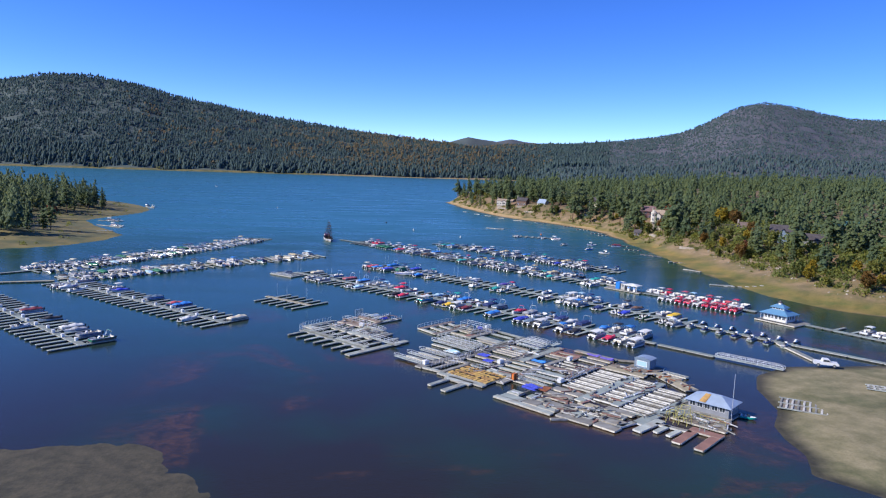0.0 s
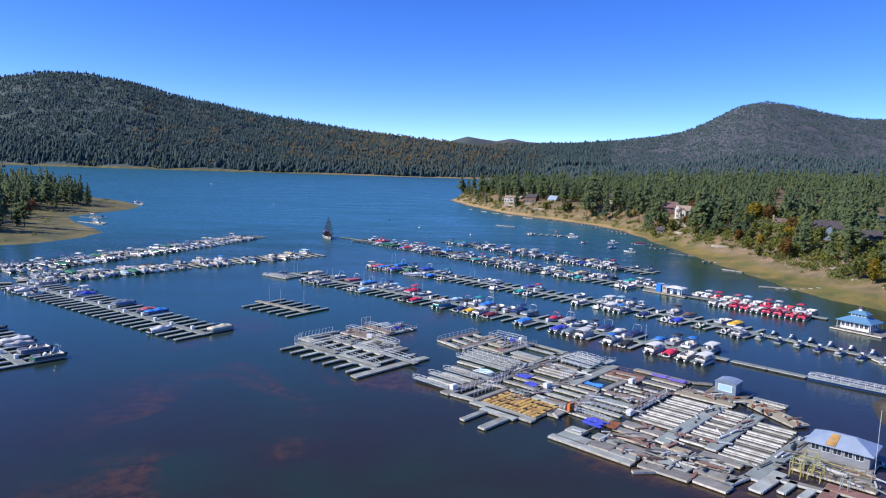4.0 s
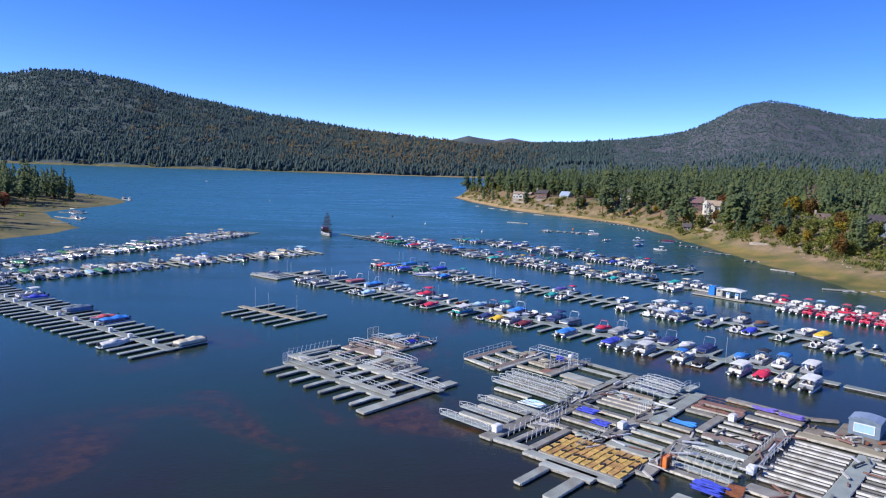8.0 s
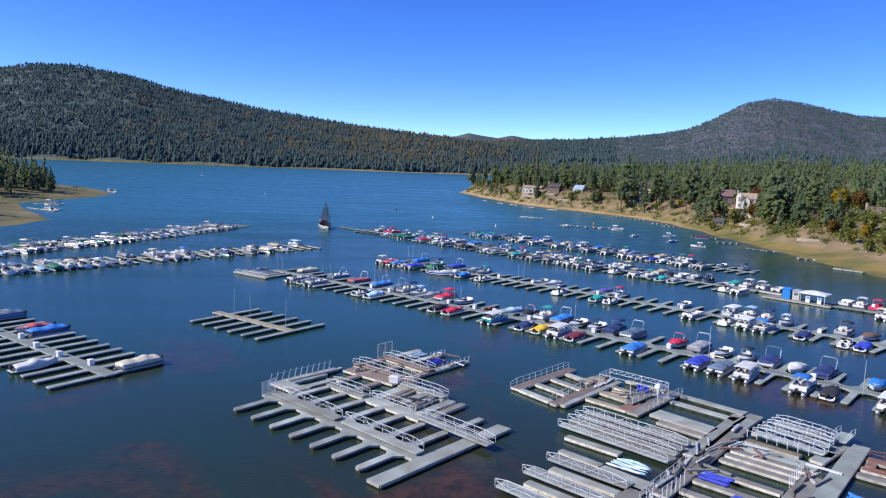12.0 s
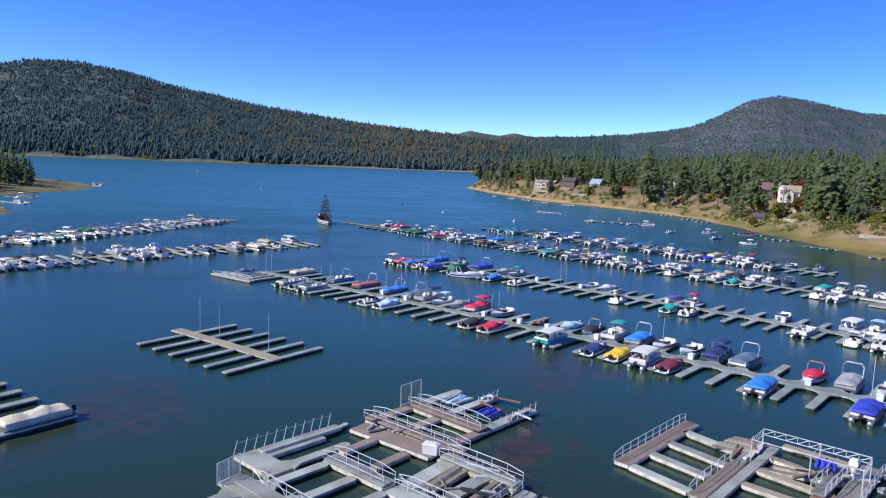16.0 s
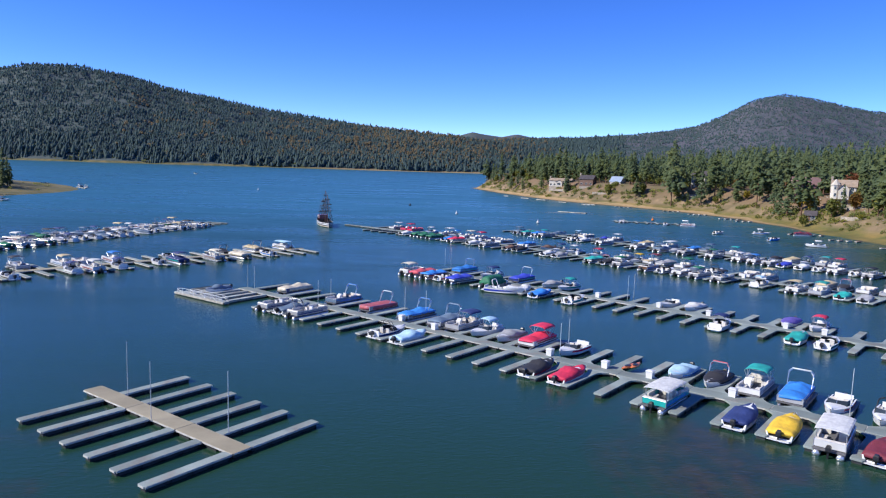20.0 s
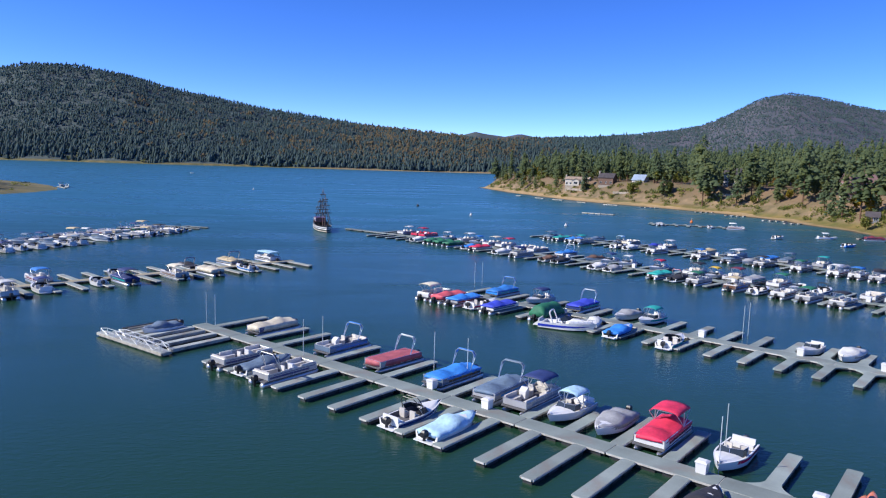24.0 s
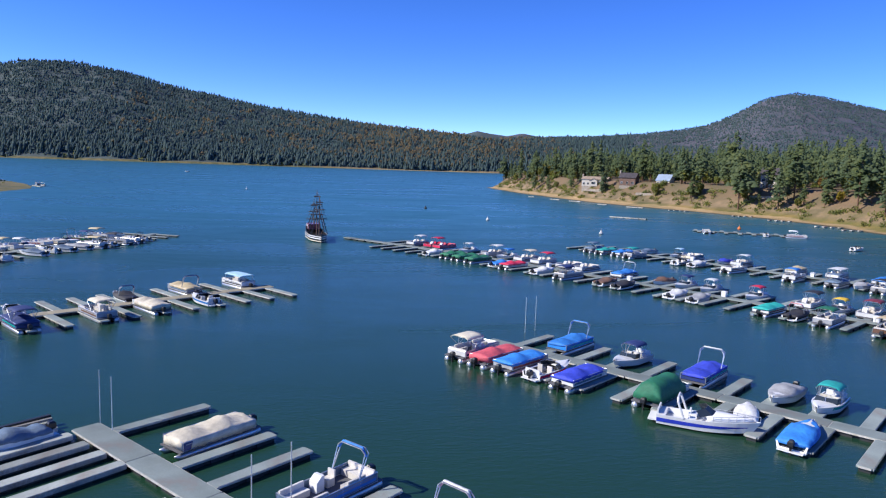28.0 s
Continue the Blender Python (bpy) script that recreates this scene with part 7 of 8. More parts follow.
box(bm, -2.5, 2.5, -1.5, 1.5, 4.5, 5.6)
cl = part("clerestory", bm, M["white"], boat_house)
bm = bmesh.new()
hip_roof(bm, 5.0, 3.0, 5.6, 1.1, 0.7, 0.5)
part("upper_roof", bm, M["roof_blue"], boat_house)
bm = bmesh.new()
box(bm, -0.55, 0.55, -0.55, 0.55, 6.5, 7.4)
cu = part("cupola", bm, M["white"], boat_house)
bm = bmesh.new()
loft(bm, [[(-0.8 * k, -0.8 * k, z), (0.8 * k, -0.8 * k, z), (0.8 * k, 0.8 * k, z), (-0.8 * k, 0.8 * k, z)] for z, k in ((7.35, 1), (7.45, 1), (8.3, 0.06))])
part("cupola_roof", bm, M["roof_dark"], cu)
for i in range(6):
    window_unit(boat_house, -3.9 + i * 1.55, -3.6, 1.7, 1.0, 1.3, (0, -1, 0))
for y in (-1.8, 0, 1.8):
    window_unit(boat_house, -4.8, y, 1.7, 1.0, 1.3, (-1, 0, 0))
    window_unit(boat_house, 4.8, y, 1.7, 1.0, 1.3, (1, 0, 0))
for i in range(4):
    window_unit(cl, -1.7 + i * 1.13, -1.5, 5.05, 0.7, 0.6, (0, -1, 0))
for x, y in ((-5.6, -4.4), (5.6, -4.4), (-5.6, 4.4), (5.6, 4.4), (0, -4.4)):
    bm = bmesh.new()
    tube(bm, (x, y, 0), (x, y, 2.95), 0.09, 8)
    part("porch_post", bm, M["white"], boat_house)
for k in range(12):
    bm = bmesh.new()
    r = random.Random(k)
    tube(bm, (-7.2 + k * 1.25, -5.5, -0.2), (-7.2 + k * 1.25, -5.5, 0.3), 0.42, 10)
    part("tyre_fender", bm, M["float"], boat_house)

# low house afloat at the end of the stored docks
fh = thing("floating_house", BM_ @ pose(20.6, -68.4, 0.45, 0, 0, -90) @ Matrix.Scale(0.9, 4), "weathered floating house with a pale blue hipped roof", "house")
bm = bmesh.new()
box(bm, -4.4, 4.4, -2.9, 2.9, 0, 2.3)
part("wall", bm, M["siding_grey"], fh)
bm = bmesh.new()
hip_roof(bm, 8.8, 5.8, 2.32, 1.4, 0.6, 0.3)
fr = part("roof", bm, M["roof_metal"], fh)
bm = bmesh.new()
v = [bm.verts.new(p) for p in ((-1.9, -3.42, 2.45), (-0.5, -3.42, 2.45), (-0.3, -0.6, 3.63), (-1.5, -0.6, 3.63))]
bm.faces.new(v)
part("roof_patch", bm, M["plank_honey"], fr, "tan plywood roof patch")
for i in range(5):
    window_unit(fh, -3.4 + i * 1.6, -2.9, 1.55, 1.1, 0.9, (0, -1, 0))
for y in (-1.4, 1.4):
    window_unit(fh, 4.4, y, 1.7, 1.0, 0.9, (1, 0, 0))
    window_unit(fh, -4.4, y, 1.7, 1.0, 0.9, (-1, 0, 0))
slender("mast", "tall thin mast beside the floating house", "mast", "", [((0, 0, 0.3), (0.25, 0, 9.6), 0.035)], M["rail"], BM_ @ pose(17.0, -73.2, 0))
put_boat("rf:teal", BM_ @ pose(22.2, -74.6, 0.02, 0, 0, -80) @ Matrix.Scale(0.6, 4), True)

# blue shed
shed = thing("shed", BM_ @ pose(38.8, -45.4, 0.45, 0, 0, -90) @ Matrix.Scale(0.8, 4), "blue-grey dock shed with a pale blue panel", "shed")
bm = bmesh.new()
box(bm, -2.4, 2.4, -2.2, 2.2, 0, 2.7)
part("wall", bm, M["siding_blue"], shed)
bm = bmesh.new()
for y in (-2.28,):
    for a, b, c in ((-2.5, -1.7, 2.9), (-1.7, -0.8, 3.15), (-0.8, 0.8, 3.35), (0.8, 1.7, 3.15), (1.7, 2.5, 2.9)):
        box(bm, a, b, y, y + 0.1, 2.5, c)
part("parapet", bm, M["siding_blue"], shed)
bm = bmesh.new()
rows = []
for y in (-2.15, 2.4):
    rows.append([(-2.5, y, 2.7), (-1.5, y, 2.98), (0, y, 3.12), (1.5, y, 2.98), (2.5, y, 2.7), (0, y, 2.68)])
loft(bm, rows)
part("roof", bm, M["roof_metal"], shed)
bm = bmesh.new()
box(bm, -1.5, 1.5, -2.25, -2.2, 0.7, 2.1)
pn = part("panel", bm, M["paint_ice"], shed, "pale blue shutter panel")
bm = bmesh.new()
for a, b, c, d in ((-1.62, -1.5, 0.58, 2.22), (1.5, 1.62, 0.58, 2.22), (-1.5, 1.5, 0.58, 0.7), (-1.5, 1.5, 2.1, 2.22)):
    box(bm, a, b, -2.28, -2.2, c, d)
part("panel_frame", bm, M["white"], pn)

# fuel dock with kiosk
fd = Raft(106.5, 258.5, "wide fuel dock platform with pumps", radians(34), "", "dock_raft")
fd.bar(2.4, -1, 2.4, 15, 5.2, "deck_old")
fd.bar(8.0, -14, 8.0, 1, 1.8, "deck")
locker = thing("storage_locker", fd.m @ pose(2.4, -4.2, 0.45), "tall bright blue storage locker on the fuel dock", "locker")
bm = bmesh.new()
box(bm, -1.0, 1.0, -0.9, 0.9, 0, 2.5)
part("body", bm, M["paint_blue"], locker)
bm = bmesh.new()
box(bm, -1.1, 1.1, -1.0, 1.0, 2.52, 2.64)
part("lid", bm, M["paint_blue"], locker)
kiosk = thing("fuel_kiosk", fd.m @ pose(2.6, -6.4, 0.45), "narrow tan fuel kiosk beside the blue locker", "kiosk")
bm = bmesh.new()
box(bm, -1.0, 1.0, -0.8, 0.8, 0, 2.4)
part("wall", bm, M["siding_tan"], kiosk)
bm = bmesh.new()
hip_roof(bm, 2.0, 1.6, 2.4, 0.3, 0.2, 0.2)
part("roof", bm, M["roof_metal"], kiosk)
window_unit(kiosk, -1.0, 0, 1.5, 0.9, 0.8, (-1, 0, 0))
shelter = thing("canopy_shelter", fd.m @ pose(2.2, -10.6, 0.45), "open white canopy shelter on four posts over the fuel pumps", "canopy")
for x in (-1.7, 1.7):
    for y in (-2.7, 2.7):
        bm = bmesh.new()
        tube(bm, (x, y, 0), (x, y, 2.3), 0.06, 6)
        part("post", bm, M["white"], shelter)
bm = bmesh.new()
hip_roof(bm, 3.6, 5.8, 2.4, 0.55, 0.15, 0.3, 0.3)
part("canopy", bm, M["cloth_white"], shelter)
for k in range(2):
    pump = thing("fuel_pump", fd.m @ pose(1.2, -9.4 - k * 2.6, 0.45), "white and blue fuel pump on the dock", "fuel pump", "fuel pumps")
    bm = bmesh.new()
    box(bm, -0.3, 0.3, -0.45, 0.45, 0, 1.6)
    part("cabinet", bm, M["white"], pump)
    bm = bmesh.new()
    box(bm, -0.34, 0.34, -0.3, 0.3, 1.0, 1.45)
    part("display", bm, M["paint_blue"], pump)
for a, b, key in ((9.2, -2.0, "po:white"), (9.4, -6.0, "pt:white:white"), (9.6, -10, "ro:navy:t")):
    put_boat(key, fd.m @ pose(a + 3.4, -b, 0.02, 0, 0, 5), True)

# white pickup at the ramp
def pickup():
    z = float(height(np.array([119.8]), np.array([149.6]))[0])
    ob = thing("pickup_truck", pose(119.8, 149.8, max(z, 0.5), 0, 0, -28), "white pickup truck parked on the sand by the ramp", "truck")
    bm = bmesh.new()
    prof = [(-2.7, 0.5), (2.75, 0.5), (2.75, 0.95), (2.5, 1.15), (1.2, 1.22), (0.6, 1.85), (-0.8, 1.88), (-1.0, 1.2), (-2.7, 1.2)]
    loft(bm, [[(x, y, zz) for x, zz in prof] for y in (-0.95, 0.95)])
    part("body", bm, M["white"], ob)
    bm = bmesh.new()
    for y in (-0.96, 0.96):
        v = [bm.verts.new((x, y, zz)) for x, zz in ((-0.7, 1.3), (0.95, 1.3), (0.5, 1.75), (-0.65, 1.78))]
        bm.faces.new(v)
    v = [bm.verts.new((x, y, zz)) for x, y, zz in ((1.14, -0.8, 1.3), (1.14, 0.8, 1.3), (0.68, 0.75, 1.8), (0.68, -0.75, 1.8))]
    bm.faces.new(v)
    part("windows", bm, M["glass"], ob)
    for x in (-1.75, 1.75):
        for y in (-0.9, 0.9):
            bm = bmesh.new()
            tube(bm, (x, y - 0.14, 0.38), (x, y + 0.14, 0.38), 0.4, 14)
            wh = part("wheel", bm, M["float"], ob)
            bm = bmesh.new()
            tube(bm, (x, y - 0.15, 0.38), (x, y + 0.15, 0.38), 0.22, 10)
            part("rim", bm, M["alu"], wh)
    bm = bmesh.new()
    box(bm, 2.74, 2.86, -0.9, 0.9, 0.5, 0.72)
    part("bumper", bm, M["alu"], ob)


pickup()
rr = Raft(122.4, 172.0, "floating ramp walkway from the dock to the sand", math.atan2(-17.5, -1.5), "", "gangway")
rr.bar(0, 0, 17.0, 0, 1.6, "deck_light")
# dock frames drawn up on the sand
for x, y, turn, n, deep_ in ((88.9, 122.4, -36.6, 13, 7.2), (116, 131, -35, 6, 3.6), (122, 125, -40, 6, 3.6)):
    z = float(height(np.array([x + 3]), np.array([y + 2]))[0])
    fr_ = Raft(x, y, "pale slatted dock frame stranded on the sand", radians(turn), "stranded dock frames", "dock_raft")
    fr_.ob.matrix_basis = Matrix.Translation((0, 0, max(z, 0.0))) @ fr_.ob.matrix_basis
    for b_ in (0, -deep_ / 2, -deep_):
        fr_.bar(-0.5, b_, n * 1.05, b_, 0.42, "deck_light", -0.12, False)
    for k in range(n):
        for b_ in (-0.3, -0.3 - deep_ / 2):
            fr_.bar(k * 1.05, b_, k * 1.05 + 0.1, b_ - deep_ / 2 + 0.6, 0.4, "fascia" if (k + int(b_)) % 3 else "deck_old", -0.1, False, "slat")
    fr_.bar(0.2, -deep_ / 2, n * 1.05 - 0.6, -deep_ / 2, round(deep_ * 0.9, 2), "timber", -0.28, False, "underframe")
# floats left along the shoreline
for i, (x, y, turn, n) in enumerate(((113, 519, -44, 5), (128, 702, -66, 2), (134, 672, -68, 3), (140, 652, -62, 3), (147, 622, -55, 2), (155, 600, -45, 3), (168.5, 578, -40, 3), (183, 543, -15, 3), (185, 518, -20, 3), (186, 489, -30, 3), (186, 474, -25, 2), (168.4, 410, -23, 4), (170, 390, -35, 3),
                                     (169.5, 366, -58, 4), (171.6, 336.5, -36, 3), (167, 311.5, -60, 3), (156, 268, -20, 3), (-158, 486, -39, 8), (-146, 448, -5, 3), (-168, 518.5, -14, 5), (-176, 672, -58, 7))):
    fl_ = Raft(x, y, "short brown and grey dock pads afloat along the shore" if 5 < i < 15 else "small pale floating dock off the shore", radians(turn), "shoreline docks", "dock_float")
    if 5 < i < 15:  # short pads lying side by side
        for k in range(n + 1):
            fl_.bar(k * 2.7, 0.5 * (k % 2), k * 2.7 + 1.5, -1.9 + 0.3 * (k % 3), 1.15, ("deck_brown", "deck_old", "timber", "deck_brown", "deck_light")[(i + k) % 5])
        continue
    for k in range(n):
        fl_.bar(k * 3.2, 0.2 * (k % 2), k * 3.2 + 3.0, 0.1, 1.5, ("deck_light", "deck", "deck_old")[(i + k) % 3 if i > 14 else 0])
for i, (x, y) in enumerate(((160, 264), (163, 263.6), (166, 263.2), (169, 262.8), (172, 262.4), (175, 262))):
    z = float(height(np.array([x]), np.array([y]))[0])
    fl_ = Raft(x, y, "white concrete anchor block at the water's edge", radians(-35), "anchor blocks", "anchor_block")
    fl_.ob.matrix_basis = Matrix.Translation((0, 0, max(0, z) - 0.1)) @ fl_.ob.matrix_basis
    fl_.bar(0, 0, 1.6, 0, 0.5, "fascia", 0.0, False)


# ---- small wooden galleon under way between the rows ----
def galleon():
    ob = thing("galleon", pose(-5.2, 414.0, 0, 0, 0, -79), "small black galleon replica with three bare masts", "ship")
    L, B = 15.0, 4.2
    bm = bmesh.new()
    rows = []
    for k in range(13):
        s = k / 12
        x = -L / 2 + L * s
        w = B / 2 * (1 - max(0, (s - 0.6) / 0.4) ** 2.2) * (0.78 + 0.22 * min(1, s * 4))
        w = max(w, 0.05)
        top = 1.7 + 1.6 * max(0, 0.45 - s) ** 1.2 * 2.0 + 0.7 * max(0, s - 0.75) * 2
        rows.append([(x, -w, top), (x, -w * 1.06, top * 0.5), (x, -w * 0.7, -0.2), (x, 0, -0.5), (x, w * 0.7, -0.2), (x, w * 1.06, top * 0.5), (x, w, top), (x, w - 0.1, top), (x, w - 0.12, top - 0.6), (x, -w + 0.12, top - 0.6), (x, -w + 0.1, top)])
    loft(bm, rows)
    part("hull", bm, M["dark"], ob)
    for z, c in ((0.25, "cream"), (0.85, "white"), (1.3, "white")):
        bm = bmesh.new()
        for side in (-1, 1):
            rr = []
            for k in range(13):
                s = k / 12
                x = -L / 2 + L * s
                w = max(B / 2 * (1 - max(0, (s - 0.6) / 0.4) ** 2.2) * (0.78 + 0.22 * min(1, s * 4)), 0.05) * 1.07 + 0.03
                rr.append([(x, side * w, z + 0.3 * (1 - s)), (x, side * w, z + 0.24 + 0.3 * (1 - s))])
            loft(bm, rr, closed=False, caps=False)
        part("hull_band", bm, M[c], ob)
    bm = bmesh.new()
    box(bm, -L / 2 + 0.1, -L / 2 + 4.2, -1.5, 1.5, 2.3, 3.6)
    part("stern_castle", bm, M["paint_maroon"], ob)
    for i in range(5):
        bm = bmesh.new()
        box(bm, -L / 2 + 0.3 + i * 0.8, -L / 2 + 0.65 + i * 0.8, -1.54, 1.54, 2.5, 3.5)
        part("castle_stripe", bm, M["white"], ob)
    for x, h in ((-4.6, 9.5), (0.0, 12.4), (4.0, 11.0)):
        bm = bmesh.new()
        tube(bm, (x, 0, 1.0), (x, 0, h), 0.16, 7, 0.07)
        mast = part("mast", bm, M["siding_brown"], ob)
        for f, w in ((0.5, 1.9), (0.70, 1.45), (0.86, 0.9)):
            bm = bmesh.new()
            tube(bm, (x + 0.15, -w, h * f), (x + 0.15, w, h * f), 0.09, 6)
            tube(bm, (x + 0.15, -w * 0.8, h * f + 0.1), (x + 0.15, w * 0.8, h * f + 0.1), 0.1, 6)
            part("yard", bm, M["timber"], mast)
        for s in (-1, 1):
            for p0, p1 in [((x + d, s * 1.9, 1.9), (x, 0, h * 0.8)) for d in (-1.1, -0.4, 0.4, 1.1)] + [((x, s * 1.8, h * 0.5), (x, 0, h * 0.95))]:
                bm = bmesh.new()
                tube(bm, p0, p1, 0.032, 4)
                part("shroud", bm, M["dark"], mast)
    bm = bmesh.new()
    tube(bm, (L / 2 - 0.6, 0, 2.2), (L / 2 + 3.6, 0, 4.0), 0.12, 6, 0.05)
    tube(bm, (L / 2 + 3.4, 0, 3.9), (4.0, 0, 10.5), 0.03, 4)
    tube(bm, (4.0, 0, 10.6), (0.0, 0, 12.0), 0.03, 4)
    tube(bm, (0, 0, 11.8), (-4.6, 0, 9.3), 0.03, 4)
    part("bowsprit", bm, M["siding_brown"], ob)


galleon()
for i, (x, y, c) in enumerate(((53.4, 486.7, "white"), (37.6, 545, "black"), (79.6, 442.7, "white"), (142, 470, "orange"), (-60, 700, "white"))):
    b = thing("buoy", pose(x, y, 0), "small round " + c + " mooring buoy", "buoy", "buoys")
    bm = bmesh.new()
    loft(bm, [[(r * math.cos(t * 0.785), r * math.sin(t * 0.785), z) for t in range(8)] for z, r in ((-0.2, 0.3), (0.15, 0.62), (0.5, 0.62), (0.9, 0.3), (1.4, 0.1))])
    part("float", bm, M["cloth_" + c], b)
    bm = bmesh.new()
    tube(bm, (0, 0, 1.35), (0, 0, 1.9), 0.04, 5)
    part("staff", bm, M["rail"], b)
put_boat("ro:white", pose(-205, 1210, 0.02, 0, 0, 165), True)


# ---- trees ----
def leaf_material(name, a, b, rough=0.75, thinness=0.55, dry=(1.22, 1.06, 0.72)):
    m, nt, p = nodes_of(name)
    geo = node(nt, "ShaderNodeNewGeometry")
    rnd = geo.outputs["Random Per Island"]
    info = node(nt, "ShaderNodeObjectInfo").outputs["Random"]
    col = mix(nt, rnd, a, b)
    col = mix(nt, ramp(nt, info, 0.0, 1.0), col, mix(nt, 1.0, col, (0.84, 0.88, 0.82), "MULTIPLY"))
    col = mix(nt, ramp(nt, noise_tex(nt, geo.outputs["Position"], 0.02, 4), 0.35, 0.65), col, mix(nt, 1.0, col, (0.84, 0.87, 0.85), "MULTIPLY"))
    col = mix(nt, ramp(nt, noise_tex(nt, geo.outputs["Position"], 0.11, 3), 0.42, 0.68), col, mix(nt, 1.0, col, dry, "MULTIPLY"))
    nt.links.new(col, p.inputs["Base Color"])
    p.inputs["Roughness"].default_value = rough
    p.inputs["Specular IOR Level"].default_value = 0.25
    thin = node(nt, "ShaderNodeBsdfTranslucent")
    nt.links.new(col, thin.inputs["Color"])
    both = node(nt, "ShaderNodeMixShader")
    both.inputs[0].default_value = thinness
    nt.links.new(p.outputs[0], both.inputs[1])
    nt.links.new(thin.outputs[0], both.inputs[2])
    nt.links.new(both.outputs[0], nt.nodes["Material Output"].inputs["Surface"])
    return m


NEEDLES = leaf_material("pine_needles", (0.122, 0.178, 0.104), (0.214, 0.270, 0.150))
# blue airlight of the far hills is mixed into this needle colour
HAZY_NEEDLES = leaf_material("hazy_pine_needles", (0.104, 0.168, 0.200), (0.160, 0.228, 0.250), thinness=0.6, dry=(1.14, 1.06, 0.84))
OAK = leaf_material("autumn_oak", (0.24, 0.15, 0.045), (0.36, 0.21, 0.08))
# oak leaves greyed for the far hill, distance haze put into their colour
HAZY_OAK = leaf_material("hazy_autumn_oak", (0.24, 0.220, 0.160), (0.33, 0.250, 0.165), thinness=0.6)
YELLOW = leaf_material("yellow_leaves", (0.52, 0.36, 0.05), (0.46, 0.40, 0.08))
RUSSET = leaf_material("russet_leaves", (0.26, 0.10, 0.08), (0.36, 0.17, 0.08))
SHRUB = leaf_material("shrub_leaves", (0.19, 0.245, 0.07), (0.37, 0.365, 0.125))
BARK = mat("bark", (0.16, 0.09, 0.055), 0.9, var=0.3, scale=2, fine=10, relief=0.8)


def pine_crown(seed, h, whorls, limbs, spread=0.17, start=0.22, tufts=2, tall=1.0):
    """Ragged boughs that carry small domed tufts of needles, longest low down and rounding off to the top."""
    r = np.random.RandomState(seed)
    v, f = [], []

    def tuft(c, size, rise):
        n, turn = len(v), r.uniform(0, 6.28)
        for q in range(5):
            k = size * r.uniform(0.7, 1.25)
            v.append((c[0] + k * math.cos(turn + q * 1.2566), c[1] + k * math.sin(turn + q * 1.2566), c[2] - rise * r.uniform(0.1, 0.75)))
        v.append((c[0] + size * r.uniform(-0.25, 0.25), c[1] + size * r.uniform(-0.25, 0.25), c[2] + rise))
        f.extend([(n + q, n + (q + 1) % 5, n + 5) for q in range(5)])

    pointed = seed % 3
    lop = r.uniform(0, 6.28)
    for k in range(whorls):
        s = (k + r.uniform(-0.3, 0.3)) / whorls
        s = min(0.98, max(0.0, s))
        taper = (1 - s) ** 0.8 if pointed == 0 else (min(1.0, 0.5 + 2.2 * s) * (1 - s ** 2.4) ** 0.8)
        reach = spread * h * taper * (0.8 + 0.3 * math.sin(k * 2.3 + seed)) + 0.2
        for j in range(max(3, round(limbs * (1 - 0.5 * s)))):
            if r.rand() < 0.16:
                continue
            a = 6.283 * (j + r.uniform(-0.35, 0.35)) / limbs + k * 0.9
            L = reach * r.uniform(0.5, 1.2) * (1 + 0.22 * math.cos(a - lop))
            z = h * (start + (1 - start) * s) + r.uniform(-0.5, 0.5) * h / whorls
            for q in range(tufts):
                d = L * (1.0 if q == 0 else 0.52)
                size = (0.19 * L + 0.014 * h + 0.1) * r.uniform(0.7, 1.3) * (1.0 if tufts > 1 else 1.35)
                tuft((d * math.cos(a + 0.25 * q), d * math.sin(a + 0.25 * q), z - 0.16 * d + 0.3 * q), size, size * r.uniform(0.55, 0.95) * tall)
    for q in range(3):
        tuft((r.uniform(-0.2, 0.2), r.uniform(-0.2, 0.2), h * (0.95 + 0.02 * q)), 0.035 * h * (1 - 0.28 * q), 0.045 * h)
    return np.array(v), np.array(f)


def leafy_crown(seed, h, clumps):
    """Many small tilted leaf clumps filling an uneven crown."""
    r = np.random.RandomState(seed)
    v, f = [], []
    for k in range(clumps):
        d = r.normal(size=3)
        d /= np.linalg.norm(d)
        c = d * r.uniform(0.45, 1.0) ** 0.6 * np.array([0.30, 0.30, 0.36]) * h * (1 + 0.25 * math.sin(3 * math.atan2(d[1], d[0]) + seed))
        c[2] += h * 0.62
        s = h * r.uniform(0.022, 0.05)
        n = len(v)
        for q in range(5):
            o = r.normal(size=3) * s
            v.append(tuple(c + o))
        f += [(n, n + 1, n + 2), (n + 1, n + 3, n + 2), (n + 2, n + 3, n + 4), (n, n + 4, n + 1)]
    return np.array(v), np.array(f)


def shrub_mound(seed, clumps=52):
    """A low dome of small leaf clumps resting on the ground, about one metre across."""
    r = np.random.RandomState(seed)
    v, f = [], []
    for k in range(clumps):
        a, e = r.uniform(0, 6.283), math.asin(r.uniform(0.0, 1.0))
        lobe = 1 + 0.28 * math.sin(2 * a + seed) + 0.15 * math.sin(5 * a + 2 * seed)
        d = r.uniform(0.75, 1.0) * lobe
        c = np.array([math.cos(a) * math.cos(e) * 0.5 * d, math.sin(a) * math.cos(e) * 0.5 * d, math.sin(e) * 0.42 * d + 0.05])
        n = len(v)
        v += [tuple(c + r.normal(size=3) * 0.08) for _ in range(4)]
        f += [(n, n + 1, n + 2), (n + 1, n + 3, n + 2)]
    return np.array(v), np.array(f)


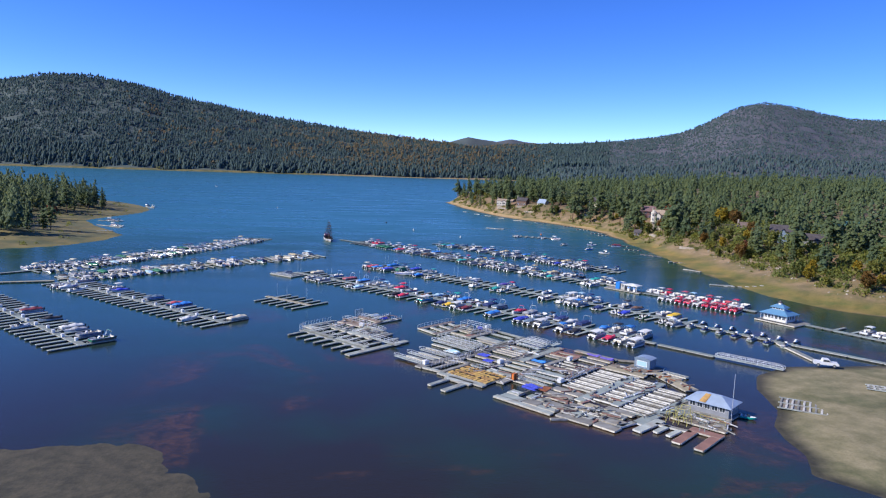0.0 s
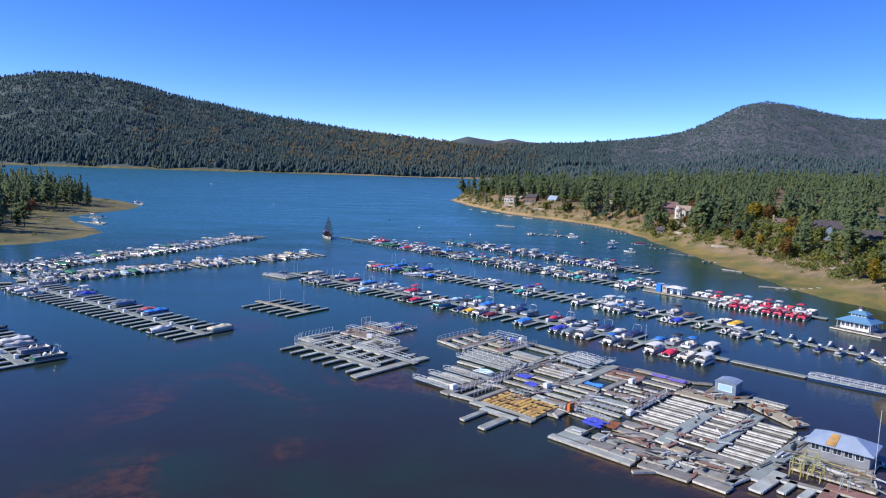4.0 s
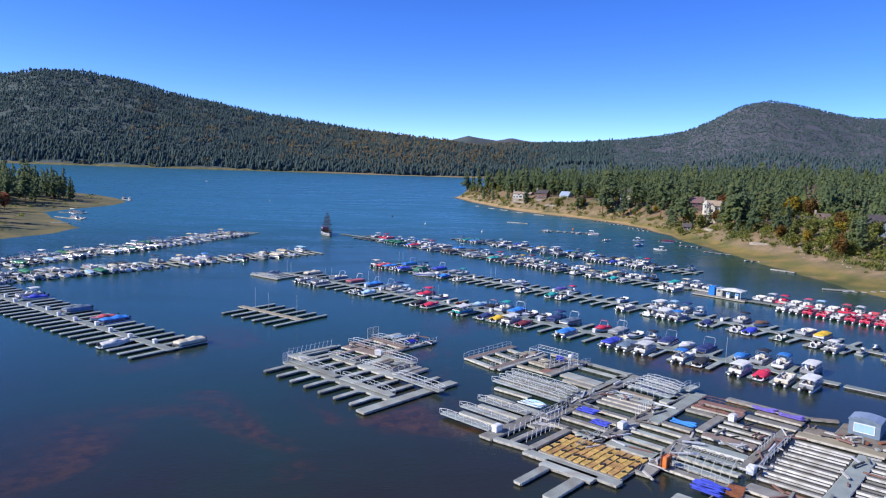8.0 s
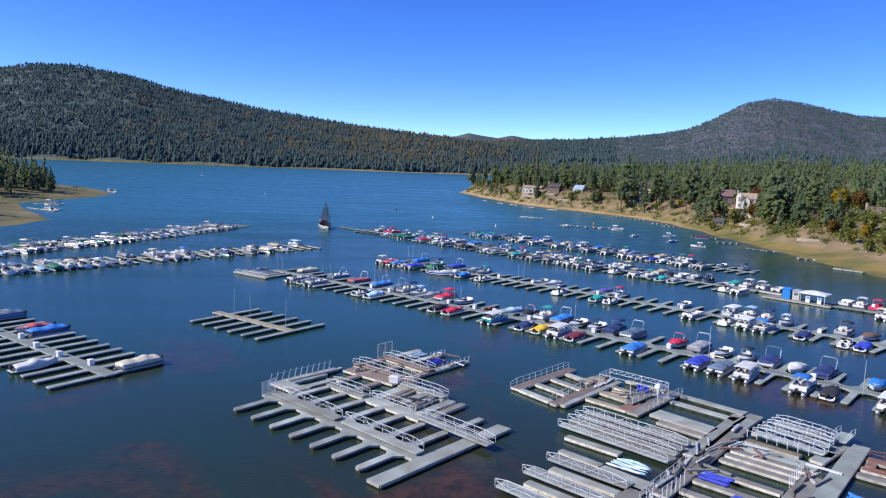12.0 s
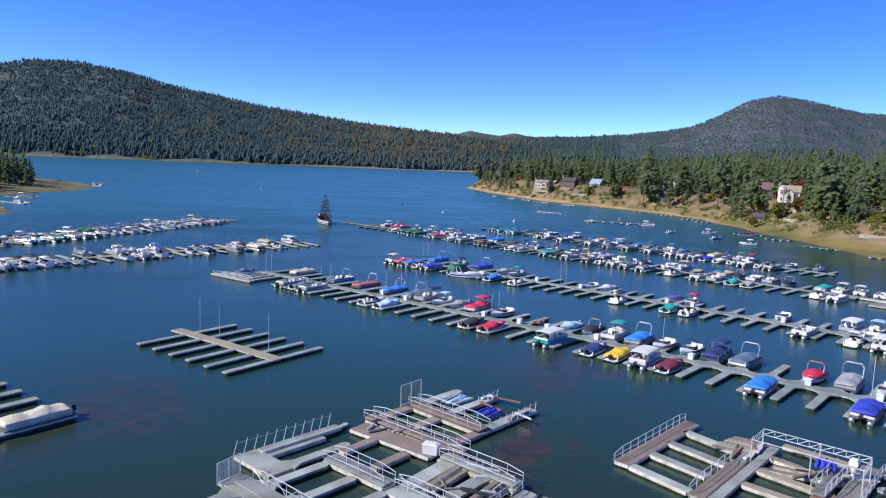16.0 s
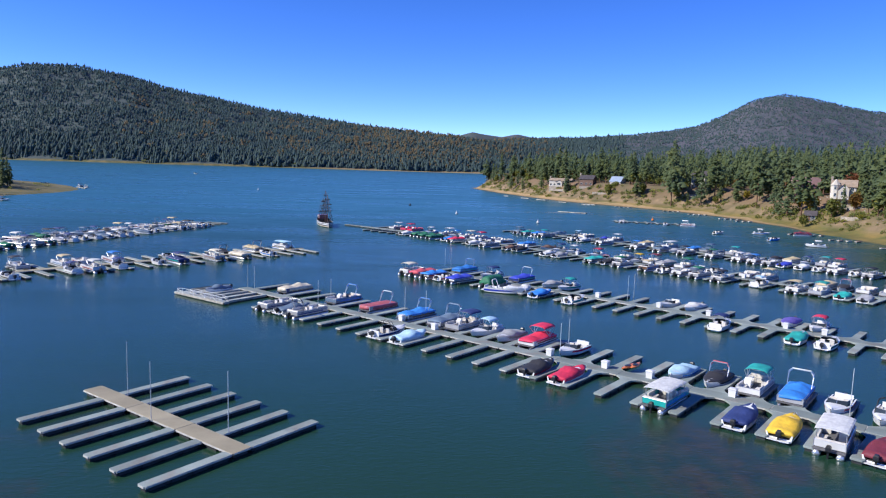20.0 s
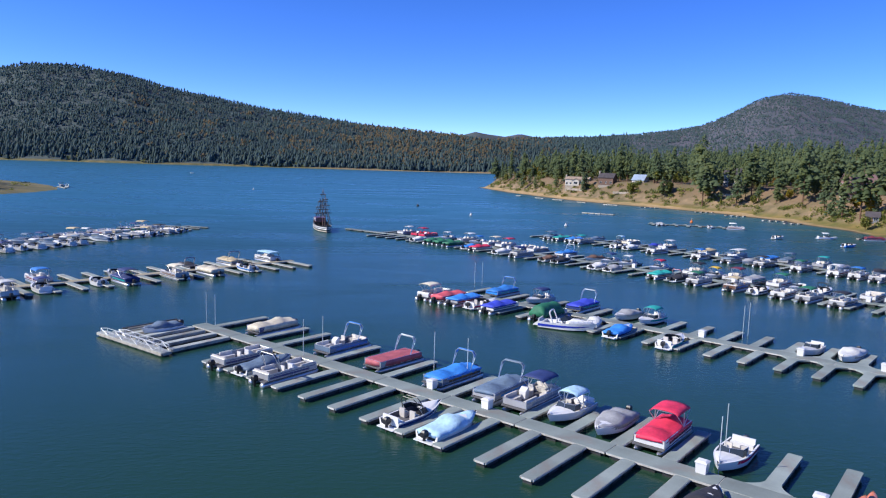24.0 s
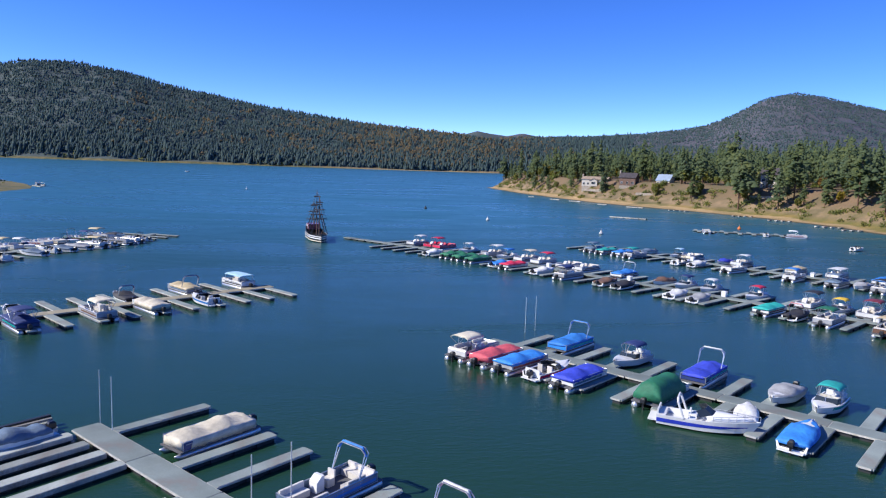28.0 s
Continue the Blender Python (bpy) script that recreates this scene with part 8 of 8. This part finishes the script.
def scatter_mesh(name, shapes, places, material):
    """Joins copies of shapes at (x, y, z, size, turn) into one mesh."""
    vs, fs, base = [], [], 0
    places = np.asarray(places, float)
    for k, (v, f) in enumerate(shapes):
        pl = places[k::len(shapes)]
        if not len(pl):
            continue
        c, s = np.cos(pl[:, 4])[:, None], np.sin(pl[:, 4])[:, None]
        x = (v[:, 0] * c - v[:, 1] * s) * pl[:, 3:4] + pl[:, 0:1]
        y = (v[:, 0] * s + v[:, 1] * c) * pl[:, 3:4] + pl[:, 1:2]
        z = v[:, 2] * pl[:, 3:4] + pl[:, 2:3]
        vs.append(np.stack([x, y, z], -1).reshape(-1, 3))
        fs.append((f[None] + (np.arange(len(pl)) * len(v))[:, None, None] + base).reshape(-1, 3))
        base += len(pl) * len(v)
    return raw_mesh(name, np.concatenate(vs), np.concatenate(fs), material)


def trunk_shape(h, r=0.28, top=0.85):
    v, f = [], []
    for z, k in ((-0.6, 1.25), (h * 0.3, 0.85), (h * top, 0.2)):
        v += [(r * k * math.cos(t * 1.047), r * k * math.sin(t * 1.047), z) for t in range(6)]
    for ring in range(2):
        for t in range(6):
            a, b = ring * 6 + t, ring * 6 + (t + 1) % 6
            f += [(a, b, b + 6), (a, b + 6, a + 6)]
    return np.array(v), np.array(f)


HOMES = np.array([(167, 680), (176, 648), (190, 628), (219, 570), (218, 445), (224, 474), (232, 384), (246, 380), (233, 332), (280, 348), (229, 303)])
rs = np.random.RandomState(5)
px, py = rs.uniform(120, 1150, 26000), rs.uniform(120, 1050, 26000)
edge = inside(EAST, px, py) + wave_noise(px, py, 60, 3) * 3.0
front = 33 - 18 * step(py, 330, 430) + 8 * wave_noise(px, py, 70, 31)
house_gap = np.min(np.hypot(px[:, None] - HOMES[:, 0] + 6, py[:, None] - HOMES[:, 1] + 9), 1)
sight = np.full(26000, 9.0)
for hx, hy in HOMES[HOMES[:, 1] != 570]:  # trees leave the houses' view of the lake half open
    along, across = ((hx - px) * 0.5 + (hy - py) * 0.866), np.abs((hx - px) * 0.866 - (hy - py) * 0.5)
    sight = np.where((along > 0) & (along < (46 if hy < 400 else 28)) & (across < (9 if hy < 400 else 6)), 0.0, sight)
keep = (edge > front) & (px < 0.98 * py + 120) & ((house_gap > 9) & (sight > 1)) & ((edge < 260) | (rs.rand(26000) < 0.55)) & (rs.rand(26000) < np.where(edge < 90, 0.47 + 0.2 * wave_noise(px, py, 45, 66), 0.26))
px, py, edge = px[keep], py[keep], edge[keep]
pz = height(px, py)
order = np.argsort(edge + 0.05 * py)
near_n = 260
T_SHAPES = []
for k in range(8):
    h = 15.5 + 1.3 * k
    cv, cf = pine_crown(40 + k, h, 20 + k % 3, 7, 0.135 + 0.014 * (k % 4), 0.10 + 0.06 * (k % 4), 2)
    tv, tf = trunk_shape(h)
    a, b = raw_mesh("crown", cv, cf, NEEDLES), raw_mesh("trunk", tv, tf, BARK)
    T_SHAPES.append((a.data, b.data, h))
    bpy.data.objects.remove(a), bpy.data.objects.remove(b)


def pine(x, y, k, size, turn, label="tall green pine with a ragged crown on the bank", group="shore pines"):
    ob = thing("pine_tree", Matrix.Translation((x, y, float(height(np.array([x]), np.array([y]))[0]))) @ Matrix.Rotation(turn, 4, "Z") @ Matrix.Scale(size, 4), label, "tree", group)
    piece("crown", T_SHAPES[k][0], ob)
    piece("trunk", T_SHAPES[k][1], ob)


for i in order[:near_n]:
    pine(px[i], py[i], int(rs.randint(8)), 0.45 + 0.75 * rs.rand() ** 1.6, rs.uniform(0, 6.28))
# the few pines that stand forward on the slope
for x, y, s in ((214, 296, 0.95), (208, 288, 0.9), (222, 284, 1.05), (230, 270, 1.1), (236, 262, 0.95), (221, 268, 0.6), (242, 280, 1.1), (248, 255, 1.1), (148, 760, 0.6), (152, 738, 0.55), (159, 706, 0.8), (170, 690, 0.95), (206, 408, 0.7), (212, 396, 0.75), (205, 470, 0.75), (187, 590, 0.7), (206, 385, 0.65), (196, 560, 1.25), (204, 540, 1.1), (222, 425, 1.2), (228, 428, 1.0), (212, 559, 0.8), (211, 436, 0.5), (214, 429, 0.6), (207, 448, 0.42), (216, 552, 1.0), (207, 573, 0.6)):
    pine(x, y, int(rs.randint(8)), s, rs.uniform(0, 6.28))
MID = [pine_crown(70 + k, 15 + k, 11, 6, 0.15 + 0.02 * (k % 3), 0.1 + 0.05 * (k % 3), 1, 1.6) for k in range(6)]
rest = order[near_n:]
places = np.stack([px[rest], py[rest], pz[rest], 0.55 + 0.7 * rs.rand(len(rest)) ** 1.6, rs.uniform(0, 6.28, len(rest))], -1)
wood = scatter_mesh("pine_wood", MID, places, NEEDLES)
tagged(wood, "dense green pine wood behind the lakeside houses", "forest", kind="stuff")
# point of land on the other side
wx, wy = rs.uniform(-420, -150, 2600), rs.uniform(380, 760, 2600)
wedge = inside(WEST, wx, wy)
k = (wedge > 36 + 10 * wave_noise(wx, wy, 70, 17)) & (wx > -0.78 * wy - 60) & (rs.rand(2600) < 0.34)
wx, wy, wedge = wx[k], wy[k], wedge[k]
wo = np.argsort(wedge)
for i in wo[:45]:
    pine(wx[i], wy[i], int(rs.randint(8)), rs.uniform(0.6, 1.1), rs.uniform(0, 6.28), "tall dark pine on the grassy point", "point pines")
wr = wo[45:]
if len(wr):
    wood = scatter_mesh("pine_wood", MID, np.stack([wx[wr], wy[wr], height(wx[wr], wy[wr]), rs.uniform(0.8, 1.35, len(wr)), rs.uniform(0, 6.28, len(wr))], -1), NEEDLES)
    tagged(wood, "dark pine wood on the grassy point", "forest", kind="stuff")

# broadleaved trees in autumn colour
LEAFY = {}
for name, m_ in (("yellow", YELLOW), ("russet", RUSSET), ("olive", SHRUB), ("orange", OAK)):
    cv, cf = leafy_crown(len(name) * 3, 9.0, 460)
    tv, tf = trunk_shape(9.0, 0.2, 0.6)
    a, b = raw_mesh("crown", cv, cf, m_), raw_mesh("trunk", tv, tf, BARK)
    LEAFY[name] = (a.data, b.data)
    bpy.data.objects.remove(a), bpy.data.objects.remove(b)


def broadleaf(x, y, c, s):
    ob = thing("broadleaf_tree", Matrix.Translation((x, y, float(height(np.array([x]), np.array([y]))[0]))) @ Matrix.Rotation(x, 4, "Z") @ Matrix.Scale(s, 4), c + " autumn tree near the lake houses", "tree", "autumn trees")
    piece("crown", LEAFY[c][0], ob)
    piece("trunk", LEAFY[c][1], ob)


for x, y, c, s in ((208, 452, "yellow", 1.0), (236, 398, "yellow", 1.3), (230, 455, "russet", 1.2), (214, 432, "olive", 0.8), (212, 350, "olive", 1.0), (216, 338, "yellow", 0.9), (207, 326, "russet", 0.7), (220, 322, "olive", 1.0), (183, 716, "orange", 1.0), (190, 718, "russet", 0.7), (205, 725, "orange", 1.2),
                   (214, 690, "olive", 0.9), (222, 696, "orange", 0.8), (176, 740, "yellow", 1.3), (240, 390, "orange", 1.2), (203, 402, "olive", 0.7), (196, 440, "olive", 0.6), (195, 330, "olive", 0.6), (200, 345, "olive", 0.7), (-196, 512, "russet", 1.2), (-232, 600, "orange", 0.8), (226, 350, "orange", 0.9), (180, 760, "orange", 0.8), (252, 420, "yellow", 1.1), (268, 352, "russet", 0.9)):
    broadleaf(x, y, c, s)
more = random.Random(77)
for _ in range(2600):
    x, y = more.uniform(140, 300), more.uniform(215, 840)
    e = float(inside(EAST, np.array([x]), np.array([y]))[0])
    if more.random() < (0.2 if y > 400 else 0.26) and 15 + 6 * (y < 380) < e < 52 and min(math.hypot(x - a, y - b) for a, b in HOMES) > 9 and not any(b < 400 and 0 < (a - x) * 0.5 + (b - y) * 0.866 < 40 and abs((a - x) * 0.866 - (b - y) * 0.5) < 7 for a, b in HOMES):
        broadleaf(x, y, more.choice(("olive", "olive", "olive", "olive", "yellow", "orange")), more.uniform(0.4, 1.0))
bx, by = rs.uniform(130, 330, 11000), rs.uniform(190, 880, 11000)
be = inside(EAST, bx, by) + wave_noise(bx, by, 60, 3) * 3.0
belt = 14 + 14 * (1 - step(by, 330, 430)) + 4 * wave_noise(bx, by, 60, 78)
k = (be > 8) & (be < 90) & (wave_noise(bx, by, 22, 77) > 0.6 - 1.05 * np.exp(-((be - belt) / 6.0) ** 2) - 0.25 * step(be, 40, 60) - 0.55 * step(be, 17, 24) * (1 - step(by, 400, 450)) - 0.3 * step(be, 13, 18) * step(by, 400, 450))
bx, by = bx[k], by[k]
shrubs = scatter_mesh("shrubs", [shrub_mound(90 + i) for i in range(4)], np.stack([bx, by, height(bx, by) - 0.1, 1.4 + (2.8 + 0.15 * np.clip(be[k] - 12, 0, 45)) * rs.rand(len(bx)) ** 1.5, rs.uniform(0, 6.28, len(bx))], -1), SHRUB)
tagged(shrubs, "low olive and tan shrubs along the bank", "shrubs", kind="stuff")
# rubble on the upper slope of the bank
def stone_shape(seed):
    r = np.random.RandomState(seed)
    v = np.array([(1, 0, 0), (0, 1, 0), (-1, 0, 0), (0, -1, 0), (0, 0, 0.8), (0.6, 0.5, 0.5), (-0.5, -0.6, 0.45)]) * 0.5 + r.normal(size=(7, 3)) * 0.09
    return v, np.array([(0, 5, 4), (5, 1, 4), (1, 2, 4), (2, 6, 4), (6, 3, 4), (3, 0, 4), (0, 1, 5), (2, 3, 6)])


kx, ky = rs.uniform(165, 300, 9000), rs.uniform(195, 470, 9000)
ke = inside(EAST, kx, ky) + wave_noise(kx, ky, 60, 3) * 3.0
k = (ke > 17) & (ke < 46) & (wave_noise(kx, ky, 28, 44) > -0.35)
stones = scatter_mesh("rubble", [stone_shape(i) for i in range(4)], np.stack([kx[k], ky[k], height(kx[k], ky[k]) - 0.1, 0.3 + 1.3 * rs.rand(k.sum()) ** 3, rs.uniform(0, 6.28, k.sum())], -1), M["stone"])
tagged(stones, "tan and grey stones strewn over the bank", "stones", kind="stuff")
# shrubs and dry bushes on the western point
qx, qy = rs.uniform(-330, -120, 1500), rs.uniform(340, 700, 1500)
qe = inside(WEST, qx, qy)
k = (qe > 10) & (qe < 75) & (wave_noise(qx, qy, 26, 91) > 0.12)
point_shrubs = scatter_mesh("shrubs", [shrub_mound(95 + i) for i in range(3)], np.stack([qx[k], qy[k], height(qx[k], qy[k]) - 0.1, rs.uniform(0.8, 2.6, k.sum()), rs.uniform(0, 6.28, k.sum())], -1), SHRUB)
tagged(point_shrubs, "olive shrubs scattered over the grassy point", "shrubs", kind="stuff")


# forest on the far hills
def far_tree(seed, h, wide=0.25):
    """A full conifer crown: broad skirt, body and tip, uneven all round."""
    r = np.random.RandomState(seed)
    v, f = [], []
    for z, rad in ((0.12, wide), (0.55, wide * 0.62)):
        turn = r.uniform(0, 1)
        for t in range(4):
            k = h * rad * r.uniform(0.65, 1.35)
            v.append((k * math.cos(turn + t * 1.5708), k * math.sin(turn + t * 1.5708), h * (z + r.uniform(-0.1, 0.08))))
    v.append((r.uniform(-0.3, 0.3), r.uniform(-0.3, 0.3), h))
    for t in range(4):
        q = (t + 1) % 4
        f += [(t, q, 4 + q), (t, 4 + q, 4 + t), (4 + t, 4 + q, 8)]
    return np.array(v), np.array(f)


def round_tree(seed, h):
    r = np.random.RandomState(seed)
    v, f = [], []
    for k in range(5):
        c = r.normal(size=3) * h * 0.2 + np.array([0, 0, h * 0.5])
        n = len(v)
        s = h * 0.28
        v += [tuple(c + np.array(p) * s * r.uniform(0.7, 1.2)) for p in ((1, 0, 0), (0, 1, 0), (-1, 0, 0), (0, -1, 0), (0, 0, 1))]
        f += [(n, n + 1, n + 4), (n + 1, n + 2, n + 4), (n + 2, n + 3, n + 4), (n + 3, n, n + 4)]
    return np.array(v), np.array(f)


def tuft_tree(seed, h):
    """A small six-sided crown, for trees far up the mountain."""
    r = np.random.RandomState(seed)
    v = [(h * r.uniform(0.18, 0.34) * math.cos(t * 1.047), h * r.uniform(0.18, 0.34) * math.sin(t * 1.047), h * r.uniform(0.05, 0.3)) for t in range(6)] + [(0.4, -0.3, h * 0.85)]
    return np.array(v), np.array([(t, (t + 1) % 6, 6) for t in range(6)])


def spread(n, y0, y1, u0, u1, seed, thin=None, power=1.0):
    r = np.random.RandomState(seed)
    y = y0 + (y1 - y0) * r.rand(n) ** power
    u = r.uniform(u0, u1, n)
    x = u * y
    k = np.ones(n, bool) if thin is None else thin(x, y, u, r)
    x, y = x[k], y[k]
    z = height(x, y)
    ok = z > 1.7
    return np.stack([x[ok], y[ok], z[ok] - 0.5, np.clip(r.normal(0.92, 0.25, ok.sum()), 0.45, 1.7), r.uniform(0, 6.28, ok.sum())], -1)


FT = [far_tree(k, 8.5 + 1.5 * k, 0.28 + 0.04 * (k % 3)) for k in range(5)] + [far_tree(7, 8, 0.46), far_tree(9, 15, 0.22), far_tree(8, 7.5, 0.5)]
west_places = spread(56000, 2545, 3720, -0.60, 0.40, 3, lambda x, y, u, r: ((wave_noise(x, y, 120, 51) + 0.6 * r.normal(size=len(x)) > -0.9) | (y < 2700)) & (r.rand(len(x)) > 0.6 * step(u, 0.30, 0.42)), 1.2)
west_places[:, 3] *= 0.98 + 0.5 * (1 - step(west_places[:, 1], 2560, 2760))
west_wood = scatter_mesh("far_forest", FT, west_places, HAZY_NEEDLES)
tagged(west_wood, "dense conifer forest with a blue haze tint covering the far hillside", "forest", kind="stuff")
oaks = scatter_mesh("far_oak_wood", [round_tree(k, 13) for k in range(4)], spread(17000, 2590, 3500, -0.30, 0.40, 4, lambda x, y, u, r: (wave_noise(x, y, 230, 52) + 0.3 * r.normal(size=len(x)) > 0.55 - 0.95 * step(u, -0.14, 0.12)) & (r.rand(len(x)) < 0.52 * (1 - step(u, 0.14, 0.34))), 1.0), HAZY_OAK)
tagged(oaks, "patches of tan and orange oaks on the far hillside", "forest", kind="stuff")
low_wood = spread(21000, 1050, 2450, 0.10, 1.0, 6, lambda x, y, u, r: (r.rand(len(x)) < step(u, 0.10, 0.24)) & (inside(EAST, x, y) > np.where(y > 1050, 14, 60)) & (wave_noise(x, y, 150, 53) + 0.6 * r.normal(size=len(x)) > -0.35), 0.8)
low_wood[:, 3] *= 1.15
high_wood = spread(44000, 2300, 3560, 0.10, 1.0, 7, lambda x, y, u, r: (r.rand(len(x)) < step(u, 0.10, 0.36)) & (wave_noise(x, y, 130, 54) + 0.7 * r.normal(size=len(x)) > -0.25), 0.8)
high_wood[:, 3] *= 0.7
east_wood = scatter_mesh("far_forest", FT, low_wood, HAZY_NEEDLES)
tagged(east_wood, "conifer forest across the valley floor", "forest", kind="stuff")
mountain_wood = scatter_mesh("far_forest", [tuft_tree(60 + k, 12 + k) for k in range(4)], high_wood, HAZY_NEEDLES)
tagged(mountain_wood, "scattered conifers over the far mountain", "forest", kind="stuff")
bank = scatter_mesh("far_shore_trees", [round_tree(9 + k, 7) for k in range(3)], spread(1300, 2540, 2625, -0.55, 0.30, 8), SHRUB)
tagged(bank, "pale willows and shrubs along the far shore", "shrubs", kind="stuff")
